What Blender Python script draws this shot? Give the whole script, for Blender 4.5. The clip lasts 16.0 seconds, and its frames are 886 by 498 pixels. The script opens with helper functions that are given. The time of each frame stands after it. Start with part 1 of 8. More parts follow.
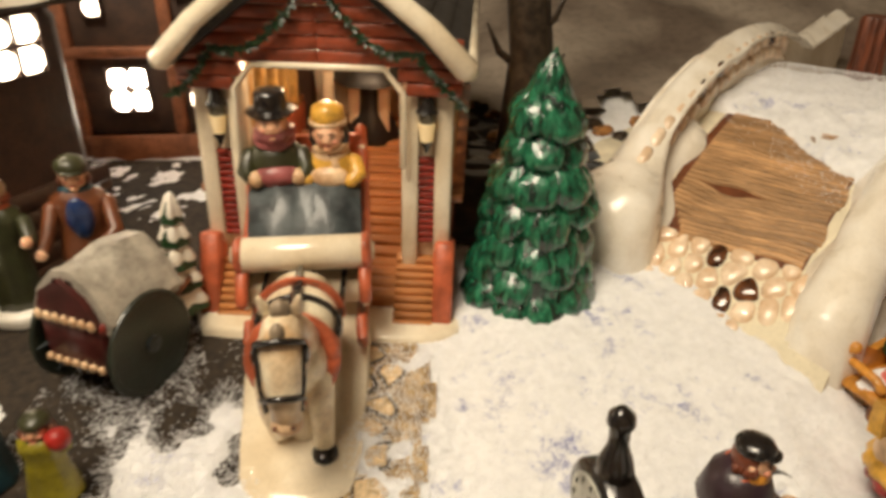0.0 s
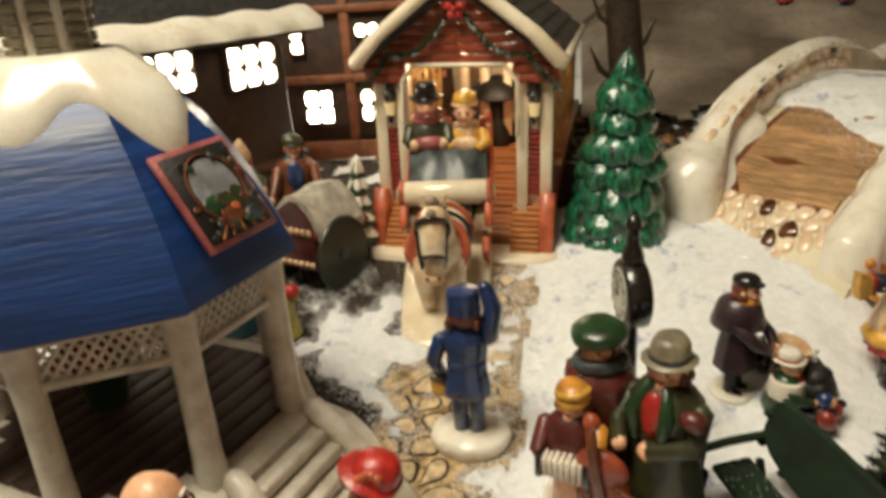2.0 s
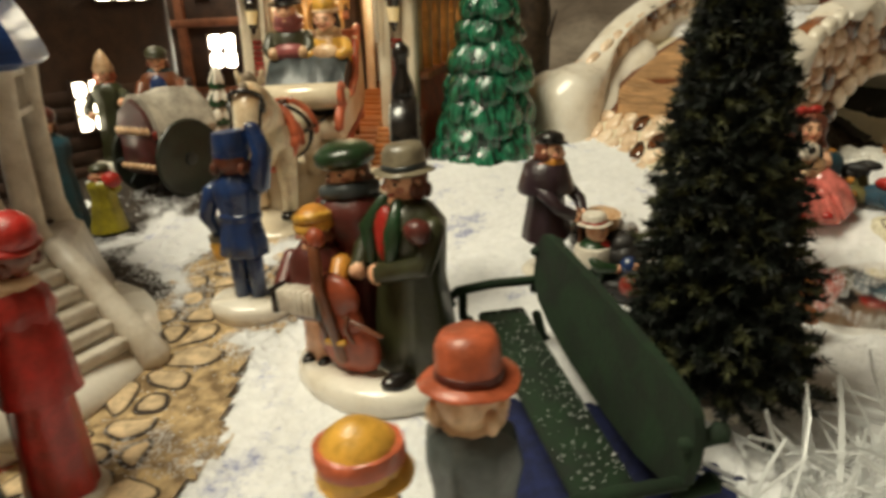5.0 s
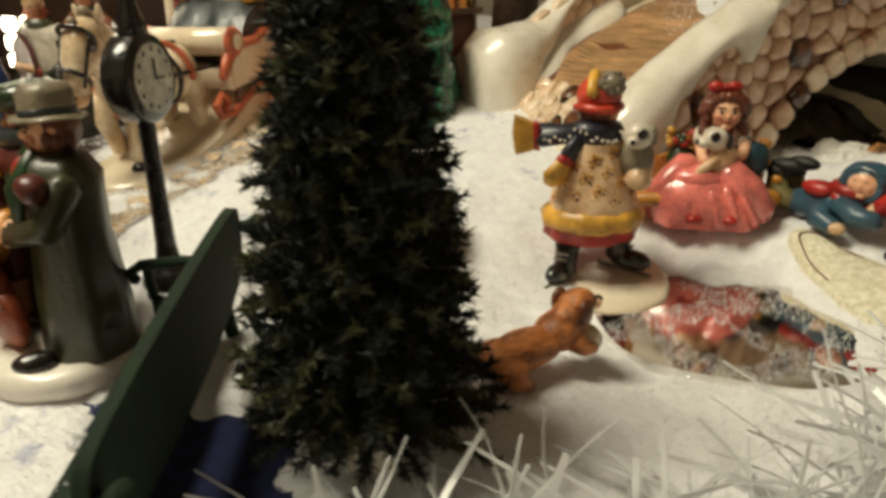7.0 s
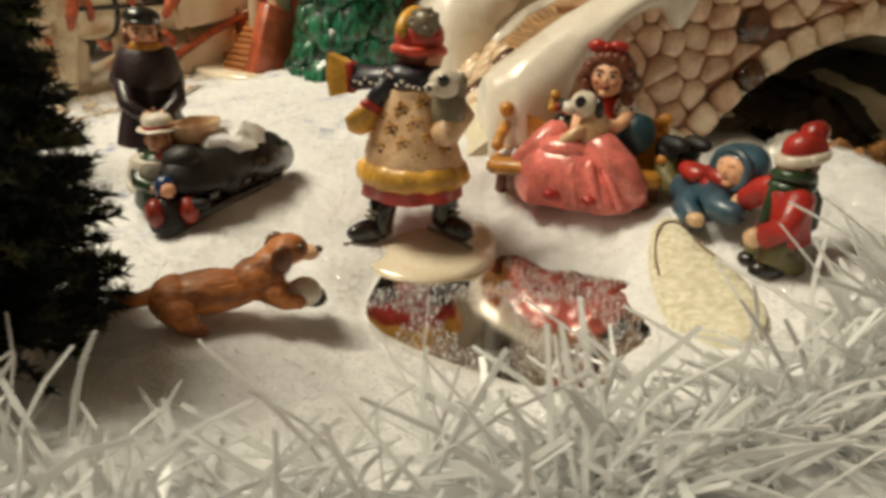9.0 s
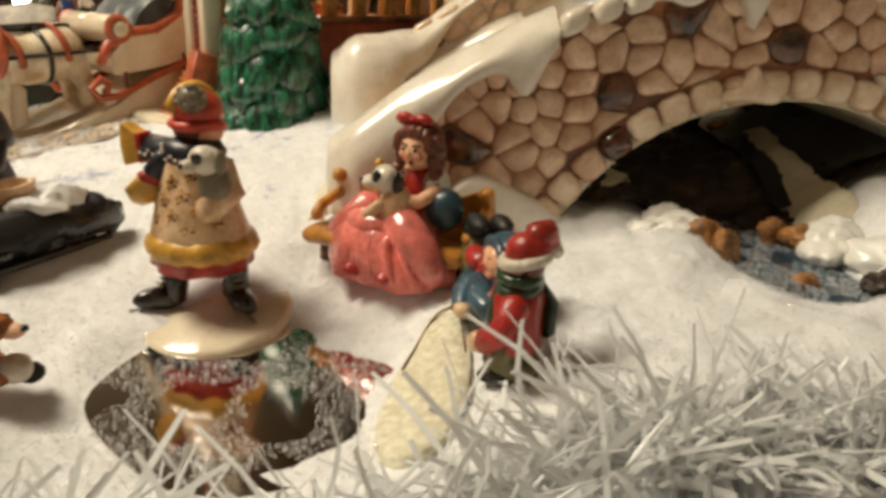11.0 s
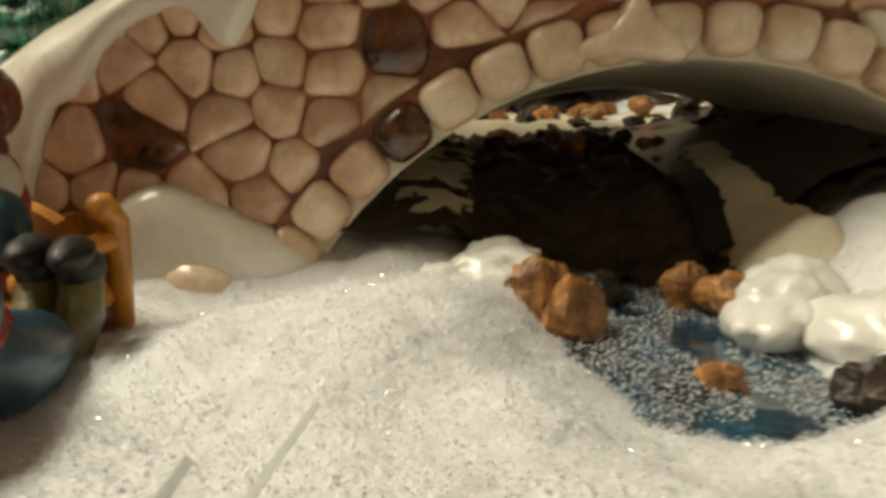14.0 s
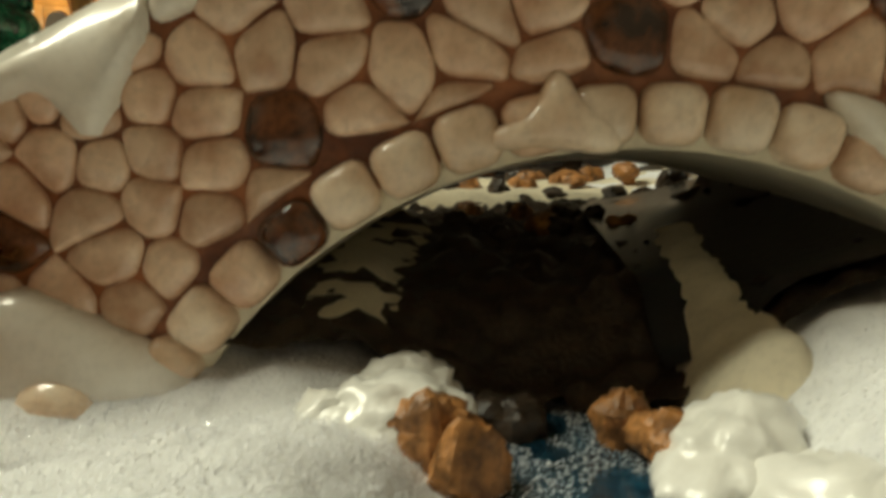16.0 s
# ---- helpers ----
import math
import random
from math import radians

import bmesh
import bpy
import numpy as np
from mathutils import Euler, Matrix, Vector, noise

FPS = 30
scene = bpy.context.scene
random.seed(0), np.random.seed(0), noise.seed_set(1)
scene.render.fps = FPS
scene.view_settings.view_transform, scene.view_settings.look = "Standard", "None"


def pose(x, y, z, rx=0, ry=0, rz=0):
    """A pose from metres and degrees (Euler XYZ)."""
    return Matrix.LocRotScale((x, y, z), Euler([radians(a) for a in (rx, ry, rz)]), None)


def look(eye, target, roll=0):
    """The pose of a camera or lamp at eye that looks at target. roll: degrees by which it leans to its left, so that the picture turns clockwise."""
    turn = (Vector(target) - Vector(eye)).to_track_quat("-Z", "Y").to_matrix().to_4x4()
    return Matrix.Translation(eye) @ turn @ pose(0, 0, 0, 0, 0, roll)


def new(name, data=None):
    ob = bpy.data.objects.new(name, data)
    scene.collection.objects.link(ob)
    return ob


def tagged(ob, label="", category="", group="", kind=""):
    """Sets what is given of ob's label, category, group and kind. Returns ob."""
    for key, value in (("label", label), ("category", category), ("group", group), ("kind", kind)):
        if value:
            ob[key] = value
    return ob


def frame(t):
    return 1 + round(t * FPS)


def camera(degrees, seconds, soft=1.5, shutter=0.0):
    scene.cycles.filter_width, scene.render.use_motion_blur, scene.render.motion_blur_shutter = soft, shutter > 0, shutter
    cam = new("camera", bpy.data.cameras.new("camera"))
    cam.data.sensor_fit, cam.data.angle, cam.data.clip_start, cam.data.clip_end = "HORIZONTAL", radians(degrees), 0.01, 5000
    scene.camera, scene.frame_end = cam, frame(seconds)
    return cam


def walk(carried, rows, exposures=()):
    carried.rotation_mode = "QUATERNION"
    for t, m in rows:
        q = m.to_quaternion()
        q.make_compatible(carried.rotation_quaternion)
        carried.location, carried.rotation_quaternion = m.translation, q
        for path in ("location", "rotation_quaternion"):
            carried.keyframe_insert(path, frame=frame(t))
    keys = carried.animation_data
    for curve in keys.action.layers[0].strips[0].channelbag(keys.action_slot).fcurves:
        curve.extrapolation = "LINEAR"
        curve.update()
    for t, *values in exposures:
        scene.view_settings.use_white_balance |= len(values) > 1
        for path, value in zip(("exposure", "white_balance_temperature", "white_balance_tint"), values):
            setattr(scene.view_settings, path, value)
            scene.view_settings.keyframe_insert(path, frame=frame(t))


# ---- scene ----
cam = camera(63.0, 16.0, soft=3.6, shutter=0.4)
METRES, EYE, TILT, LEAN, TURN = 0.8, 0.18, -27.0, 0.0, 0.0
ROWS = [
    (0.0, 0.0, 0.0, 0.0, 0.0, 0.0, -0.0),
    (0.5, -0.0013, -0.0381, -0.0141, 4.1, 0.85, -1.61),
    (1.0, 0.0026, -0.0726, -0.0245, 5.84, 2.55, -1.32),
    (1.5, 0.0109, -0.1051, -0.0527, 7.23, 4.5, -1.44),
    (2.0, 0.0213, -0.1321, -0.0829, 10.48, 5.21, -1.22),
    (2.5, 0.0359, -0.1348, -0.1135, 9.23, 4.57, -1.29),
    (3.0, 0.0344, -0.1315, -0.1421, 8.28, 4.07, -1.58),
    (5.5, 0.1514, -0.0554, -0.1502, 12.83, 8.35, -3.55),
    (6.0, 0.1826, -0.0281, -0.1429, 15.01, 6.97, -5.77),
    (6.5, 0.2123, -0.0139, -0.1405, 17.0, 5.92, -7.27),
    (7.0, 0.241, 0.004, -0.1345, 20.25, 4.73, -8.99),
    (7.5, 0.2709, 0.0246, -0.1352, 22.76, 3.51, -10.92),
    (8.0, 0.2977, 0.0416, -0.1337, 24.67, 3.62, -12.79),
    (8.5, 0.3184, 0.0557, -0.1226, 27.82, 3.54, -14.75),
    (9.0, 0.3406, 0.0787, -0.1197, 30.43, 1.88, -16.63),
    (11.5, 0.4337, 0.161, -0.0499, 39.34, 0.51, -19.74),
    (12.0, 0.4424, 0.1849, -0.0387, 38.24, 1.82, -19.24),
    (12.5, 0.4335, 0.2041, -0.0281, 37.87, 3.03, -19.26),
    (13.0, 0.4316, 0.2234, -0.0253, 38.19, 3.72, -19.34),
    (13.5, 0.4295, 0.2689, -0.0335, 38.69, 6.21, -19.24),
    (14.0, 0.4046, 0.3027, -0.0351, 42.54, 6.09, -20.29),
    (14.5, 0.3947, 0.3281, -0.0464, 43.86, 6.1, -20.81),
    (15.0, 0.3966, 0.3355, -0.0412, 45.62, 7.6, -21.25),
    (15.5, 0.396, 0.3367, -0.0298, 44.38, 8.57, -20.82),
    (16.0, 0.4033, 0.3333, -0.0079, 44.85, 8.68, -20.92),
]
EXPOSURE = [(0.0, 0.42, 6750, 16), (2.5, 0.30, 6400, 8), (6.0, 0.34, 6400, 6), (8.0, 0.46, 6500, 9), (9.0, 0.50, 6500, 10), (11.5, 0.62, 6550, 13), (13.5, 0.64, 6400, 6), (14.5, 0.80, 6400, 6), (15.0, 0.86, 6350, 2), (15.5, 0.84, 6300, 0), (16.0, 0.58, 6150, -2)]
walk(cam, [(t, pose(0, 0, EYE, TILT, LEAN, TURN) @ pose(METRES * x, METRES * y, METRES * z, 90 + pitch, roll, yaw)) for t, x, y, z, yaw, pitch, roll in ROWS], EXPOSURE)

# ---- light: one ceiling lamp in a closed room, lit windows of the model houses ----
world = bpy.data.worlds.new("room_dark")
scene.world = world
world.use_nodes = True
world.node_tree.nodes["Background"].inputs[0].default_value = (1.0, 0.8, 0.6, 1)
world.node_tree.nodes["Background"].inputs[1].default_value = 0.02

lamp_data = bpy.data.lights.new("ceiling_lamp_light", "AREA")
lamp_data.shape, lamp_data.size = "DISK", 0.34
lamp_data.energy = 5.1
lamp_data.color = (1.0, 0.905, 0.69)
lamp_light = new("ceiling_lamp_light", lamp_data)
lamp_light.matrix_world = look((-0.19, -0.05, 0.72), (0.09, 0.12, 0.0))


def inside_light(x, y, z, watts, radius=0.004):
    data = bpy.data.lights.new("inside_light", "POINT")
    data.energy, data.shadow_soft_size, data.color = watts, radius, (1.0, 0.72, 0.42)
    ob = new("inside_light", data)
    ob.location = (x, y, z)
    return ob


# ---- materials ----
def lin(r, g, b):
    """Colour from 0..255 values to linear."""
    return tuple((c / 255 / 12.92) if c / 255 <= 0.04045 else ((c / 255 + 0.055) / 1.055) ** 2.4 for c in (r, g, b))


def make_mat(name, rgb, rough=0.4, var=0.24, scale=130.0, bump=0.2, fine=700.0, metal=0.0, coat=0.0, second=None, island=0.0, each=0.0, stretch=(1, 1, 1)):
    """Painted or natural surface: two scales of colour change, fine relief, changing gloss."""
    m = bpy.data.materials.new(name)
    m.use_nodes = True
    nt = m.node_tree
    n, l = nt.nodes, nt.links
    b = n["Principled BSDF"]
    co = n.new("ShaderNodeTexCoord")
    mp = n.new("ShaderNodeMapping")
    mp.inputs["Scale"].default_value = stretch
    l.new(co.outputs["Object"], mp.inputs[0])
    big = n.new("ShaderNodeTexNoise")
    big.inputs["Scale"].default_value, big.inputs["Detail"].default_value = scale, 4
    small = n.new("ShaderNodeTexNoise")
    small.inputs["Scale"].default_value, small.inputs["Detail"].default_value = fine, 3
    l.new(mp.outputs[0], big.inputs["Vector"])
    l.new(mp.outputs[0], small.inputs["Vector"])
    ramp = n.new("ShaderNodeValToRGB")
    dark = tuple(c * (1 - var) for c in rgb)
    light = tuple(min(0.95, c * (1 + var * 0.7)) for c in rgb)
    if second:
        dark = second
    ramp.color_ramp.elements[0].position, ramp.color_ramp.elements[1].position = 0.36, 0.64
    ramp.color_ramp.elements[0].color, ramp.color_ramp.elements[1].color = (*dark, 1), (*light, 1)
    l.new(big.outputs["Fac"], ramp.inputs[0])
    last = ramp.outputs[0]
    mul = n.new("ShaderNodeMix")
    mul.data_type, mul.blend_type = "RGBA", "MULTIPLY"
    r2 = n.new("ShaderNodeValToRGB")
    r2.color_ramp.elements[0].color = (1 - var, 1 - var, 1 - var, 1)
    r2.color_ramp.elements[0].position, r2.color_ramp.elements[1].position = 0.3, 0.55
    l.new(small.outputs["Fac"], r2.inputs[0])
    mul.inputs[0].default_value = 0.8
    l.new(last, mul.inputs[6])
    l.new(r2.outputs[0], mul.inputs[7])
    last = mul.outputs[2]
    if island or each:
        src = n.new("ShaderNodeNewGeometry").outputs["Random Per Island"] if island else n.new("ShaderNodeObjectInfo").outputs["Random"]
        hsv = n.new("ShaderNodeHueSaturation")
        mr = n.new("ShaderNodeMapRange")
        amount = island or each
        mr.inputs[3].default_value, mr.inputs[4].default_value = 1 - amount, 1 + amount
        l.new(src, mr.inputs[0])
        l.new(mr.outputs[0], hsv.inputs["Value"])
        l.new(last, hsv.inputs["Color"])
        last = hsv.outputs[0]
    l.new(last, b.inputs["Base Color"])
    rr = n.new("ShaderNodeMapRange")
    rr.inputs[3].default_value, rr.inputs[4].default_value = max(0.03, rough - 0.1), min(1, rough + 0.12)
    l.new(big.outputs["Fac"], rr.inputs[0])
    l.new(rr.outputs[0], b.inputs["Roughness"])
    b.inputs["Metallic"].default_value = metal
    b.inputs["Coat Weight"].default_value = coat
    b.inputs["Coat Roughness"].default_value = 0.08
    if bump:
        bp = n.new("ShaderNodeBump")
        bp.inputs["Strength"].default_value, bp.inputs["Distance"].default_value = bump, 0.0006
        l.new(small.outputs["Fac"], bp.inputs["Height"])
        l.new(bp.outputs[0], b.inputs["Normal"])
    return m


def glow(name, rgb, strength):
    m = bpy.data.materials.new(name)
    m.use_nodes = True
    b = m.node_tree.nodes["Principled BSDF"]
    b.inputs["Base Color"].default_value = (0.8, 0.7, 0.5, 1)
    b.inputs["Emission Color"].default_value = (*rgb, 1)
    b.inputs["Emission Strength"].default_value = strength
    return m


def paint(name, r, g, b, rough=0.38, coat=0.22, **kw):
    """Brushed paint on resin or porcelain, with a thin brown wash left in it."""
    wash = tuple(c * 0.62 + d * 0.05 for c, d in zip(lin(r, g, b), (0.16, 0.09, 0.05)))
    kw.setdefault("second", wash)
    kw.setdefault("bump", 0.35)
    return make_mat(name, lin(r, g, b), rough=rough, coat=coat, **kw)


CREAM = paint("cream_glaze", 236, 224, 200, second=lin(222, 204, 174), rough=0.22, coat=0.6, var=0.10, scale=45, bump=0.05)
WHITE = paint("white_paint", 228, 220, 206, second=lin(206, 194, 176), rough=0.4, var=0.10)
SNOWGLAZE = paint("snow_glaze", 240, 234, 222, second=lin(230, 220, 202), rough=0.28, coat=0.5, var=0.08, scale=60, bump=0.08)
ORANGE = paint("terracotta_paint", 196, 98, 64, rough=0.38, var=0.22)
RUST = paint("rust_red_siding", 160, 72, 42, rough=0.42, var=0.25)
BRICKRED = paint("brick_red_paint", 150, 44, 30, rough=0.4)
SKIN = paint("skin_paint", 242, 194, 158, rough=0.45, var=0.10, second=lin(226, 164, 124))
BROWNHAIR = paint("brown_hair_paint", 112, 56, 34, bump=0.8, fine=900)
BLACK = paint("black_paint", 24, 22, 22, rough=0.25, coat=0.5)
CLOTHBLACK = paint("matt_black_cloth_paint", 18, 18, 19, rough=0.55, coat=0.05)
NAVY = paint("dark_blue_cloth_paint", 24, 54, 104, rough=0.28, coat=0.5)
VERMILION = paint("vermilion_cap_paint", 210, 68, 44, rough=0.4)
INK = paint("dotted_navy_scarf_paint", 24, 26, 40, rough=0.4)
HOOD = paint("blue_grey_hood_paint", 56, 88, 106, rough=0.35)
OLIVE = paint("olive_trouser_paint", 112, 104, 62)
ROYAL = make_mat("royal_blue_roof_glaze", lin(16, 56, 118), rough=0.45, coat=0.2, var=0.30, scale=60, bump=0.5, fine=260, stretch=(0.25, 0.25, 3.5))
TEAL = paint("teal_paint", 30, 70, 84)
GREENCOAT = paint("olive_coat_paint", 56, 58, 34)
DARKGREEN = paint("dark_green_paint", 30, 62, 34, rough=0.3)
FIRGREEN = paint("fir_green_glaze", 34, 112, 80, rough=0.24, coat=0.7, var=0.45, scale=230, second=lin(8, 34, 26), bump=1.0, fine=520, stretch=(1.6, 1.6, 0.35))
BENCHGREEN = paint("dull_bench_green", 18, 42, 20, rough=0.85, coat=0.0, var=0.3, second=lin(12, 28, 13))
YELLOW = paint("yellow_paint", 230, 174, 70)
OCHRE = paint("ochre_paint", 204, 138, 52)
MUSTARD = paint("mustard_dress_paint", 152, 140, 30, rough=0.4)
RED = paint("red_paint", 178, 40, 32)
PINK = paint("coral_pink_glaze", 238, 128, 118, rough=0.2, coat=0.7)
MAROON = paint("maroon_paint", 96, 40, 34)
PURPLE = paint("plum_coat_paint", 50, 34, 42)
GREY = paint("grey_felt_paint", 136, 126, 104)
BROWN = paint("brown_paint", 112, 62, 34)
CHESTNUT = paint("chestnut_fur_paint", 190, 118, 62, rough=0.5, coat=0.1, bump=1.0, fine=800, var=0.35, scale=260, second=lin(126, 70, 32), stretch=(0.5, 1, 1))
SLATE = paint("slate_blanket_paint", 66, 74, 76, rough=0.4, coat=0.15, second=lin(34, 40, 42), scale=110)
ROSE = paint("rose_paint", 168, 92, 92)
BEIGE = paint("beige_apron_paint", 226, 194, 156, second=lin(198, 156, 116))
GOLD = paint("gold_dots_paint", 206, 150, 62, rough=0.3)
STONE = paint("pale_stone_glaze", 230, 200, 170, rough=0.24, coat=0.6, var=0.16, scale=120, each=0.10, second=lin(206, 164, 132), bump=0.12)
STONEBROWN = paint("brown_stone_glaze", 104, 62, 34, rough=0.2, coat=0.8, var=0.5, scale=170, second=lin(44, 26, 16), bump=0.04)
MORTAR = paint("brown_mortar_stain", 150, 94, 56, rough=0.4, var=0.4, scale=90, second=lin(104, 56, 28))
DECK = make_mat("bridge_plank_wood", lin(188, 146, 102), rough=0.4, var=0.35, scale=90, bump=0.8, fine=420, coat=0.2, each=0.22, stretch=(6, 0.6, 1))
LOGWOOD = make_mat("red_brown_bark", lin(112, 58, 34), rough=0.5, var=0.5, scale=120, bump=0.8, fine=500, stretch=(1, 1, 0.25))
FLOORWOOD = make_mat("floor_plank_paint", lin(186, 122, 70), rough=0.45, var=0.2, bump=0.4, each=0.08, stretch=(0.4, 4, 1))
YELLOWWOOD = paint("ochre_wall_paint", 206, 162, 92, var=0.2)
SHINGLE = make_mat("dark_shingle_glaze", lin(52, 50, 48), rough=0.45, var=0.5, scale=400, bump=0.8, fine=700)
DARKWALL = make_mat("dark_brown_timber_wall", lin(70, 48, 36), rough=0.6, var=0.3, bump=0.4)
PINKWALL = make_mat("terracotta_timber_wall", lin(150, 92, 62), rough=0.55, var=0.3, bump=0.4)
FLAGSTONE = make_mat("cream_flagstone_print", lin(206, 180, 142), rough=0.7, var=0.30, scale=260, bump=0.4, each=0.12)
MATDARK = make_mat("shaded_print_mat", lin(30, 24, 18), rough=0.9, var=0.5, scale=320, second=lin(58, 46, 32), bump=0.8)
WOODTABLE = make_mat("oak_table_wood", lin(120, 80, 50), rough=0.4, var=0.3, scale=6, fine=60, stretch=(1, 8, 1))
PLASTER = make_mat("cream_room_plaster", lin(192, 178, 160), rough=0.8, var=0.06, scale=3, fine=80)
WATER = paint("deep_blue_water_resin", 14, 70, 94, rough=0.1, coat=1.0, var=0.5, scale=90, second=lin(10, 30, 44), bump=0.4)
GREYWATER = paint("grey_blue_ice", 62, 70, 76, rough=0.3, coat=0.4, var=0.5, scale=90, second=lin(34, 32, 30))
SHADEDWATER = paint("shaded_navy_water", 10, 16, 26, rough=0.15, coat=0.6, var=0.3)
ROCK = make_mat("brown_rock_resin", lin(172, 120, 68), rough=0.45, var=0.55, scale=220, bump=0.8)
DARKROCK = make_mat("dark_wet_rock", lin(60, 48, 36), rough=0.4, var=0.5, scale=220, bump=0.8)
NEEDLE = make_mat("dark_fir_needles", lin(15, 24, 14), rough=0.6, var=0.4, scale=200, bump=0, island=0.6)
NEEDLETIP = make_mat("olive_needle_tips", lin(72, 74, 42), rough=0.6, var=0.3, scale=200, bump=0, island=0.4)
LAMPGLASS = glow("lamp_glass_amber", (1.0, 0.6, 0.15), 0.2)
PANE = glow("lit_window_pane", (1.0, 0.86, 0.62), 9.0)
PANEBRIGHT = glow("bright_lit_window_pane", (1.0, 0.88, 0.68), 22.0)
DIAL = paint("clock_dial_paint", 206, 206, 192, rough=0.3)


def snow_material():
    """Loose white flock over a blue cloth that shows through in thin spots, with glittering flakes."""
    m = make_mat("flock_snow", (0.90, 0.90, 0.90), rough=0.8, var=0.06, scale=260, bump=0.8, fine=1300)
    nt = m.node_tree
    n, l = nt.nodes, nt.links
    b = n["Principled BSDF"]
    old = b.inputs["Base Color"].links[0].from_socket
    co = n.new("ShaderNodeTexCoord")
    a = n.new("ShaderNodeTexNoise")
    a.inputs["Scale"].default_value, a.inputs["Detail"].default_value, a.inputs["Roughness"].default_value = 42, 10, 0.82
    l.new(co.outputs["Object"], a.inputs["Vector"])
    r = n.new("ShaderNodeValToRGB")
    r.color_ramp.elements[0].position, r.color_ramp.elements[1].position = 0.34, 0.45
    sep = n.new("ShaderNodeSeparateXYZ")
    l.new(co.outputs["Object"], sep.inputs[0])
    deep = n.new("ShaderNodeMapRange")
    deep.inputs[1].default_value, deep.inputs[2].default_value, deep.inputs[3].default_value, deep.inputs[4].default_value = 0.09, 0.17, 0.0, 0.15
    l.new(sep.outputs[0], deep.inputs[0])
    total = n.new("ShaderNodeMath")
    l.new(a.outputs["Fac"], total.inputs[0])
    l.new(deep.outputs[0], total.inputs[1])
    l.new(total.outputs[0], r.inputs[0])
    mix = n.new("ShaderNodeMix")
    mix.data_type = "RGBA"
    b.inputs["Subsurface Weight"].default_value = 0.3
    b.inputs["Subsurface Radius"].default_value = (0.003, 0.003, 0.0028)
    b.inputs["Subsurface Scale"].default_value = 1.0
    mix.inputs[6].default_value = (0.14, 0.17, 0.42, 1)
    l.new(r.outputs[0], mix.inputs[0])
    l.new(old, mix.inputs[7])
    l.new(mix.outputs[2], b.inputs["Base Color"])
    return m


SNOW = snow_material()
def thin_plastic(m, share):
    """Lets part of the light through a thin white plastic."""
    nt = m.node_tree
    clear = nt.nodes.new("ShaderNodeBsdfTranslucent")
    clear.inputs["Color"].default_value = (0.94, 0.94, 0.95, 1)
    mix = nt.nodes.new("ShaderNodeMixShader")
    mix.inputs[0].default_value = share
    nt.links.new(nt.nodes["Principled BSDF"].outputs[0], mix.inputs[1])
    nt.links.new(clear.outputs[0], mix.inputs[2])
    nt.links.new(mix.outputs[0], nt.nodes["Material Output"].inputs["Surface"])
    return m


TINSEL = thin_plastic(paint("white_plastic_tinsel", 246, 248, 246, rough=0.22, coat=0.3, var=0.02, second=lin(238, 240, 238), bump=0), 0.5)
CRYSTAL = thin_plastic(paint("snow_flake_crystal", 248, 248, 250, rough=0.35, coat=0.0, var=0.02, bump=0, second=lin(244, 244, 246)), 0.6)
GLITTER = paint("silver_glitter_flake", 245, 245, 245, rough=0.16, coat=0.0, var=0.02, bump=0, second=lin(240, 240, 240))
GLITTER.node_tree.nodes["Principled BSDF"].inputs["IOR"].default_value = 2.6


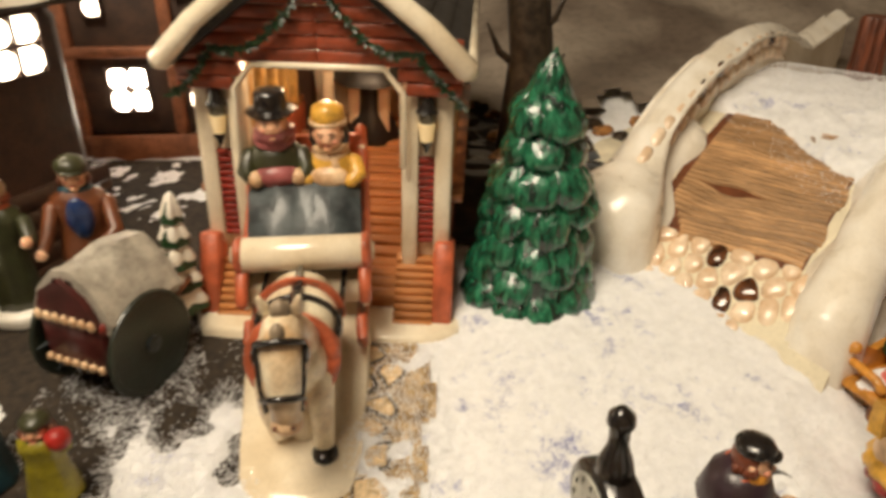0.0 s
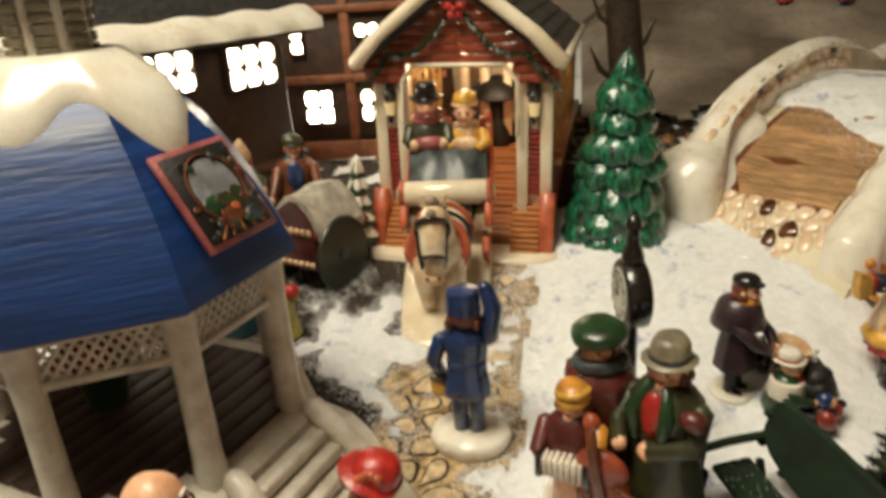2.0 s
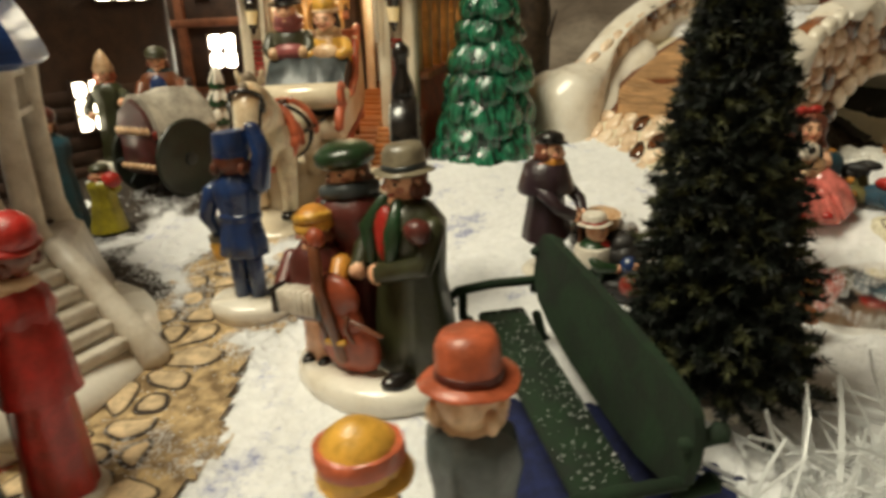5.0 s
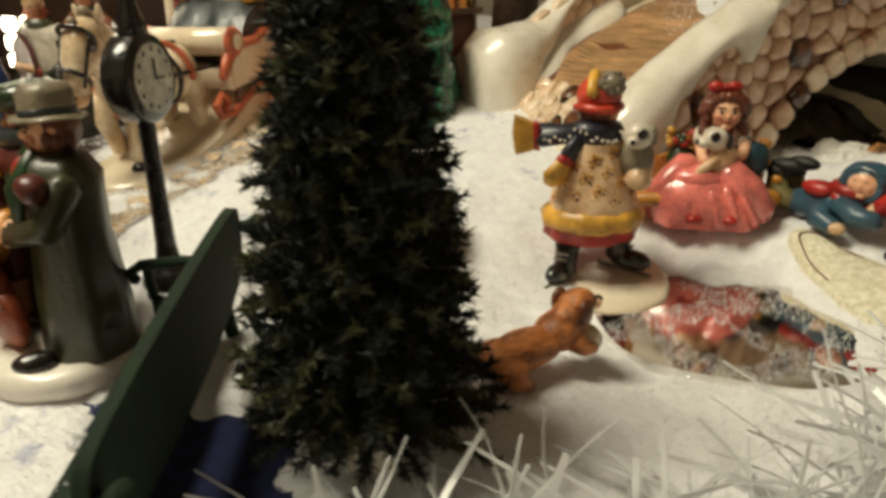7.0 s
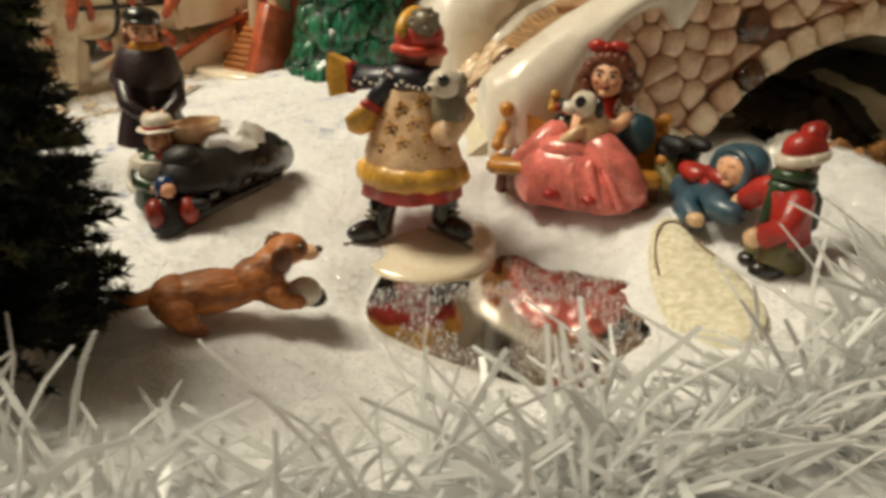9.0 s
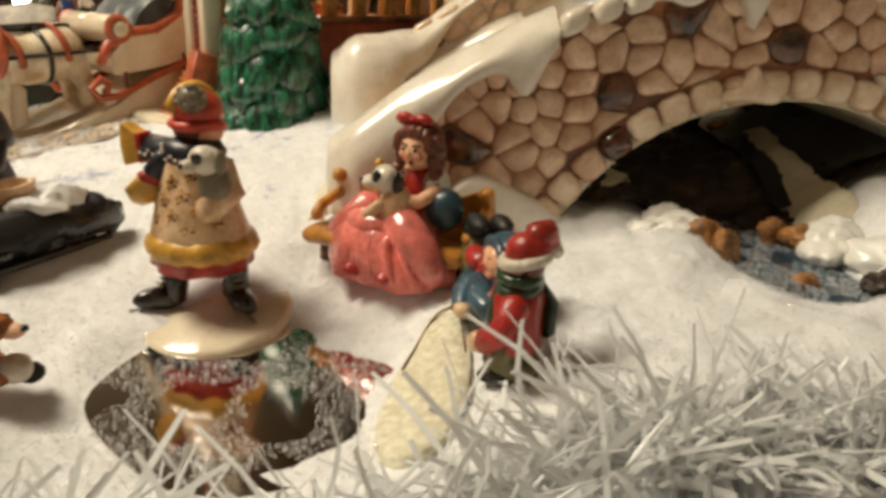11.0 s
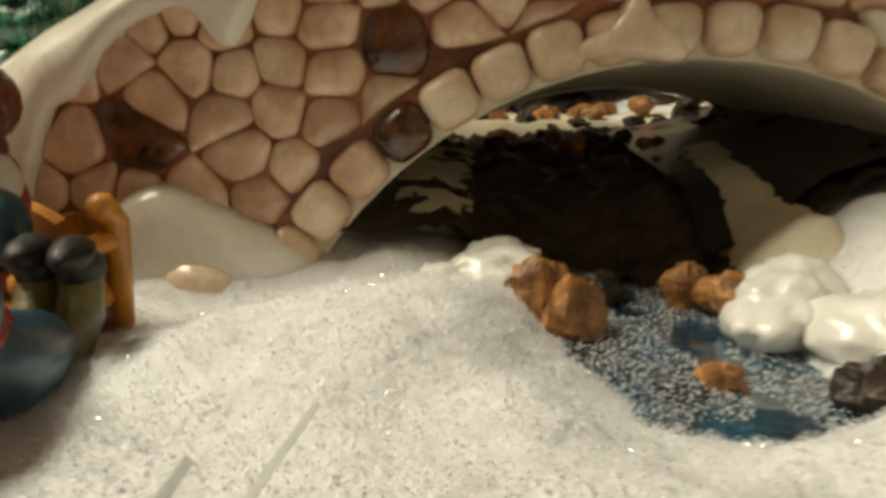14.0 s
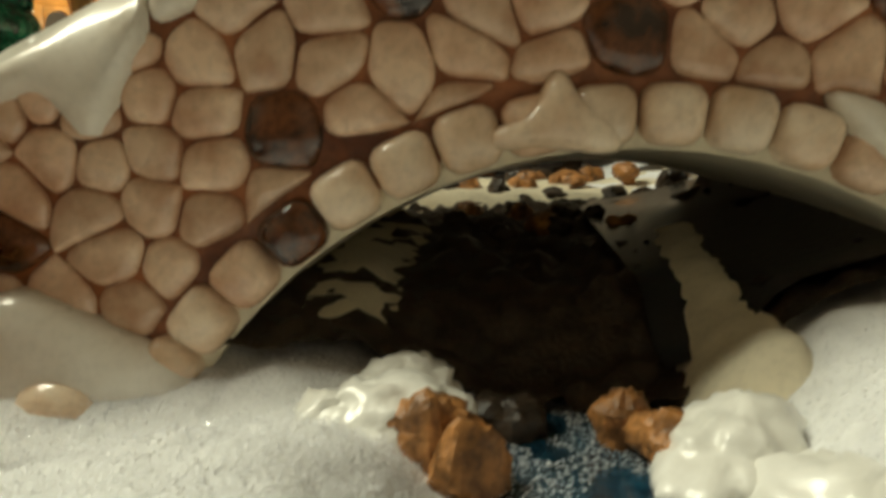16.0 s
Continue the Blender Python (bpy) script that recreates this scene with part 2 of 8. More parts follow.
# ---- shape tools ----
class Shape:
    """Collects rounded pieces, each with its material, into one mesh."""

    def __init__(self):
        self.v, self.f, self.k, self.mats = [], [], [], []

    def add(self, verts, faces, mat, m=None):
        if mat not in self.mats:
            self.mats.append(mat)
        k, base = self.mats.index(mat), len(self.v)
        self.v += [(m @ Vector(p)) if m is not None else Vector(p) for p in verts]
        self.f += [[i + base for i in f] for f in faces]
        self.k += [k] * len(faces)
        return self

    def rings(self, loops, mat, m=None, cap=True, closed=True):
        n, verts, faces = len(loops[0]), [p for lp in loops for p in lp], []
        for a in range(len(loops) - 1):
            for i in range(n if closed else n - 1):
                j = (i + 1) % n
                faces.append([a * n + i, a * n + j, (a + 1) * n + j, (a + 1) * n + i])
        if cap:
            faces.append(list(range(n))[::-1])
            faces.append([(len(loops) - 1) * n + i for i in range(n)])
        return self.add(verts, faces, mat, m)

    def lathe(self, profile, mat, at=(0, 0, 0), sx=1.0, sy=1.0, seg=20, m=None, fold=0.0, folds=7):
        loops = []
        for r, z in profile:
            r = max(r, 1e-5)
            loops.append([(at[0] + sx * r * (1 + fold * math.cos(folds * a)) * math.cos(a), at[1] + sy * r * (1 + fold * math.cos(folds * a)) * math.sin(a), at[2] + z)
                          for a in (2 * math.pi * i / seg for i in range(seg))])
        return self.rings(loops, mat, m)

    def ell(self, c, r, mat, m=None, seg=16, rows=9):
        if not isinstance(r, tuple):
            r = (r, r, r)
        loops = []
        for a in range(rows + 1):
            t = math.pi * (a / rows) - math.pi / 2
            s = max(math.cos(t), 0.02)
            loops.append([(c[0] + r[0] * s * math.cos(q), c[1] + r[1] * s * math.sin(q), c[2] + r[2] * math.sin(t)) for q in (2 * math.pi * i / seg for i in range(seg))])
        return self.rings(loops, mat, m)

    def tube(self, pts, radii, mat, m=None, seg=10, flat=1.0):
        pts = [Vector(p) for p in pts]
        if not isinstance(radii, (list, tuple)):
            radii = [radii] * len(pts)
        n = len(pts)
        tang = [(pts[min(i + 1, n - 1)] - pts[max(i - 1, 0)]).normalized() for i in range(n)]
        start, end = pts[0] - tang[0] * radii[0] * 0.6, pts[-1] + tang[-1] * radii[-1] * 0.6
        pts, radii, tang = [start] + pts + [end], [radii[0] * 0.45] + list(radii) + [radii[-1] * 0.45], [tang[0]] + tang + [tang[-1]]
        side = tang[0].orthogonal().normalized()
        loops = []
        for p, r, t in zip(pts, radii, tang):
            side = (side - t * side.dot(t)).normalized()
            up = t.cross(side)
            loops.append([p + side * (r * math.cos(a)) + up * (r * flat * math.sin(a)) for a in (2 * math.pi * i / seg for i in range(seg))])
        return self.rings(loops, mat, m)

    def box(self, c, size, mat, m=None, bevel=None):
        hx, hy, hz = (s / 2 for s in size)
        b = min(hx, hy, hz) * 0.25 if bevel is None else bevel
        pts, idx = [], {}
        for sx in (-1, 1):
            for sy in (-1, 1):
                for sz in (-1, 1):
                    for ax in range(3):
                        q = [sx * hx, sy * hy, sz * hz]
                        for o in range(3):
                            if o != ax:
                                q[o] -= (sx, sy, sz)[o] * b
                        idx[sx, sy, sz, ax] = len(pts)
                        pts.append((c[0] + q[0], c[1] + q[1], c[2] + q[2]))
        faces = []
        for ax in range(3):
            o1, o2 = (ax + 1) % 3, (ax + 2) % 3
            for s in (-1, 1):
                def key(a, q, ax=ax, o1=o1, o2=o2, s=s):
                    k = [0, 0, 0]
                    k[ax], k[o1], k[o2] = s, a, q
                    return idx[k[0], k[1], k[2], ax]
                f = [key(-1, -1), key(1, -1), key(1, 1), key(-1, 1)]
                faces.append(f if s > 0 else f[::-1])
            for a in (-1, 1):
                for q in (-1, 1):
                    k1, k2 = [0, 0, 0], [0, 0, 0]
                    k1[ax], k1[o1], k1[o2] = -1, a, q
                    k2[ax], k2[o1], k2[o2] = 1, a, q
                    f = [idx[(*k1, o1)], idx[(*k2, o1)], idx[(*k2, o2)], idx[(*k1, o2)]]
                    faces.append(f if a * q < 0 else f[::-1])
        for (sx, sy, sz) in [(x, y, z) for x in (-1, 1) for y in (-1, 1) for z in (-1, 1)]:
            f = [idx[sx, sy, sz, 0], idx[sx, sy, sz, 1], idx[sx, sy, sz, 2]]
            faces.append(f if sx * sy * sz > 0 else f[::-1])
        return self.add(pts, faces, mat, m)

    def slab(self, poly, lo, hi, mat, m=None, bevel=0.0):
        """A flat shape in x, z, from y = lo to y = hi; its front edge may be rounded."""
        loops = []
        if bevel:
            c = Vector((sum(p[0] for p in poly) / len(poly), sum(p[1] for p in poly) / len(poly)))
            loops.append([(p[0] + (c[0] - p[0]) * bevel, lo, p[1] + (c[1] - p[1]) * bevel) for p in poly])
            loops.append([(p[0], lo + (hi - lo) * 0.3, p[1]) for p in poly])
        else:
            loops.append([(p[0], lo, p[1]) for p in poly])
        loops.append([(p[0], hi, p[1]) for p in poly])
        return self.rings(loops, mat, m)

    def wobble(self, amount=0.0004, freq=110.0):
        self.v = [p + noise.noise_vector(p * freq) * amount for p in self.v]
        return self

    def make(self, name, parent=None, label="", smooth=True, angle=50):
        me = bpy.data.meshes.new(name)
        me.from_pydata([tuple(p) for p in self.v], [], self.f)
        for mt in self.mats:
            me.materials.append(mt)
        me.polygons.foreach_set("material_index", self.k)
        bm = bmesh.new()
        bm.from_mesh(me)
        bmesh.ops.recalc_face_normals(bm, faces=bm.faces)
        bm.to_mesh(me)
        bm.free()
        if smooth:
            me.shade_smooth()
            me.set_sharp_from_angle(angle=radians(angle))
        me.update()
        ob = new(name, me)
        if parent is not None:
            ob.parent = parent
        if label:
            ob["label"] = label
        return ob


def empty(name, m, label, category, group="", kind=""):
    ob = new(name)
    ob.empty_display_size = 0.01
    ob.matrix_world = m
    return tagged(ob, label, category, group, kind)


def put(ob, m, label, category, group="", kind=""):
    ob.matrix_world = m
    return tagged(ob, label, category, group, kind)


def smooth_loop(poly, times=2, cut=0.25):
    for _ in range(times):
        out = []
        for i, p in enumerate(poly):
            q = poly[(i + 1) % len(poly)]
            out += [(p[0] + (q[0] - p[0]) * cut, p[1] + (q[1] - p[1]) * cut), (q[0] + (p[0] - q[0]) * cut, q[1] + (p[1] - q[1]) * cut)]
        poly = out
    return poly


def cells(points, bounds):
    """Voronoi cells of points in a box, each as a polygon."""
    x0, y0, x1, y1 = bounds
    out = []
    for i, (px, py) in enumerate(points):
        poly = [(x0, y0), (x1, y0), (x1, y1), (x0, y1)]
        near = sorted((q for j, q in enumerate(points) if j != i), key=lambda q: (q[0] - px) ** 2 + (q[1] - py) ** 2)[:18]
        for qx, qy in near:
            mx, my, dx, dy = (px + qx) / 2, (py + qy) / 2, qx - px, qy - py
            res = []
            for a in range(len(poly)):
                p, q = poly[a], poly[(a + 1) % len(poly)]
                sp, sq = (p[0] - mx) * dx + (p[1] - my) * dy, (q[0] - mx) * dx + (q[1] - my) * dy
                if sp <= 0:
                    res.append(p)
                if sp * sq < 0:
                    t = sp / (sp - sq)
                    res.append((p[0] + (q[0] - p[0]) * t, p[1] + (q[1] - p[1]) * t))
            poly = res
            if len(poly) < 3:
                break
        out.append(poly)
    return out


def inset(poly, d):
    cx, cy = sum(p[0] for p in poly) / len(poly), sum(p[1] for p in poly) / len(poly)
    out = []
    for x, y in poly:
        r = math.hypot(x - cx, y - cy)
        k = max(0.15, (r - d) / r) if r > 0 else 1
        out.append((cx + (x - cx) * k, cy + (y - cy) * k))
    return out


def pebble(poly, height, place, mat, name, parent, times=2, dome=0.35, cut=0.25):
    """A rounded stone over a flat outline; place(a, b, h) lays it on its surface."""
    poly = smooth_loop(poly, times, cut)
    s = Shape()
    loops = []
    for shrink, h in ((0.0, -0.3), (0.02, 0.36), (0.09, 0.70), (0.24, 0.94), (0.55, 1.0 + dome * 0.3)):
        c = (sum(p[0] for p in poly) / len(poly), sum(p[1] for p in poly) / len(poly))
        loops.append([place(p[0] + (c[0] - p[0]) * shrink, p[1] + (c[1] - p[1]) * shrink, height * h) for p in poly])
    s.rings(loops, mat)
    return s.make(name, parent, angle=80)


# ---- the ground: flock snow on cloth, on a table in a closed room ----
def bell(x, y, cx, cy, w):
    return math.exp(-((x - cx) ** 2 + (y - cy) ** 2) / (2 * w * w))


def ramp01(v, a, b):
    t = max(0.0, min(1.0, (v - a) / (b - a)))
    return t * t * (3 - 2 * t)


BR = (0.1635, 0.2444, 0.0)                     # foot of the stone bridge, and its turn
BR_TURN = 47.5
BU, BN = (math.cos(radians(BR_TURN)), math.sin(radians(BR_TURN))), (-math.sin(radians(BR_TURN)), math.cos(radians(BR_TURN)))


def bridge_uv(x, y):
    dx, dy = x - BR[0], y - BR[1]
    return dx * BU[0] + dy * BU[1], dx * BN[0] + dy * BN[1]


def ground_z(x, y):
    z = -0.018 + 0.13 * max(-0.3, min(y, 0.42))
    z -= 0.022 * bell(x, y, 0.195, 0.172, 0.044) * (1 + 0.22 * noise.noise(Vector((x * 70, y * 70, 5))))
    z -= 0.006 * bell(x, y, 0.206, 0.260, 0.016)
    z -= 0.005 * bell(x, y, 0.182, 0.226, 0.018)
    z += 0.006 * bell(x, y, 0.140, 0.290, 0.05)
    u, v = bridge_uv(x, y)
    z -= 0.010 * math.exp(-((u - 0.10) / 0.080) ** 4) * ramp01(v, -0.050, -0.014)
    wave = 0.006 * noise.noise(Vector((x * 55, y * 55, 6)))
    pool = (1 - ramp01(abs(u - 0.121 + wave), 0.012, 0.044)) * ramp01(v + wave, -0.098, -0.064) * (1 - ramp01(v, -0.006, 0.032))
    z += (min(z, 0.0008) - z) * pool
    z -= 0.006 * math.exp(-((u - 0.13) / 0.055) ** 4) * ramp01(v, -0.006, 0.016) * (1 - ramp01(v, 0.11, 0.16))
    z += 0.085 * ramp01(y, 0.48, 0.86) * ramp01(x, -0.05, 0.10)
    return z


def drift(x, y):
    d = noise.noise(Vector((x * 42, y * 42, 2))) + 0.5 * noise.noise(Vector((x * 120, y * 120, 2)))
    return d + 1.1 * bell(x, y, -0.083, 0.165, 0.020) + 1.0 * bell(x, y, -0.010, 0.190, 0.026) + 0.7 * bell(x, y, -0.012, 0.12, 0.018) - 0.3 * bell(x, y, -0.045, 0.03, 0.05)


def snow_z(x, y):
    lump = noise.fractal(Vector((x * 38, y * 38, 2.0)), 0.8, 2.0, 4)
    fine = noise.noise(Vector((x * 260, y * 260, 5.0))) + 0.6 * noise.noise(Vector((x * 120, y * 120, 1.0)))
    heap = 0.004 * bell(x, y, 0.330, 0.310, 0.02) - 0.0035 * bell(x, y, 0.232, 0.294, 0.013)
    heap += 0.003 * bell(x, y, 0.186, 0.216, 0.009) + 0.0035 * bell(x, y, 0.0375, 0.277, 0.024) + 0.003 * bell(x, y, 0.100, 0.146, 0.010) + 0.0025 * bell(x, y, 0.232, 0.206, 0.010)
    thin = ramp01(-x, 0.0, 0.03) * ramp01(y, -0.2, -0.1) * (1 - ramp01(y, 0.30, 0.34))
    dust = thin * (-0.0045 + 0.0062 * ramp01(drift(x, y), 0.10, 0.70)) if thin > 0.0 else 0.0
    base = ground_z(x, y)
    fluff = ramp01(base, 0.003, 0.008) * ramp01(x, 0.185, 0.225) * ramp01(y, 0.17, 0.21) * (1 - ramp01(y, 0.33, 0.36))
    puff = 0.0 if fluff == 0.0 else 0.0022 * noise.noise(Vector((x * 75, y * 75, 4.0))) + 0.0016 * abs(noise.noise(Vector((x * 190, y * 190, 8.0)))) + 0.0008 * noise.noise(Vector((x * 430, y * 430, 3.0)))
    bare = bell(x, y, 0.100, 0.038, 0.021) + 0.6 * bell(x, y, 0.066, 0.062, 0.010)
    gap = 0.0
    if bare > 0.02:
        strewn = noise.noise(Vector((x * 60, y * 60, 11))) + 0.7 * noise.noise(Vector((x * 170, y * 170, 11)))
        gap = -0.0050 * ramp01(bare + 0.45 * strewn * min(1.0, 3 * bare), 0.38, 0.66)
    return base + 0.0014 * lump * (1 - 0.4 * thin) + 0.0007 * fine + heap + dust + fluff * puff + gap


def sheet(name, x0, x1, y0, y1, step, height, mat, keep=None):
    nx, ny = int((x1 - x0) / step) + 1, int((y1 - y0) / step) + 1
    verts, faces = [], []
    for j in range(ny):
        for i in range(nx):
            x, y = x0 + i * step, y0 + j * step
            verts.append((x, y, height(x, y)))
    for j in range(ny - 1):
        for i in range(nx - 1):
            if keep is None or keep(x0 + (i + 0.5) * step, y0 + (j + 0.5) * step):
                a = j * nx + i
                faces.append((a, a + 1, a + nx + 1, a + nx))
    me = bpy.data.meshes.new(name)
    me.from_pydata(verts, [], faces)
    me.materials.append(mat)
    me.shade_smooth()
    return new(name, me)


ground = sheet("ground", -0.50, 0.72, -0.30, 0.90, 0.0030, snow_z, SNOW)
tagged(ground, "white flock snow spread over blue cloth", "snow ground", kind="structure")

blue_cloth = sheet("cloth", 0.03, 0.17, -0.03, 0.12, 0.004, lambda x, y: ground_z(x, y) - 0.0016, make_mat("navy_blue_cloth", lin(28, 36, 78), rough=0.95, var=0.35, scale=300, bump=0.6, fine=1500))
tagged(blue_cloth, "navy blue cloth bare of snow round the park bench", "cloth", kind="structure")

# room shell, never looked at but lit: it closes the place for bounce and reflections
def wall_box(name, c, size, mat, label, category):
    ob = Shape().box((0, 0, 0), size, mat, bevel=0.002).make(name)
    return put(ob, pose(*c), label, category, kind="structure")


wall_box("floor", (0.1, 0.3, -0.085), (1.9, 1.9, 0.03), WOODTABLE, "brown wooden table top under the snow cloth", "table top")
wall_box("ceiling", (0.1, 0.3, 1.06), (1.9, 1.9, 0.03), PLASTER, "plain cream ceiling", "ceiling")
wall_box("wall_north", (0.1, 1.05, 0.495), (1.9, 0.03, 1.1), PLASTER, "plain grey-cream wall behind the village", "wall")
wall_box("wall_south", (0.1, -0.62, 0.495), (1.9, 0.03, 1.1), PLASTER, "plain cream wall", "wall")
wall_box("wall_west", (-0.83, 0.215, 0.495), (0.03, 1.63, 1.1), PLASTER, "plain cream wall", "wall")
wall_box("wall_east", (1.03, 0.215, 0.495), (0.03, 1.63, 1.1), PLASTER, "plain cream wall", "wall")

# ---- stone-print path mat with cut flagstones ----
PATHTAN = make_mat("tan_printed_path", lin(186, 160, 118), rough=0.8, var=0.35, scale=200, second=lin(120, 96, 64), bump=0.4)
OUTLINE = make_mat("dark_brown_print", lin(52, 38, 26), rough=0.8, var=0.3)


def mat_z(x, y):
    return ground_z(x, y) + 0.0008


def on_path(x, y):
    edge = 0.014 * noise.noise(Vector((x * 40, y * 40, 9)))
    lane = -0.064 + edge < x < -0.006 + edge and -0.12 < y < 0.262
    return lane


path_mat = sheet("path_mat", -0.09, 0.03, -0.14, 0.27, 0.0025, mat_z, PATHTAN, on_path)
tagged(path_mat, "tan paper mat printed with dark-edged flagstones, dusted with snow", "path", kind="structure")
# Rest of the printed mat: its shade is put into this dark brown.
shaded_mat = sheet("shaded_mat", -0.24, -0.03, -0.14, 0.40, 0.003, lambda x, y: ground_z(x, y) + 0.0004, MATDARK, lambda x, y: x < -0.045 + 0.014 * noise.noise(Vector((x * 40, y * 40, 9))))
tagged(shaded_mat, "printed mat darkened for shade, with dark patches, dusted with snow", "mat", kind="structure")
# ---- the stone bridge ----
def br_top(u):
    return 0.0925 - 2.5 * (u - 0.135) ** 2 if abs(u - 0.135) < 0.15 else max(0.012, 0.0925 - 2.5 * 0.0225 - 0.75 * (abs(u - 0.135) - 0.15))


def br_deck(u):
    return br_top(u) - 0.014


def br_back(u):
    """Top of the back parapet: higher than the front one, with a blunt newel at its foot."""
    return max(br_top(u) + 0.004 + 0.008 * ramp01(u, -0.01, 0.05), 0.0585 + 0.12 * u)


ARC_U, ARC_Z, ARC_R = 0.133, -0.0412, 0.0905


def arch_z(u, r=ARC_R, cu=ARC_U, cz=ARC_Z):
    q = r * r - (u - cu) ** 2
    return cz + math.sqrt(q) if q > 0 else -1


def spandrel(top, u0=-0.045, u1=0.305, low=-0.012, arc=(ARC_U, ARC_Z, ARC_R), n=60):
    us = [u0 + (u1 - u0) * i / n for i in range(n + 1)]
    poly = [(u, top(u)) for u in us][::-1]
    cu, cz, r = arc
    half = math.sqrt(r * r - (low - cz) ** 2)
    stations = [(cu - half + 2 * half * i / 40) for i in range(41)]
    return poly + [(u0, low)] + [(u, max(low, arch_z(u, r, cu, cz))) for u in stations] + [(u1, low)]


stone_bridge = empty("stone_bridge", pose(*BR, 0, 0, BR_TURN), "cream glazed ceramic bridge of fieldstones with snow-capped parapets", "bridge")
APRON = paint("white_cobble_glaze", 236, 216, 190, second=lin(222, 190, 156), rough=0.25, coat=0.6, var=0.14, scale=110, each=0.08)
BISQUE = make_mat("matt_cream_bisque", lin(226, 216, 190), rough=0.8, var=0.12, scale=40, bump=0.2)
vault = Shape()
vault.rings([[(u, -0.0018, z) for u, z in spandrel(lambda u: br_deck(u) - 0.004)], [(u, 0.013, z) for u, z in spandrel(br_deck)], [(u, 0.060, z) for u, z in spandrel(br_deck, arc=(0.139, -0.060, 0.1055))], [(u, 0.116, z) for u, z in spandrel(br_deck, arc=(0.145, -0.0785, 0.1205))]], BISQUE)
vault.make("body", stone_bridge, "cream unglazed vault and deck bed", angle=35)
Shape().slab(spandrel(lambda u: br_top(u) - 0.003, u0=-0.020, arc=(ARC_U, ARC_Z, ARC_R + 0.004)), -0.0022, 0.012, MORTAR).make("front_wall", stone_bridge, "brown stained mortar wall", angle=35)
Shape().slab(spandrel(lambda u: br_back(u) - 0.002, u0=-0.020, arc=(0.145, -0.0785, 0.1205)), 0.105, 0.118, CREAM).make("back_wall", stone_bridge, "cream glazed parapet wall", angle=35)


def run_cap(s, us, yc, half, top, drop, mat, fat=1.0):
    """A rounded snow roll along a parapet: us stations, drop(u) how far it hangs down the face."""
    loops = []
    for u in us:
        z, d, h = top(u), drop(u), half(u)
        lump = 0.0007 * noise.noise(Vector((u * 90, half(u) * 50, 3)))
        sec = [(-h - 0.0050, -d), (-h - 0.0064, -d * 0.72), (-h - 0.0058, -d * 0.35), (-h - 0.0036, -0.002), (-h * 0.6, 0.0022), (0, 0.0032), (h * 0.6, 0.0022), (h + 0.003, -0.003), (h + 0.0042, -d * 0.6), (h + 0.0032, -d)]
        loops.append([(u, yc(u) + a * fat, z + b + lump) for a, b in sec])
    s.rings(loops, mat, closed=True)
    return s


def span(a, b, n):
    return [a + (b - a) * i / n for i in range(n + 1)]


def drips(u, marks, base):
    return base + sum(h * math.exp(-((u - c) / w) ** 2) for c, h, w in marks)


front_y, back_y = (lambda u: 0.006), (lambda u: 0.111 - 0.006 * ramp01(-u, -0.03, 0.012))
s = Shape()
run_cap(s, span(-0.024, 0.050, 34), front_y, lambda u: (0.0065 + 0.003 * ramp01(-u, -0.01, 0.02)) * (0.55 + 0.45 * ramp01(u, -0.0245, -0.014)), br_top,
        lambda u: drips(u, [(0.041, 0.013, 0.006), (0.010, 0.006, 0.006)], 0.008) + 0.03 * ramp01(-u, -0.008, 0.004), SNOWGLAZE)
run_cap(s, span(0.080, 0.176, 46), front_y, lambda u: 0.0070, br_top,
        lambda u: drips(u, [(0.113, 0.014, 0.0042), (0.135, -0.002, 0.01), (0.155, 0.004, 0.008), (0.092, 0.004, 0.006)], 0.005), SNOWGLAZE)
s.make("snow_cap", stone_bridge, "cream glazed snow with drips", angle=80)
s = Shape()
run_cap(s, span(-0.028, 0.30, 90), back_y, lambda u: (0.0046 + 0.0125 * ramp01(-u, -0.035, 0.014)) * (0.62 + 0.38 * ramp01(u, -0.0285, -0.016)), lambda u: br_back(u) - 0.006 * ramp01(-u, 0.018, 0.028),
        lambda u: drips(u, [(0.012, 0.012, 0.012), (0.10, 0.004, 0.008)], 0.0035) + 0.052 * ramp01(-u, -0.008, 0.006), SNOWGLAZE)
s.make("snow_cap", stone_bridge, "cream glazed snow with drips", angle=80)
# snow lip between the back parapet and the planks
s = Shape()
loops = []
for u in span(-0.045, 0.058, 24):
    w = 0.024 - 0.012 * ramp01(u, -0.02, 0.05) + 0.004 * math.sin(u * 160)
    z0 = br_deck(u)
    loops.append([(u, 0.106, z0 - 0.004), (u, 0.106, z0 + 0.012), (u, 0.106 - w * 0.5, z0 + 0.0065), (u, 0.106 - w * 0.9, z0 + 0.003), (u, 0.106 - w, z0 - 0.004)])
s.rings(loops, SNOWGLAZE)
s.make("snow_lip", stone_bridge, angle=80)
s = Shape()
loops = []
for u in span(-0.022, 0.075, 24):
    w = 0.010 + 0.003 * math.sin(u * 130 + 1)
    z0 = br_deck(u)
    loops.append([(u, 0.012, z0 - 0.004), (u, 0.012, z0 + 0.012), (u, 0.012 + w * 0.5, z0 + 0.005), (u, 0.012 + w, z0 - 0.004)])
s.rings(loops, SNOWGLAZE)
s.make("snow_lip", stone_bridge, angle=80)

# coping blocks, arch blocks and wall stones
def on_front(u, z, h):
    return (u, -0.0015 - h, z)


def block(u0, u1, za0, za1, zb0, zb1, h=0.0032, mat=STONE, name="stone", g=0.0005):
    pebble([(u0 + g, za0 + g), (u1 - g, zb0 + g), (u1 - g, zb1 - g), (u0 + g, za1 - g)], h, on_front, mat, name, stone_bridge, 2, 0.35, 0.2)


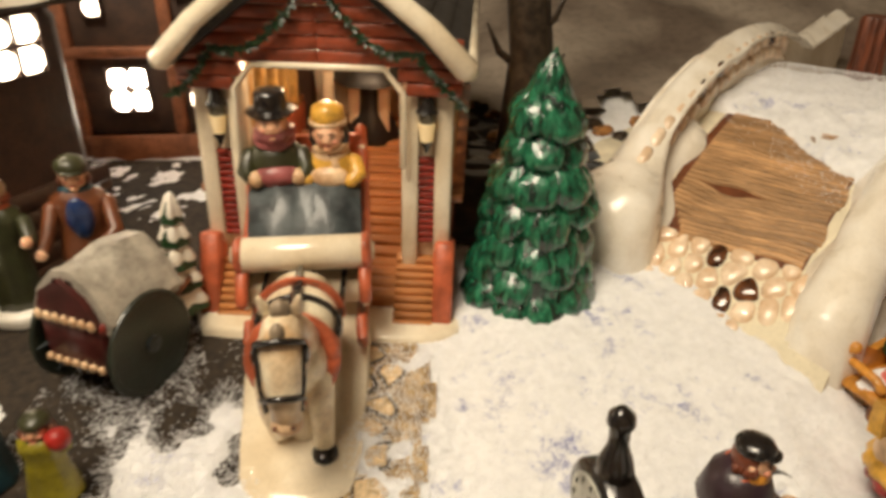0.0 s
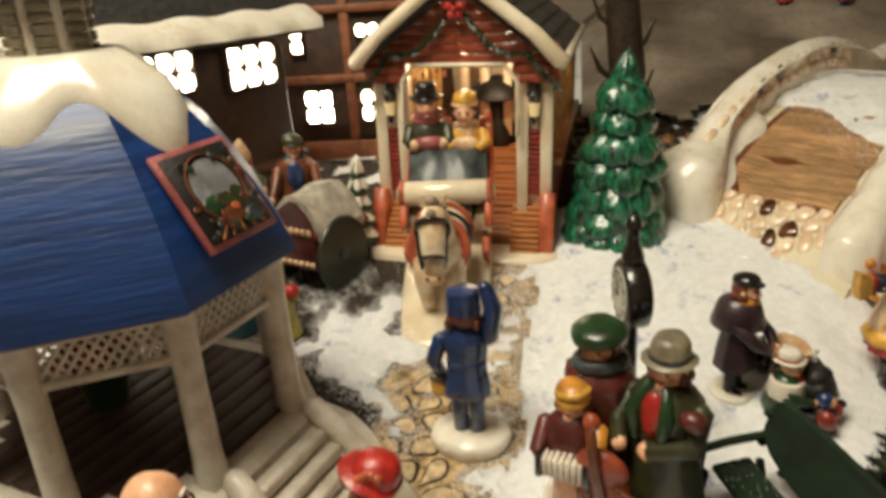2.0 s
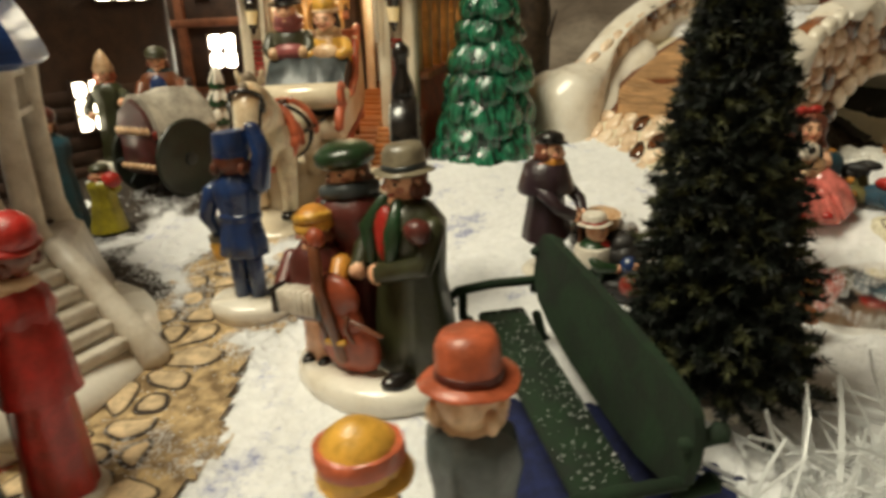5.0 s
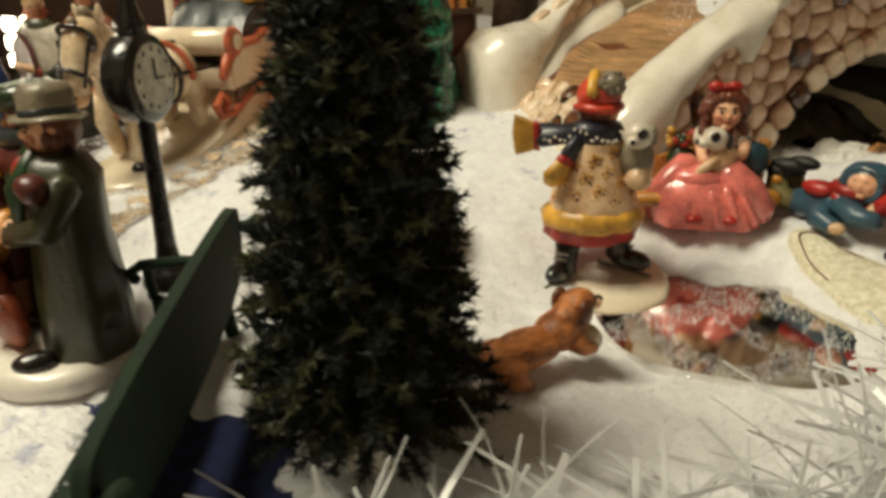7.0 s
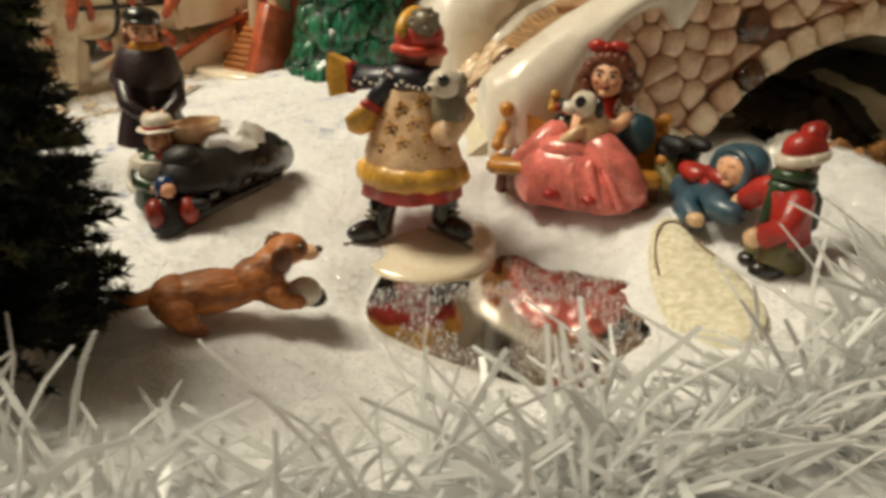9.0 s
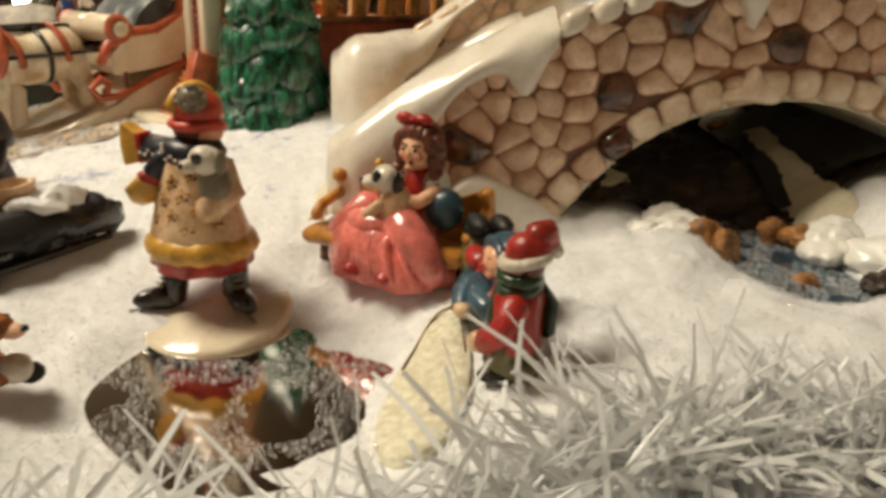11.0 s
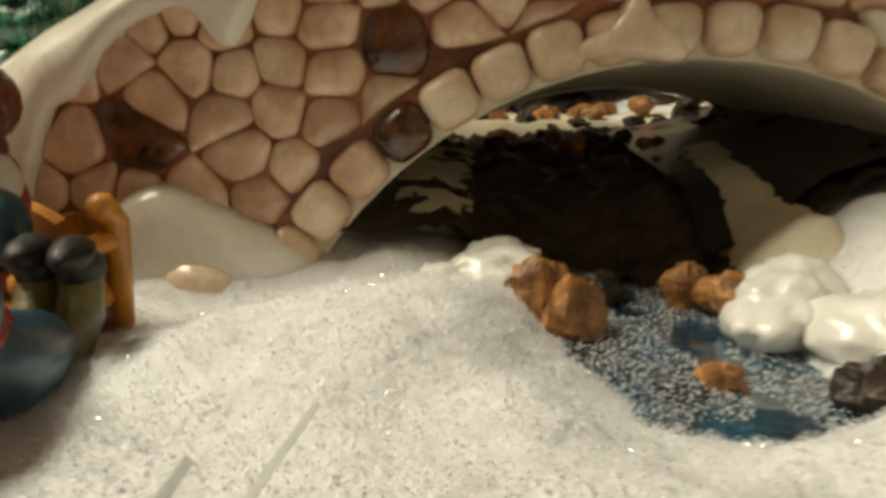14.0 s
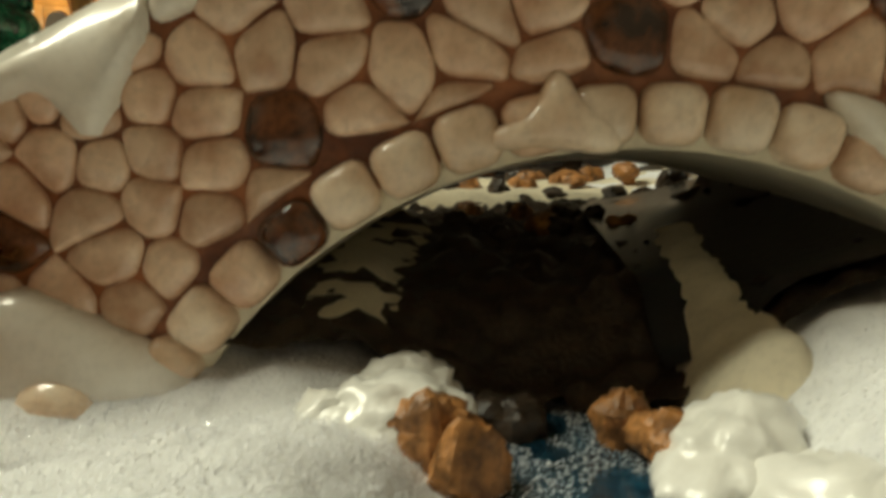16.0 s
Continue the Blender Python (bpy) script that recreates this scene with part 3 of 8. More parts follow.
for u0, u1 in ((0.050, 0.0605), (0.0605, 0.071), (0.071, 0.081), (0.176, 0.190), (0.190, 0.204), (0.204, 0.217), (0.217, 0.231), (0.231, 0.246), (0.246, 0.26)):
    block(u0, u1, br_top(u0) - 0.008, br_top(u0) + 0.0015, br_top(u1) - 0.008, br_top(u1) + 0.0015, 0.004, SNOWGLAZE)
    # the block's top, seen from the deck
angles = [27 + i * 6.7 for i in range(20)]
for i in range(19):
    a0, a1 = radians(180 - angles[i] - 1.0), radians(180 - angles[i + 1] - 1.0)
    r0, r1 = ARC_R + 0.0004, ARC_R + 0.0105 + 0.0014 * random.random()
    q = [(ARC_U + r * math.cos(a), ARC_Z + r * math.sin(a)) for a, r in ((a0, r0), (a1, r0), (a1, r1), (a0, r1))]
    q = [(p[0] * 0.975 + 0.025 * sum(c[0] for c in q) / 4, p[1] * 0.975 + 0.025 * sum(c[1] for c in q) / 4) for p in q]
    if min(p[1] for p in q) > -0.004:
        pebble(q, 0.0046, on_front, STONEBROWN if i in (3, 17) else (APRON if i % 5 != 2 else STONE), "stone", stone_bridge, 2, 0.35, 0.19)
brown = [(0.022, 0.0327), (0.0718, 0.0508), (0.1283, 0.0655), (0.173, 0.077), (0.0911, 0.0776), (0.1949, 0.0551), (0.225, 0.048), (0.25, 0.03)]
seeds = list(brown)
row_z = 0.003
while row_z < 0.092:
    u = -0.014 + random.uniform(0, 0.010)
    while u < 0.29:
        p = (u + random.uniform(-0.002, 0.002), row_z + random.uniform(-0.0026, 0.0026))
        if all(abs(p[0] - q[0]) > 0.0078 or abs(p[1] - q[1]) > 0.0066 for q in brown):
            seeds.append(p)
        u += random.uniform(0.0085, 0.0150)
    row_z += 0.0086


def bean(poly, seed):
    """Bends a rounded outline so that no two stones look alike."""
    c = (sum(p[0] for p in poly) / len(poly), sum(p[1] for p in poly) / len(poly))
    out = []
    for x, y in poly:
        k = 1.0 + 0.11 * noise.noise(Vector((x * 150, y * 150, seed * 3.7)))
        out.append((c[0] + (x - c[0]) * k, c[1] + (y - c[1]) * k))
    return out


for k, poly in enumerate(cells(seeds, (-0.02, -0.004, 0.295, 0.10))):
    if len(poly) < 3:
        continue
    cu, cz = seeds[k]
    if cz > br_top(cu) - 0.0055 or math.hypot(cu - ARC_U, cz - ARC_Z) < ARC_R + 0.0100:
        continue
    poly = [(u, min(z, br_top(u) - 0.0035)) for u, z in poly]
    fixed = []
    for u, z in poly:
        r = math.hypot(u - ARC_U, z - ARC_Z)
        lim = ARC_R + 0.0116
        fixed.append((u, z) if r > lim else (ARC_U + (u - ARC_U) * lim / r, ARC_Z + (z - ARC_Z) * lim / r))
    round_ = bean(smooth_loop(inset(fixed, 0.00005), 2, 0.19), k)
    pebble(round_, random.uniform(0.0018, 0.0026), on_front, STONEBROWN if k < len(brown) else STONE, "stone", stone_bridge, 0, 0.5)


def snow_patch(poly, h, name="snow_patch", mat=SNOWGLAZE):
    pebble(poly, h, on_front, mat, name, stone_bridge, 2, 0.2)


snow_patch([(-0.012, -0.004), (-0.006, 0.016), (0.010, 0.0135), (0.024, 0.0255), (0.036, 0.020), (0.052, 0.0125), (0.060, 0.006), (0.058, -0.006)], 0.0078)
pebble([(0.026, -0.003), (0.024, 0.006), (0.031, 0.0105), (0.040, 0.0085), (0.046, 0.001), (0.044, -0.004)], 0.0100, on_front, APRON, "stone", stone_bridge, 2)
pebble([(0.043, -0.002), (0.045, 0.0045), (0.053, 0.0035), (0.060, 0.0), (0.058, -0.003)], 0.0090, on_front, paint("moss_green_glaze", 128, 158, 118, rough=0.4), "moss", stone_bridge, 2)
snow_patch([(0.1045, 0.0515), (0.112, 0.0545), (0.1165, 0.0640), (0.1215, 0.0560), (0.128, 0.0535), (0.128, 0.0475), (0.116, 0.0490), (0.105, 0.0480)], 0.0060, mat=APRON)
snow_patch([(0.158, 0.0600), (0.168, 0.0585), (0.179, 0.0500), (0.184, 0.0430), (0.176, 0.0430), (0.166, 0.0500)], 0.0066)

# deck: planks, apron stones, loose snow
def on_deck(u, y, h):
    return (u, y, br_deck(u) + h)


s = Shape()
s.rings([[on_deck(uu, 0.023, 0.0006), on_deck(uu, 0.095, 0.0006), on_deck(uu, 0.095, -0.003), on_deck(uu, 0.023, -0.003)] for uu in span(0.0025, 0.082, 16)], BROWN)
s.make("plank_bed", stone_bridge, "dark gap bed under the planks")
u = 0.003
while u < 0.080:
    w = random.uniform(0.0016, 0.0027)
    a, b = 0.0225 + 0.0015 * math.sin(u * 300), 0.0905 - 0.013 * ramp01(-u, -0.020, -0.004)
    s = Shape()
    n = 10
    lp = []
    for i in range(n + 1):
        y = a + (b - a) * i / n
        knot = math.exp(-((y - 0.066) / 0.009) ** 2) * (0.0035 if u > 0.030 else -0.0030) * math.exp(-abs(u - 0.030) / 0.010)
        sh = 0.0016 * math.sin(y * 60 + u * 40) + 0.0005 * math.sin(y * 210 + u * 90) + knot
        lp.append([on_deck(u + 0.0001 + sh, y, -0.001), on_deck(u + 0.0003 + sh, y, 0.0014), on_deck(u + w - 0.0003 + sh, y, 0.0014), on_deck(u + w - 0.0001 + sh, y, -0.001)])
    s.rings(lp, DECK)
    s.make("plank", stone_bridge, angle=30)
    u += w
seeds = []
for i in range(5):
    for j in range(8):
        seeds.append((-0.036 + i * 0.0086 + random.uniform(-0.0022, 0.0022) + (0.003 if j % 2 else 0), 0.019 + j * 0.0092 + random.uniform(-0.0022, 0.0022)))
for k, poly in enumerate(cells(seeds, (-0.038, 0.016, 0.004, 0.092))):
    if len(poly) > 2 and seeds[k][0] > -0.030 + 0.012 * abs(seeds[k][1] - 0.05) / 0.04:
        pebble(inset(poly, 0.0006), 0.0026, on_deck, STONEBROWN if k in (14, 19, 26, 36) else APRON, "stone", stone_bridge, 2)
bmv, bmf = [], []
nu, nv = 70, 30
for j in range(nv + 1):
    for i in range(nu + 1):
        u, y = 0.040 + 0.245 * i / nu, 0.014 + 0.093 * j / nv
        rise = 0.0030 + 0.0030 * noise.fractal(Vector((u * 60, y * 60, 1)), 0.8, 2, 4) - 0.016 * (1 - ramp01(u - 0.030 * ramp01(y, 0.025, 0.085), 0.040, 0.056))
        bmv.append(on_deck(u, y, rise))
bmf = [(j * (nu + 1) + i, j * (nu + 1) + i + 1, (j + 1) * (nu + 1) + i + 1, (j + 1) * (nu + 1) + i) for j in range(nv) for i in range(nu)]
s = Shape().add(bmv, bmf, SNOW)
s.make("deck_snow", stone_bridge, "loose glittering flock snow", angle=180)
# inner face stones of the back parapet
def on_back(u, z, h):
    return (u, 0.105 - h, z)


seeds = [(0.0 + i * 0.0098 + random.uniform(-0.002, 0.002) + 0.004 * (j % 2), 0.0125 + j * 0.0082 + random.uniform(-0.0012, 0.0012)) for i in range(18) for j in range(2)]
for k, poly in enumerate(cells(seeds, (0.004, 0.0085, 0.18, 0.0255))):
    if len(poly) > 2:
        pebble([(u, br_deck(u) + z) for u, z in inset(poly, 0.0006)], 0.0030, on_back, STONEBROWN if k in (4, 13, 17, 31) else APRON, "stone", stone_bridge, 1)

# ---- stream under the bridge ----
def bridge_point(u, v):
    return BR[0] + u * BU[0] + v * BN[0], BR[1] + u * BU[1] + v * BN[1]


def bed(name, u0, u1, v0, v1, height, mat, nu=30, nv=60):
    loops = []
    for j in range(nv + 1):
        row = []
        for i in range(nu + 1):
            u, v = u0 + (u1 - u0) * i / nu, v0 + (v1 - v0) * j / nv
            x, y = bridge_point(u, v)
            row.append((x, y, height(u, v, x, y)))
        loops.append(row)
    return Shape().rings(loops, mat, cap=False, closed=False).make(name, angle=180)


tagged(bed("water", 0.085, 0.160, -0.090, 0.0, lambda u, v, x, y: 0.0030 + 0.0006 * noise.noise(Vector((x * 120, y * 120, 0))), WATER),
       "deep blue resin stream dusted with snow", "water", kind="structure")
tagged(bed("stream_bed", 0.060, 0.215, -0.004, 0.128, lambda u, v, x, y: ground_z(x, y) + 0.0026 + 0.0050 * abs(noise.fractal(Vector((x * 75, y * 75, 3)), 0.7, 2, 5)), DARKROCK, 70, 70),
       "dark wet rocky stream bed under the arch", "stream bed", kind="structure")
# Navy water made near-black: the shade under the arch is put into it.
tagged(bed("water_pool", 0.140, 0.215, 0.004, 0.118, lambda u, v, x, y: ground_z(x, y) + 0.0060, SHADEDWATER, 16, 30),
       "navy still water under the arch, darkened for its shade", "water", kind="structure")


def craggy(sh, r, seed, amount, rough):
    """Breaks a round lump up into ledges and hollows."""
    k = 1.0 / max(r)
    out = []
    for p in sh.v:
        q = p * k + Vector((seed * 3.1, seed * 1.7, 0))
        d = amount * noise.noise(q * 1.1) + amount * 0.7 * abs(noise.noise(q * 2.3)) + rough * noise.noise(q * 5.5)
        out.append(p * (1 + d))
    sh.v = out


def rock(x, y, z, r, mat, label, seed, category="rock"):
    sh = Shape()
    sh.ell((0, 0, 0), r, mat, seg=22, rows=14)
    craggy(sh, r, seed, 0.55, 0.16)
    ob = sh.make("rock", angle=28)
    return put(ob, pose(x, y, z, 0, 0, seed * 40), label, category, "stream rocks")


MOUND = paint("white_snow_bank_glaze", 246, 244, 238, rough=0.35, coat=0.4, var=0.05, second=lin(236, 234, 226), bump=0.2)


def snow_mound(x, y, z, r, seed, label="white glazed snow bank beside the stream"):
    sh = Shape()
    sh.ell((0, 0, 0), r, MOUND, seg=52, rows=28)
    craggy(sh, r, seed, 0.42, 0.07)
    sh.wobble(0.0008, 520)
    ob = sh.make("snow_bank", angle=120)
    return put(ob, pose(x, y, z, 0, 0, seed * 50), label, "snow bank", "stream banks")


rock(0.2480, 0.2990, 0.0075, (0.0060, 0.0045, 0.0062), ROCK, "orange-brown resin rock at the stream's edge", 1)
rock(0.2555, 0.3000, 0.0050, (0.0052, 0.0045, 0.0058), ROCK, "orange-brown resin rock at the stream's edge", 2)
rock(0.2820, 0.3000, 0.0020, (0.0040, 0.0035, 0.0032), ROCK, "brown resin rock with a snow cap in the water", 3)
rock(0.2700, 0.3260, 0.0080, (0.0055, 0.004, 0.0035), ROCK, "brown resin rock below the snow bank", 4)
rock(0.3000, 0.3060, 0.0050, (0.0040, 0.0035, 0.0050), DARKROCK, "dark wet rock at the stream's end", 5)
rock(0.2460, 0.3180, 0.0030, (0.0060, 0.005, 0.0050), DARKROCK, "dark wet rock under the arch", 6)
rock(0.2600, 0.3300, 0.0060, (0.0050, 0.004, 0.0050), ROCK, "brown resin rock under the arch", 7)
snow_mound(0.2370, 0.2965, 0.0060, (0.013, 0.010, 0.0075), 1)
snow_mound(0.2330, 0.3070, 0.0065, (0.009, 0.008, 0.0060), 9)
snow_mound(0.2790, 0.3300, 0.0065, (0.015, 0.010, 0.0065), 2)
snow_mound(0.2990, 0.3270, 0.0075, (0.014, 0.012, 0.0065), 3)


def bank(name, side, v0, v1, mid, half, tall, label, nu=24, nv=60):
    """A smooth glazed snow ridge along the stream; mid(v) is its centre line."""
    def height(u, v, x, y):
        k = (u - mid(v)) / half
        lump = 0.0016 * noise.noise(Vector((x * 110, y * 110, 3))) + 0.0007 * noise.noise(Vector((x * 330, y * 330, 7)))
        ends = ramp01(v, v0, v0 + 0.012) * (1 - ramp01(v, v1 - 0.012, v1))
        return ground_z(x, y) - 0.004 + (tall + 0.004) * max(0.0, 1 - k * k) ** 0.5 * ends + lump
    return tagged(bed(name, mid((v0 + v1) / 2) - half - 0.012, mid((v0 + v1) / 2) + half + 0.012, v0, v1, height, BISQUE, nu, nv), label, "snow bank", kind="structure")


bank("snow_bank_west", -1, 0.002, 0.105, lambda v: 0.078 + 0.06 * v, 0.016, 0.0050, "cream glazed snow bank in the shade of the arch")
bank("snow_bank_east", 1, -0.022, 0.075, lambda v: 0.150 + 0.10 * v, 0.010, 0.0075, "cream glazed snow bank beside dark still water")
tagged(bed("snow_bank_far", 0.078, 0.225, 0.118, 0.185, lambda u, v, x, y: max(ground_z(x, y), 0.0225 + 0.0065 * ramp01(v, 0.118, 0.132)) + 0.0014 * noise.noise(Vector((x * 90, y * 90, 2))), BISQUE, 50, 30),
       "cream glazed snow bank beyond the arch", "snow bank", kind="structure")
for k in range(10):
    bx, by = bridge_point(0.096 + 0.010 * k, 0.142 + 0.012 * math.sin(k * 2.9))
    rock(bx, by, ground_z(bx, by) + 0.0045, (0.0045, 0.0040, 0.0030 + 0.001 * math.sin(k)), ROCK if k % 2 else DARKROCK, "brown rock on the far snowy bank", 100 + k)
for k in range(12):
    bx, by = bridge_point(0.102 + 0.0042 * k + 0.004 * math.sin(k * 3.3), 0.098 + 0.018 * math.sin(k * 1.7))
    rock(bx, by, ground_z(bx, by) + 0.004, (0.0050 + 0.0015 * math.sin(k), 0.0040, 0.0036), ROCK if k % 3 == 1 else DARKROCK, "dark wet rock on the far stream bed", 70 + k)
snow_mound(0.3150, 0.3000, 0.0120, (0.009, 0.014, 0.0050), 7)
# ---- covered bridge house ----
house = empty("covered_bridge", pose(-0.0485, 0.272, 0.012, 0, 1.5, -3) @ Matrix.Diagonal((1.09, 1, 1, 1)), "ceramic covered bridge, rust-red gable, cream posts and snowy roof", "house")
# snowy base
s = Shape()
out = smooth_loop([(-0.058, -0.026), (-0.02, -0.030), (0.02, -0.030), (0.052, -0.026), (0.056, 0.0), (0.056, 0.19), (-0.058, 0.19)], 2)
s.rings([[(x * 1.02, y, -0.010) for x, y in out], [(x * 1.02, y, 0.0) for x, y in out], [(x, y * 0.99, 0.0045) for x, y in out], [(x * 0.93, y * 0.95, 0.006) for x, y in out]], CREAM)
s.make("base", house, "cream glazed snow base", angle=80)
for side in (-1, 1):
    Shape().box((side * 0.0430, 0.004, 0.060), (0.0062, 0.010, 0.105), CREAM).make("post", house, "cream corner post")
    Shape().box((side * 0.0310, 0.003, 0.060), (0.0060, 0.010, 0.105), CREAM).make("post", house, "cream opening post")
    post = Shape().box((side * 0.0370, 0.006, 0.060), (0.0070, 0.006, 0.105), CREAM).make("post_panel", house, "cream panel between the posts")
    for i in range(13):
        Shape().box((side * 0.0370, 0.0020, 0.0355 + i * 0.0029), (0.0064, 0.004, 0.0022), BRICKRED).make("brick", post)
    pl = Shape()
    pl.box((side * 0.0445, -0.008, 0.016), (0.0075, 0.020, 0.036), ORANGE, m=pose(0, 0, 0, -18))
    pl.box((side * 0.0440, 0.003, 0.016), (0.0080, 0.012, 0.032), ORANGE)
    pl.make("plinth", house, "terracotta plinth")
    for i in range(9):
        Shape().box((side * 0.0335, -0.0155 + i * 0.0021, 0.0055 + i * 0.0026), (0.0150, 0.006, 0.0024), FLOORWOOD).make("step", house, "pale wooden slat")
    lan = Shape()
    lan.lathe([(0.0006, -0.010), (0.0012, -0.008), (0.0022, -0.0062), (0.0030, 0.0052), (0.0040, 0.0060), (0.0026, 0.0085), (0.0022, 0.0110), (0.0009, 0.0135)], BLACK, at=(side * 0.0370, -0.0030, 0.085), seg=8)
    lan.lathe([(0.0022, -0.0052), (0.0031, 0.0020)], LAMPGLASS, at=(side * 0.0370, -0.0034, 0.085), seg=8)
    lan.make("lantern", house, "black lantern with amber panes")
# gable of boards, round the chamfered opening
def gable_z(x):
    return 0.1465 - abs(x) * 0.66


z = 0.0975
while z < 0.145:
    hi = min(z + 0.0052, 0.147)
    hw = min(0.0490, max(0.0015, (0.1465 - z) / 0.66 - 0.001))
    hole = 0.0 if z > 0.1075 else (0.0300 - max(0, z - 0.0975) * 0.55)
    for side in (-1, 1):
        if hole < hw:
            bd = Shape()
            bd.box((side * (hole + hw) / 2, -0.0035 + 0.0004 * math.sin(z * 900), (z + hi) / 2), (hw - hole, 0.0050, hi - z - 0.0004), RUST)
            bd.make("board", house)
    z += 0.0052
arch = Shape()
arch.tube([(-0.0290, -0.006, 0.070), (-0.0290, -0.006, 0.0985), (-0.0225, -0.006, 0.1075), (0.0225, -0.006, 0.1075), (0.0290, -0.006, 0.0985), (0.0290, -0.006, 0.070)], 0.0013, CREAM, seg=8)
arch.make("opening_trim", house)
# roof
for side in (-1, 1):
    r = Shape()
    lp = []
    for y in (-0.012, 0.19):
        lp.append([(0, y, 0.1475), (side * 0.0495, y, 0.1060), (side * 0.0495, y, 0.1105), (0, y, 0.1535)])
    r.rings(lp, SHINGLE)
    r = r.make("roof_slope", house, "dark shingle roof dusted with snow", angle=20)
    tile = None
    for k in range(25):
        for q in range(7):
            t0 = (q + 0.5) / 7
            if tile is None:
                tile = Shape().box((0, 0, 0), (0.0112, 0.0072, 0.0012), SHINGLE, bevel=0.0003).make("shingle", r)
                piece = tile
            else:
                piece = new("shingle", tile.data)
                piece.parent = r
            piece.matrix_basis = pose(side * 0.0495 * t0, -0.006 + k * 0.0076 + (q % 2) * 0.0035, 0.1542 - 0.0430 * t0, random.uniform(-2, 2), side * 36, random.uniform(-2, 2))
    e = Shape()
    e.tube([(side * 0.0005, -0.0145, 0.1540), (side * 0.017, -0.0150, 0.1415), (side * 0.038, -0.0145, 0.1240), (side * 0.0508, -0.0140, 0.1095)], [0.0034, 0.0038, 0.0040, 0.0046], CREAM, seg=12, flat=0.8)
    e.tube([(side * 0.0508, -0.013, 0.1085), (side * 0.0508, 0.06, 0.1085), (side * 0.0508, 0.19, 0.1085)], 0.0030, CREAM, seg=10)
    e.make("roof_edge", house, "cream snow roll along the eaves", angle=80)
    # garland under the gable
    g = Shape()
    for i in range(70):
        t = i / 69
        x = 0.004 + 0.046 * t
        sag = -0.010 - 0.008 * abs(math.sin(t * math.pi * 1.5))
        for _ in range(2):
            a = random.random() * 6.28
            g.tube([(side * x, -0.0085, gable_z(x) + sag), (side * (x + 0.0022 * math.cos(a)), -0.0105, gable_z(x) + sag + 0.0022 * math.sin(a))], [0.0009, 0.0003], DARKGREEN, seg=5)
    g.make("garland", house, "dark green garland")
b = Shape()
for a in (20, 160, 250, 290):
    b.ell((0.0034 * math.cos(radians(a)), -0.012, 0.1365 + 0.0034 * math.sin(radians(a))), (0.0028, 0.0018, 0.0022), RED)
b.ell((0, -0.0135, 0.1365), 0.0016, RED)
b.make("bow", house, "red bow")
# side walls: plank base, posts and arched openings
for side in (-1, 1):
    w = Shape().box((side * 0.0430, 0.100, 0.0225), (0.006, 0.182, 0.055), RUST).make("side_wall", house, "rust-red lower wall")
    Shape().box((side * 0.0455, 0.100, 0.0515), (0.010, 0.184, 0.004), MORTAR).make("sill", w, "brown sill")
    Shape().box((side * 0.0430, 0.100, 0.1010), (0.006, 0.182, 0.018), YELLOWWOOD).make("upper_wall", w, "ochre upper wall")
    for k in range(9):
        y0 = 0.014 + k * 0.0205
        Shape().box((side * 0.0430, y0, 0.0725), (0.0055, 0.0070, 0.042), YELLOWWOOD).make("wall_post", w)
        arc = [(y0 + 0.0035, 0.0925), (y0 + 0.0035, 0.082)] + [(y0 + 0.0103 - 0.0068 * math.cos(math.pi * i / 8), 0.082 + 0.0085 * math.sin(math.pi * i / 8)) for i in range(9)] + [(y0 + 0.017, 0.0925)]
        Shape().slab(arc, side * 0.0430 - 0.0025, side * 0.0430 + 0.0025, YELLOWWOOD, m=Matrix(((0, 1, 0, 0), (1, 0, 0, 0), (0, 0, 1, 0), (0, 0, 0, 1)))).make("window_arch", w)
# floor of boards
for k in range(22):
    Shape().box((0.0, -0.002 + k * 0.0088, 0.0085 + 0.0004 * (k % 3) + 0.125 * max(0.0, k * 0.0088 - 0.02)), (0.060, 0.0084, 0.006), FLOORWOOD).make("floor_board", house)
Shape().slab([(-0.047, 0.0), (0.047, 0.0), (0.047, 0.1085), (0, 0.147), (-0.047, 0.1085)], 0.186, 0.190, CREAM).make("end_wall", house, "cream end wall")
s = Shape()
for x in (-0.026, -0.012, 0.004):
    s.box((x, 0.150, 0.060), (0.006, 0.006, 0.095), CREAM)
s.make("inner_post", house, "cream inner posts")
bulb = Shape().ell((0, 0, 0), (0.0035, 0.0035, 0.006), PANEBRIGHT).make("bulb", house, "small clear glowing bulb")
bulb.location = (0.010, 0.110, 0.118)
inside_light(-0.036, 0.375, 0.118, 0.10)
# No bulb hangs here: extra point light added to brighten the front inside.
inside_light(-0.050, 0.310, 0.122, 0.05)
# ---- bandstand with a blue roof ----
gazebo = empty("bandstand", pose(-0.1348, 0.0722, 0.0, 0, 0, -14.8), "white octagonal bandstand with royal blue snow-capped roof", "bandstand")


def octo(a):
    """Corner factor of an octagon with a flat side towards x."""
    q = (a + math.pi / 8) % (math.pi / 4) - math.pi / 8
    return 1 / math.cos(q)


def octo_loop(r, z, n=64, f=1.0):
    return [(r * (1 + (octo(a) - 1) * f) * math.cos(a), r * (1 + (octo(a) - 1) * f) * math.sin(a), z) for a in (2 * math.pi * i / n for i in range(n))]


ROOF = [(0.0550, 0.0850), (0.0580, 0.0870), (0.0575, 0.0905), (0.0532, 0.1020), (0.0486, 0.1112), (0.0400, 0.1260), (0.0300, 0.1390), (0.0180, 0.1480)]


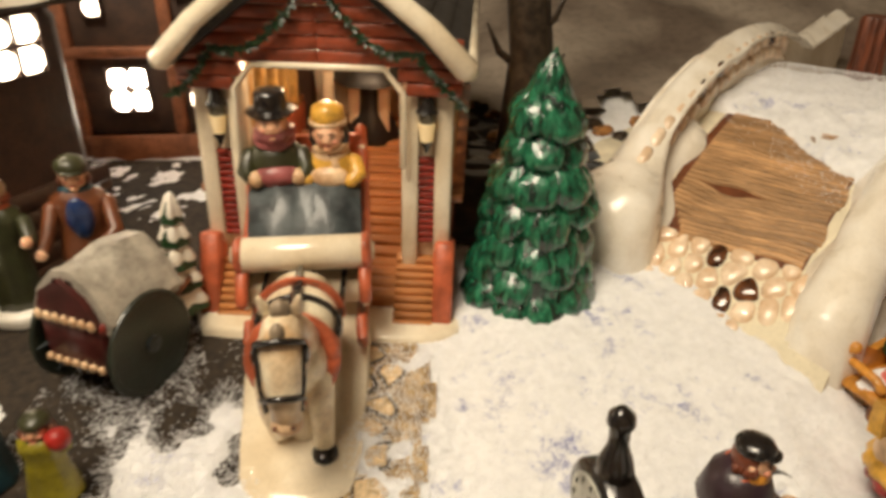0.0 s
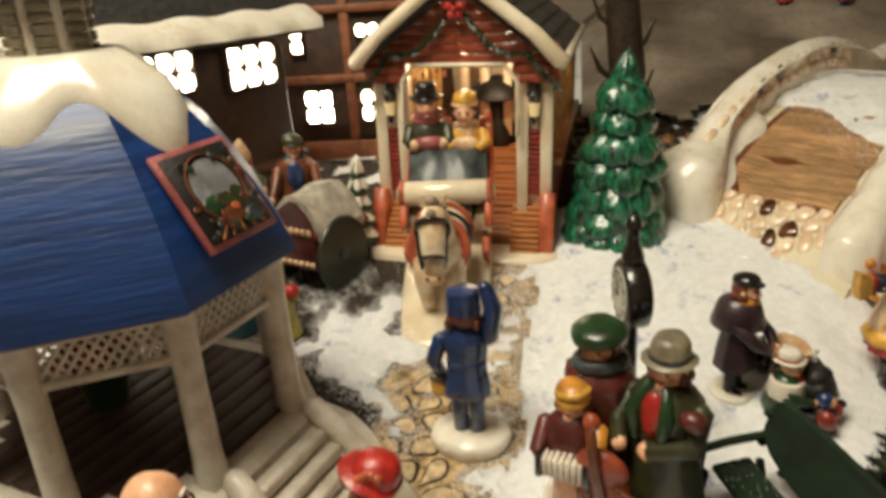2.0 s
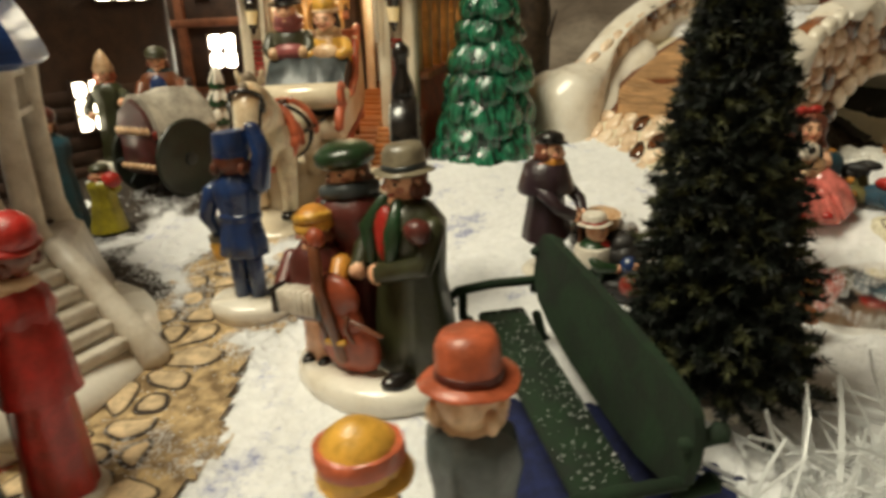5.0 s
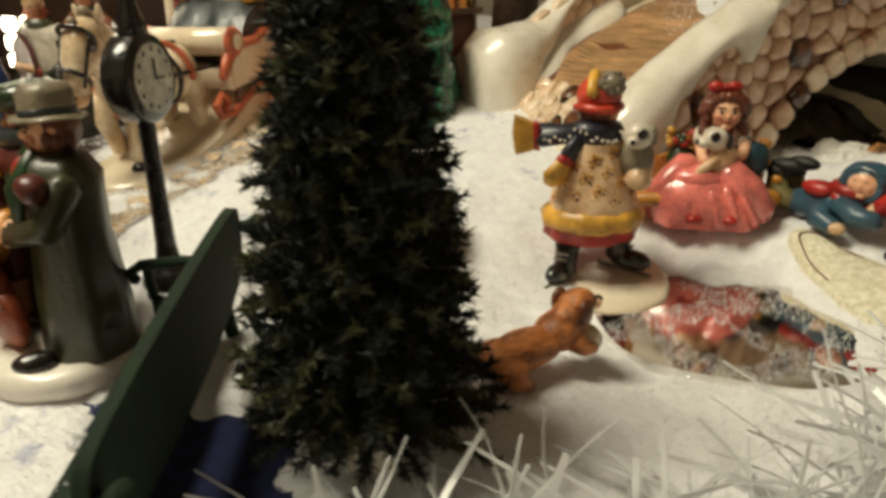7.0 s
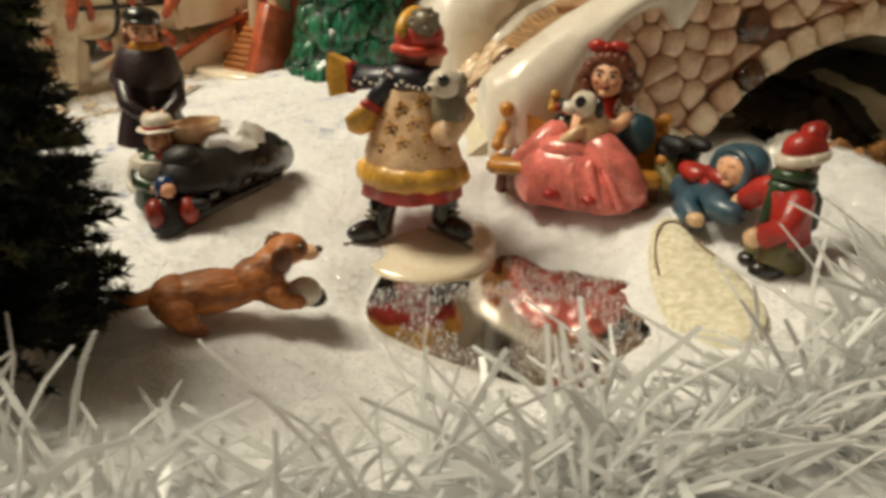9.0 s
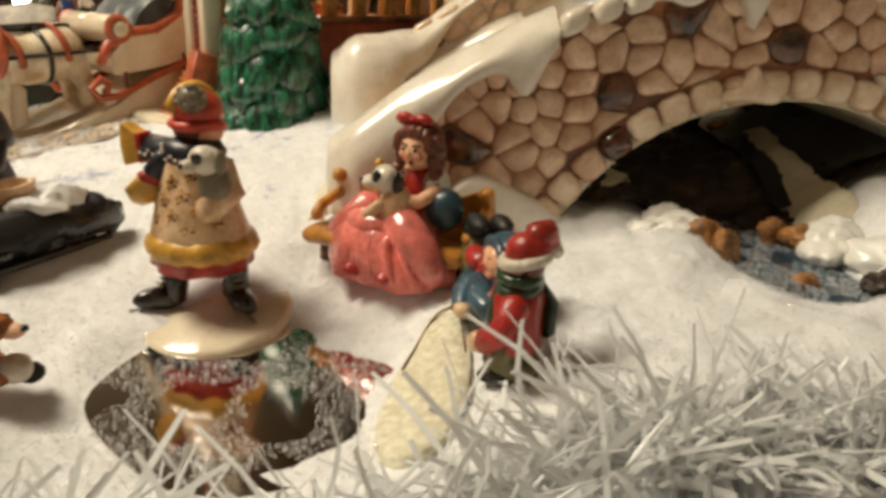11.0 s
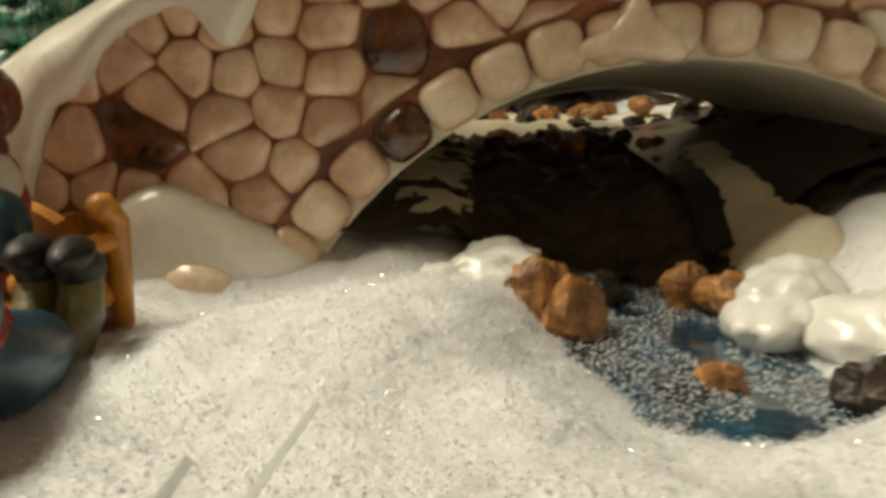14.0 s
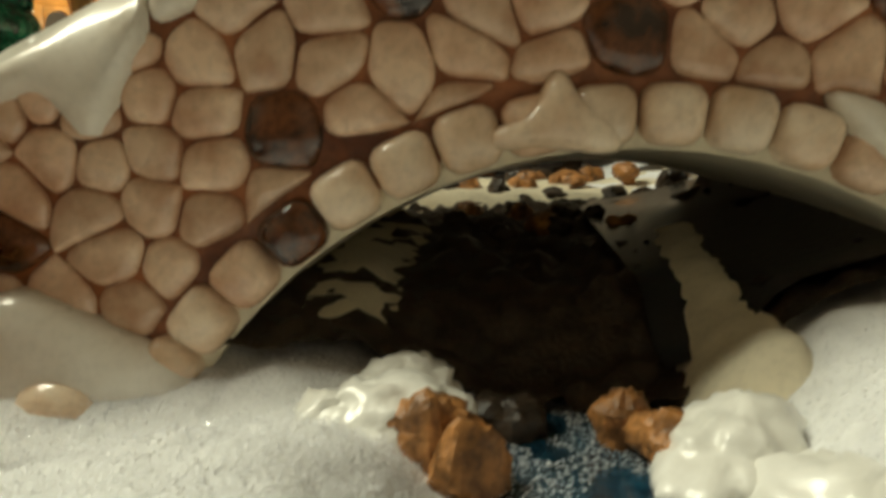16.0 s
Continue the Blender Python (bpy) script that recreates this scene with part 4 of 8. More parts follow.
def roof_at(r):
    for (r0, z0), (r1, z1) in zip(ROOF[2:], ROOF[3:]):
        if r1 <= r <= r0:
            return z0 + (z1 - z0) * (r0 - r) / (r0 - r1)
    return ROOF[-1][1]


s = Shape()
s.rings([octo_loop(0.050, 0.0850)] + [octo_loop(r, z) for r, z in ROOF], ROYAL)
s.make("roof", gazebo, "royal blue brushed glaze roof", angle=18)
# snow on the roof with hanging tongues
s = Shape()
n, loops = 96, []
for k in range(9):
    row = []
    for i in range(n):
        a = 2 * math.pi * i / n
        tongue = 0.0340 + 0.0035 * math.sin(4 * a + 0.9) + 0.0030 * math.sin(7 * a + 2.0) + 0.002 * math.cos(3 * a)
        r = 0.015 + (tongue - 0.015) * min(1.0, k / 7)
        lift = 0.0042 * math.sqrt(max(0.0, 1 - (min(k, 7) / 7) ** 3)) + 0.0008 if k < 8 else -0.002
        f = octo(a)
        row.append((r * f * math.cos(a), r * f * math.sin(a), roof_at(r) + lift))
    loops.append(row)
s.rings(loops[::-1], SNOWGLAZE)
s.make("roof_snow", gazebo, "thick white glazed snow cap", angle=80)
# louvred cupola
c = Shape()
c.rings([octo_loop(0.0110, 0.145), octo_loop(0.0110, 0.170)], WHITE)
c = c.make("cupola", gazebo, "white louvred cupola", angle=20)
for i in range(8):
    for k in range(6):
        a = i * 45
        Shape().box((0, 0, 0), (0.0020, 0.0062, 0.0026), GREY, m=pose(0.0114 * math.cos(radians(a)), 0.0114 * math.sin(radians(a)), 0.150 + k * 0.0032, 0, 0, a)).make("slat", c)
Shape().rings([octo_loop(0.0145, 0.169), octo_loop(0.0145, 0.1715), octo_loop(0.008, 0.180), octo_loop(0.0015, 0.189)], ROYAL).make("cupola_roof", c, "royal blue glaze", angle=18)
# posts, frieze lattice, floor, steps
for i in range(8):
    a = radians(22.5 + 45 * i)
    x, y = 0.0530 * math.cos(a), 0.0530 * math.sin(a)
    p = Shape()
    lp = []
    for z, w in ((0.020, 0.0072), (0.026, 0.0058), (0.036, 0.0046), (0.060, 0.0042), (0.074, 0.0044), (0.086, 0.0052)):
        lp.append([(x * (1 + (0.036 - z) * 2.4 if z < 0.036 else 1) + w * q[0], y * (1 + (0.036 - z) * 2.4 if z < 0.036 else 1) + w * q[1], z) for q in [(math.cos(a + b), math.sin(a + b)) for b in [k * math.pi / 4 + 0.39 for k in range(8)]]])
    p.rings(lp, WHITE)
    p.make("post", gazebo, angle=60)
    if True:
        m = pose(0, 0, 0, 0, 0, 45 * i)
        fr = Shape()
        fr.box((0.0490, 0, 0.0835), (0.0030, 0.0400, 0.0030), WHITE)
        fr.box((0.0490, 0, 0.0705), (0.0030, 0.0400, 0.0025), WHITE)
        for k in range(11):
            for sgn in (-1, 1):
                fr.tube([(0.0490 + sgn * 0.0003, -0.0165 + k * 0.0033 - sgn * 0.0045, 0.0712), (0.0490 + sgn * 0.0003, -0.0165 + k * 0.0033 + sgn * 0.0045, 0.0828)], 0.00062, WHITE, seg=5)
        fr.v = [m @ p_ for p_ in fr.v]
        fr.make("lattice", gazebo, "white diamond lattice")
s = Shape()
s.rings([octo_loop(0.063, -0.016), octo_loop(0.064, 0.0), octo_loop(0.060, 0.014), octo_loop(0.0575, 0.0255), octo_loop(0.054, 0.0280)], WHITE)
s.make("deck", gazebo, "white deck", angle=40)
# Board colour holds the shade inside the bandstand.
for k in range(12):
    fx = -0.0440 + k * 0.0080
    Shape().box((fx, 0, 0.0286), (0.0074, 2 * min(0.0465, 0.0660 - abs(fx)), 0.0016), DARKWALL, bevel=0.0003).make("floor_board", gazebo, "floor board darkened for the shade under the roof")
out = smooth_loop([(0.092, -0.034), (0.090, 0.034), (0.040, 0.076), (-0.04, 0.08), (-0.082, 0.03), (-0.082, -0.03), (-0.04, -0.08), (0.042, -0.078)], 3)
s = Shape()
s.rings([[(x * 1.02, y * 1.02, -0.026) for x, y in out], [(x * 1.02, y * 1.02, -0.014) for x, y in out]], ORANGE)
s.make("base_rim", gazebo, "terracotta base rim", angle=80)
s = Shape()
s.rings([[(x, y, -0.015) for x, y in out], [(x * 1.01, y * 1.01, -0.008) for x, y in out], [(x * 0.93, y * 0.93, -0.002) for x, y in out], [(x * 0.7, y * 0.7, 0.002) for x, y in out]], SNOWGLAZE)
s.make("snow_base", gazebo, "white glazed snow base", angle=80)
for k in range(5):
    Shape().box((0.0625 + k * 0.0048, 0, 0.0225 - k * 0.0055), (0.0062, 0.0330 + k * 0.002, 0.0042), WHITE, bevel=0.0006).make("step", gazebo)
for sgn in (-1, 1):
    s = Shape()
    s.tube([(0.058, sgn * 0.0205, 0.030), (0.070, sgn * 0.0220, 0.018), (0.084, sgn * 0.0240, 0.001), (0.090, sgn * 0.0245, -0.006)], [0.004, 0.0042, 0.0048, 0.0055], WHITE, seg=10)
    s.make("stair_cheek", gazebo, angle=60)
# picture plaque on the roof: framed, painted landscape in an oval
plaque = Shape()
M = pose(0.0500, 0.0013, 0.1120, 0, 58, 0)
plaque.box((0, 0, 0.0008), (0.0310, 0.0290, 0.0016), ROSE, m=M)
plaque = plaque.make("plaque", gazebo, "rose-framed picture plaque")
pic = Shape()
pic.box((0, 0, 0.0018), (0.0275, 0.0255, 0.0010), CLOTHBLACK, m=M)
pic.make("picture", plaque, "dark painted picture")
sky = Shape()
sky.lathe([(0.0085, 0.0022), (0.0085, 0.0027)], paint("pale_sky_paint", 150, 150, 156), at=(-0.001, 0, 0), sx=1.1, seg=28, m=M)
sky.make("painted_sky", plaque)
hills = Shape()
for q, (hx, hy, hr, mt) in enumerate([(0.004, -0.004, 0.0048, DARKGREEN), (0.005, 0.004, 0.0044, GREENCOAT), (0.0075, 0.0, 0.0038, BROWN), (0.002, 0.005, 0.0028, GREENCOAT), (0.003, -0.001, 0.0030, GREENCOAT), (0.010, 0.007, 0.0034, SLATE), (0.0102, -0.003, 0.0022, BROWN), (0.006, 0.0015, 0.0016, ORANGE)]):
    hills.lathe([(hr, 0.0027 + q * 0.00008), (hr * 0.9, 0.0031 + q * 0.00008)], mt, at=(hx, hy, 0), sx=0.75, seg=14, m=M)
dabs = random.Random(5)
for q in range(46):
    hx, hy = dabs.uniform(-0.012, 0.0125), dabs.uniform(-0.0115, 0.0115)
    if hx < 0.001 and hx * hx + hy * hy < 0.00008:
        continue
    hr = dabs.uniform(0.0006, 0.0017)
    hills.lathe([(hr, 0.0026 + q * 0.00002), (hr * 0.8, 0.0029 + q * 0.00002)], dabs.choice((DARKGREEN, GREENCOAT, BROWN, CLOTHBLACK, SLATE, MAROON)), at=(hx, hy, 0), sx=dabs.uniform(0.6, 1.3), seg=9, m=M)
hills.make("painted_hills", plaque)
ring = Shape()
ring.tube([(0.0098 * 1.1 * math.cos(a) - 0.001, 0.0098 * math.sin(a), 0.0028) for a in (2 * math.pi * i / 30 for i in range(31))], 0.0004, BROWN, m=M, seg=5)
for a in (-40, -20, 0, 20, 40):
    ring.tube([(0.0080, 0.0015 * a / 20, 0.0028), (0.0132, 0.0045 * a / 20, 0.0028)], [0.0003, 0.0005], CHESTNUT, m=M, seg=5)
ring.make("painted_branches", plaque)
# red flowering plant and a table under the roof
pot = empty("poinsettia", pose(-0.150, 0.075, 0.028), "dark red poinsettia inside the bandstand", "plant")
s = Shape()
for i in range(34):
    a, e = random.random() * 6.28, random.uniform(0.1, 1.3)
    r = random.uniform(0.010, 0.017)
    p0 = Vector((0.004 * math.cos(a), 0.004 * math.sin(a), 0.016))
    p1 = p0 + Vector((r * math.cos(a) * math.cos(e), r * math.sin(a) * math.cos(e), r * math.sin(e)))
    s.tube([p0, (p0 + p1) / 2, p1], [0.001, 0.0036, 0.0008], RED if i % 3 else MAROON, seg=6, flat=0.25)
s.make("leaves", pot, "dark red leaves")
Shape().lathe([(0.006, 0.0), (0.009, 0.013), (0.0095, 0.016)], DARKGREEN).make("pot", pot)


# ---- lit model houses behind ----
def window(parent, x, z, cols, rows, w, h, mat, gap=0.0016, y=-0.001):
    """Glowing panes between bars, in a wall that faces -y."""
    W, H = cols * w + (cols + 1) * gap, rows * h + (rows + 1) * gap
    wn = Shape().box((x, y + 0.0018, z), (W - 0.0004, 0.0012, H - 0.0004), DARKWALL, bevel=0.0001).make("window", parent, "dark window frame")
    for i in range(cols + 1):
        Shape().box((x - W / 2 + gap / 2 + i * (w + gap), y - 0.0008, z), (gap, 0.0024, H), DARKWALL).make("glazing_bar", wn)
    for j in range(rows + 1):
        Shape().box((x, y - 0.0004, z - H / 2 + gap / 2 + j * (h + gap)), (W, 0.0020, gap), DARKWALL).make("glazing_bar", wn)
    for i in range(cols):
        for j in range(rows):
            p = Shape()
            p.slab(smooth_loop([(x - W / 2 + gap + i * (w + gap), z - H / 2 + gap + j * (h + gap)), (x - W / 2 + gap + i * (w + gap) + w, z - H / 2 + gap + j * (h + gap)),
                                (x - W / 2 + gap + i * (w + gap) + w, z - H / 2 + gap + j * (h + gap) + h), (x - W / 2 + gap + i * (w + gap), z - H / 2 + gap + j * (h + gap) + h)], 1), y - 0.0006, y + 0.001, mat)
            p.make("pane", wn, "bright warm lit pane")


lodge = empty("lit_house", pose(-0.1966, 0.2389, 0.0, 0, 0, 65), "dark timber model house with brightly lit windows and snowy roof", "house")
Shape().box((0.010, 0.045, 0.065), (0.160, 0.090, 0.150), DARKWALL).make("wall", lodge, "dark brown timber wall")
for k in range(7):
    Shape().box((0.010, -0.0010, 0.008 + k * 0.0085), (0.160, 0.003, 0.0078), DARKWALL).make("board", lodge)
s = Shape()
s.rings([[(x, -0.014, 0.1405), (x, 0.050, 0.185), (x, 0.050, 0.178), (x, -0.012, 0.136)] for x in (-0.085, 0.102)], SHINGLE)
s.make("roof", lodge, "dark roof", angle=20)
s = Shape()
s.rings([[(x, -0.0165 + 0.002 * math.sin(x * 190), 0.1385), (x, -0.0150, 0.1445), (x, -0.002, 0.1520 + 0.001 * math.sin(x * 150)), (x, -0.001, 0.146)] for x in span(-0.086, 0.103, 30)], SNOWGLAZE)
s.make("roof_snow", lodge, "snow along the eaves", angle=80)
window(lodge, -0.006, 0.1250, 3, 2, 0.0100, 0.0095, PANE, y=-0.003)
window(lodge, 0.052, 0.1215, 3, 2, 0.0105, 0.0105, PANE, y=-0.003)
window(lodge, 0.020, 0.0535, 2, 3, 0.0080, 0.0080, PANE, y=-0.003)
window(lodge, -0.035, 0.0535, 2, 3, 0.0080, 0.0080, PANE, y=-0.003)

inn = empty("lit_house", pose(-0.178, 0.405, 0.0, 0, 0, 4), "terracotta timbered model house with lit windows", "house")
s = Shape()
s.box((0.0, 0.060, 0.085), (0.200, 0.110, 0.190), DARKWALL)
s.make("wall", inn, "dark wall")
for x in (-0.080, -0.030, 0.026, 0.070):
    Shape().box((x, 0.0035, 0.085), (0.007, 0.006, 0.186), PINKWALL).make("timber", inn, "terracotta timber")
for z in (0.045, 0.095, 0.145):
    Shape().box((0, 0.0030, z), (0.198, 0.006, 0.006), PINKWALL).make("timber", inn, "terracotta timber")
s = Shape()
s.box((0.010, 0.002, 0.028), (0.075, 0.008, 0.040), PINKWALL)
s.make("lower_wall", inn, "pinkish lower wall")
window(inn, 0.000, 0.0740, 2, 2, 0.0095, 0.0110, PANEBRIGHT, y=0.003)
window(inn, 0.042, 0.0740, 2, 2, 0.0075, 0.0105, PANE, y=0.003)
window(inn, -0.012, 0.1240, 1, 2, 0.0085, 0.0085, PANE, y=0.003)
window(inn, 0.042, 0.1290, 2, 1, 0.0075, 0.0085, PANE, y=0.003)
window(inn, -0.060, 0.1240, 2, 2, 0.0085, 0.0085, PANE, y=0.003)
s = Shape()
s.rings([[(x, -0.014, 0.178), (x, 0.06, 0.235), (x, 0.13, 0.178), (x, 0.06, 0.228)] for x in (-0.108, 0.108)], SHINGLE)
s.make("roof", inn, "dark roof", angle=20)
# ---- green ceramic fir ----
def ceramic_fir(m, height, radius, label, tiers=7, seed=3):
    """A moulded fir: a core cone with rows of drooping leaf clumps, all one casting."""
    rng = random.Random(seed)
    s = Shape()
    s.lathe([(radius * 0.70, 0.0), (radius * 0.86, height * 0.02), (radius * 0.74, height * 0.2), (radius * 0.42, height * 0.6), (radius * 0.14, height * 0.9), (0.0004, height)], FIRGREEN, seg=32)
    for k in range(tiers):
        t = 0.055 + 0.118 * k
        R = radius * (1 - t) ** 0.62
        n = max(5, round(9 - 0.6 * k))
        for i in range(n):
            a = 360 * (i + 0.5 * (k % 2) + rng.uniform(-0.12, 0.12)) / n
            w = 3.4 * R / n * rng.uniform(0.78, 1.25)
            hgt = height * 0.098 * rng.uniform(0.8, 1.3)
            lob = Shape()
            lob.ell((0, 0, 0), (w * 0.62, w, hgt), FIRGREEN, seg=22, rows=14)
            pts = []
            for p in lob.v:
                q = p.z / hgt
                drop = Vector((p.x * (1 - 0.35 * q) + 0.0016 * (-q), p.y * (1 - 0.28 * q * q - 0.22 * q), p.z))
                ridge = 1 + 0.10 * math.cos(7 * math.atan2(p.y, p.x + 1e-6) + 2.0 * q) * (1 - 0.6 * q * q)
                pts.append(Vector((drop.x * ridge, drop.y * ridge, drop.z)))
            mm = pose(0, 0, 0, 0, 0, a) @ pose(R * 0.74, 0, height * (t + 0.030 * rng.uniform(-1, 1)), rng.uniform(-14, 14), -16 + rng.uniform(-9, 9), 0)
            s.add(pts, lob.f, FIRGREEN, mm)
    for i in range(7):
        a = 360 * i / 7 + rng.uniform(-8, 8)
        s.tube([(0, 0, height * 0.985), (0.10 * radius, 0, height * 0.92), (0.27 * radius, 0, height * 0.80)], [0.0008, 0.0028, 0.0034], FIRGREEN, m=pose(0, 0, 0, 0, 0, a), seg=8)
    s.wobble(0.0013, 150)
    ob = s.make("ceramic_fir_tree", angle=75)
    return put(ob, m, label, "tree")


ceramic_fir(pose(0.0375, 0.2800, 0.0145, -2, 3, 0), 0.109, 0.0295, "glossy dark green glazed ceramic fir tree on the snow")

# small snowy tree beside the covered bridge
s = Shape()
for k in range(5):
    z0, r = k * 0.0095, 0.0105 - k * 0.0016
    s.lathe([(r * 0.5, z0), (r, z0 + 0.001), (r * 0.9, z0 + 0.004), (r * 0.4, z0 + 0.010)], DARKGREEN, fold=0.10, folds=6, seg=36)
    s.lathe([(r * 0.93, z0 + 0.0036), (r * 0.95, z0 + 0.0048), (r * 0.4, z0 + 0.0120), (0.0001, z0 + 0.0135)], SNOWGLAZE, fold=0.16, folds=5, seg=36)
s.lathe([(0.0035, -0.012), (0.003, 0.002)], BROWN)
s.wobble(0.0006, 140)
put(s.make("snowy_fir_tree"), pose(-0.1085, 0.258, 0.022, 0, 3, 0), "small green ceramic fir laden with white snow", "tree")


# ---- dark bottle-brush fir: wire trunk, many fine needles ----
def brush_tree(m, height, radius, label, count=130000, seed=5):
    rng = np.random.default_rng(seed)
    tree = empty("brush_fir_tree", m, label, "tree")
    trunk = Shape().tube([(0, 0, -0.003), (0, 0, height * 0.5), (0, 0, height)], [0.0016, 0.0012, 0.0006], BROWN, seg=8)
    trunk.make("trunk", tree, "twisted wire trunk")
    Shape().lathe([(0.010, -0.001), (0.0095, 0.004), (0.003, 0.005)], SNOWGLAZE).make("foot", tree, "white snow-covered foot")
    twigs = 1500
    q = np.arange(twigs)
    t = ((q + rng.random(twigs)) / twigs) ** 0.9
    reach = radius * (1 - t) ** 0.85 * (0.70 + 0.40 * rng.random(twigs)) + 0.0012
    a = q * 2.39996 + rng.random(twigs) * 0.5
    way = np.stack((np.cos(a), np.sin(a), -0.10 + 0.30 * rng.random(twigs)), axis=1)
    pick = rng.choice(twigs, count, p=(0.45 + 1.1 * (1 - t)) / np.sum(0.45 + 1.1 * (1 - t)))
    f = rng.random(count) ** 0.6
    base = way[pick] * (reach[pick] * f)[:, None]
    base[:, 2] += 0.005 + t[pick] * (height - 0.005)
    d = way[pick] * 0.55 + rng.normal(size=(count, 3)) * 0.46 + (0, 0, 0.12)
    d /= np.linalg.norm(d, axis=1, keepdims=True)
    side = np.cross(d, rng.normal(size=(count, 3)))
    side /= np.linalg.norm(side, axis=1, keepdims=True) + 1e-9
    up_ = np.cross(d, side)
    ln = (0.0016 + 0.0022 * rng.random((count, 1)))
    w = 0.00022 + 0.00020 * rng.random((count, 1))
    verts = np.stack((base + side * w, base - side * w * 0.5 + up_ * w * 0.87, base - side * w * 0.5 - up_ * w * 0.87, base + d * ln), axis=1).reshape(-1, 3)
    faces = (np.array(((0, 1, 3), (1, 2, 3), (2, 0, 3)))[None] + 4 * np.arange(count)[:, None, None]).reshape(-1, 3)
    kinds = np.repeat(((f > 0.80) & ((pick * 7919) % 10 < 3)).astype(int), 3)
    me = bpy.data.meshes.new("needles")
    me.from_pydata(verts.tolist(), [], faces.tolist())
    me.materials.append(NEEDLE)
    me.materials.append(NEEDLETIP)
    me.polygons.foreach_set("material_index", kinds)
    ob = new("needles", me)
    ob.parent = tree
    tagged(ob, "dense dark green bristle needles", kind="stuff")
    return tree


brush_tree(pose(0.1280, 0.0690, -0.0100), 0.136, 0.0262, "dark green bottle-brush fir tree with a white foot")

# bare dark trunk behind the covered bridge
s = Shape()
s.tube([(0, 0, -0.01), (0.004, 0, 0.06), (-0.002, 0, 0.12), (0.006, 0, 0.20)], [0.016, 0.013, 0.012, 0.010], DARKROCK, seg=12)
for a in range(9):
    z = 0.03 + a * 0.018
    x = (-1) ** a
    s.tube([(0, 0, z), (x * 0.016, -0.004, z + 0.014), (x * 0.022, -0.006, z + 0.030)], [0.0028, 0.0018, 0.0008], DARKROCK, seg=7)
s.wobble(0.002, 90)
put(s.make("bare_tree"), pose(0.048, 0.43, 0.03), "dark bare branching tree trunk behind the covered bridge", "tree")
# ---- painted figurines: each one plain mesh ----
def body(s, m, h, coat, legs=None, leg_h=0.36, width=0.17, depth=0.13, flare=1.0, shoes=BLACK, collar=None, belt=None):
    """Trousers or skirt, coat and neck of a standing figurine of height h (hat apart), facing -y."""
    if legs is not None:
        for q in (-1, 1):
            s.tube([(q * 0.055 * h, 0, 0.03 * h), (q * 0.058 * h, 0.004 * h, 0.2 * h), (q * 0.05 * h, 0, 0.45 * h)], [0.050 * h, 0.054 * h, 0.066 * h], legs, m=m, seg=12)
            s.ell((q * 0.06 * h, -0.03 * h, 0.018 * h), (0.045 * h, 0.080 * h, 0.028 * h), shoes, m=m)
    w = width * h
    low = leg_h * h if legs is not None else 0.0
    prof = [(w * 0.80 * flare, low), (w * 0.98 * flare, low + 0.015 * h), (w * 0.93 * flare, low + 0.1 * h), (w * 0.80, 0.50 * h), (w * 0.78, 0.58 * h), (w * 0.92, 0.70 * h), (w * 0.86, 0.77 * h), (w * 0.48, 0.815 * h), (w * 0.34, 0.84 * h)]
    s.lathe(prof, coat, sy=depth / width, m=m, seg=40, fold=0.035, folds=8)
    if collar is not None:
        s.lathe([(w * 0.50, 0.775 * h), (w * 0.60, 0.79 * h), (w * 0.56, 0.825 * h), (w * 0.36, 0.84 * h)], collar, sy=depth / width, m=m, seg=20)
    if belt is not None:
        s.lathe([(w * 0.80, 0.53 * h), (w * 0.83, 0.54 * h), (w * 0.83, 0.565 * h), (w * 0.79, 0.575 * h)], belt, sy=depth / width, m=m, seg=24)
    return s


EYE = paint("dark_eye_paint", 30, 18, 14, rough=0.3)
LIP = paint("lip_paint", 176, 70, 58, rough=0.4)
CHEEK = paint("cheek_blush_paint", 232, 156, 126, rough=0.45)


def features(s, m, c, r, brow=BROWNHAIR, smile=True):
    """Eyes, brows, nose, cheeks and mouth on the -y side of a head of radius r at c."""
    x, y, z = c
    for q in (-1, 1):
        s.ell((x + q * r * 0.36, y - r * 0.88, z + r * 0.12), (r * 0.13, r * 0.09, r * 0.10), EYE, m=m, seg=8, rows=6)
        s.tube([(x + q * r * 0.20, y - r * 0.93, z + r * 0.34), (x + q * r * 0.40, y - r * 0.88, z + r * 0.38), (x + q * r * 0.58, y - r * 0.76, z + r * 0.30)], r * 0.06, brow, m=m, seg=6)
        s.ell((x + q * r * 0.48, y - r * 0.72, z - r * 0.22), (r * 0.26, r * 0.22, r * 0.22), CHEEK, m=m, seg=10, rows=7)
        s.ell((x + q * r * 0.96, y + r * 0.02, z), (r * 0.12, r * 0.2, r * 0.26), SKIN, m=m, seg=8, rows=6)
    s.ell((x, y - r * 1.0, z - r * 0.08), (r * 0.13, r * 0.17, r * 0.22), SKIN, m=m, seg=8, rows=6)
    s.tube([(x - r * 0.24, y - r * 0.86, z - r * 0.44), (x, y - r * 0.94, z - r * 0.50), (x + r * 0.24, y - r * 0.86, z - r * 0.44)], r * 0.07, LIP, m=m, seg=6)
    s.ell((x, y - r * 0.72, z - r * 0.78), (r * 0.34, r * 0.28, r * 0.24), SKIN, m=m, seg=10, rows=7)
    return s


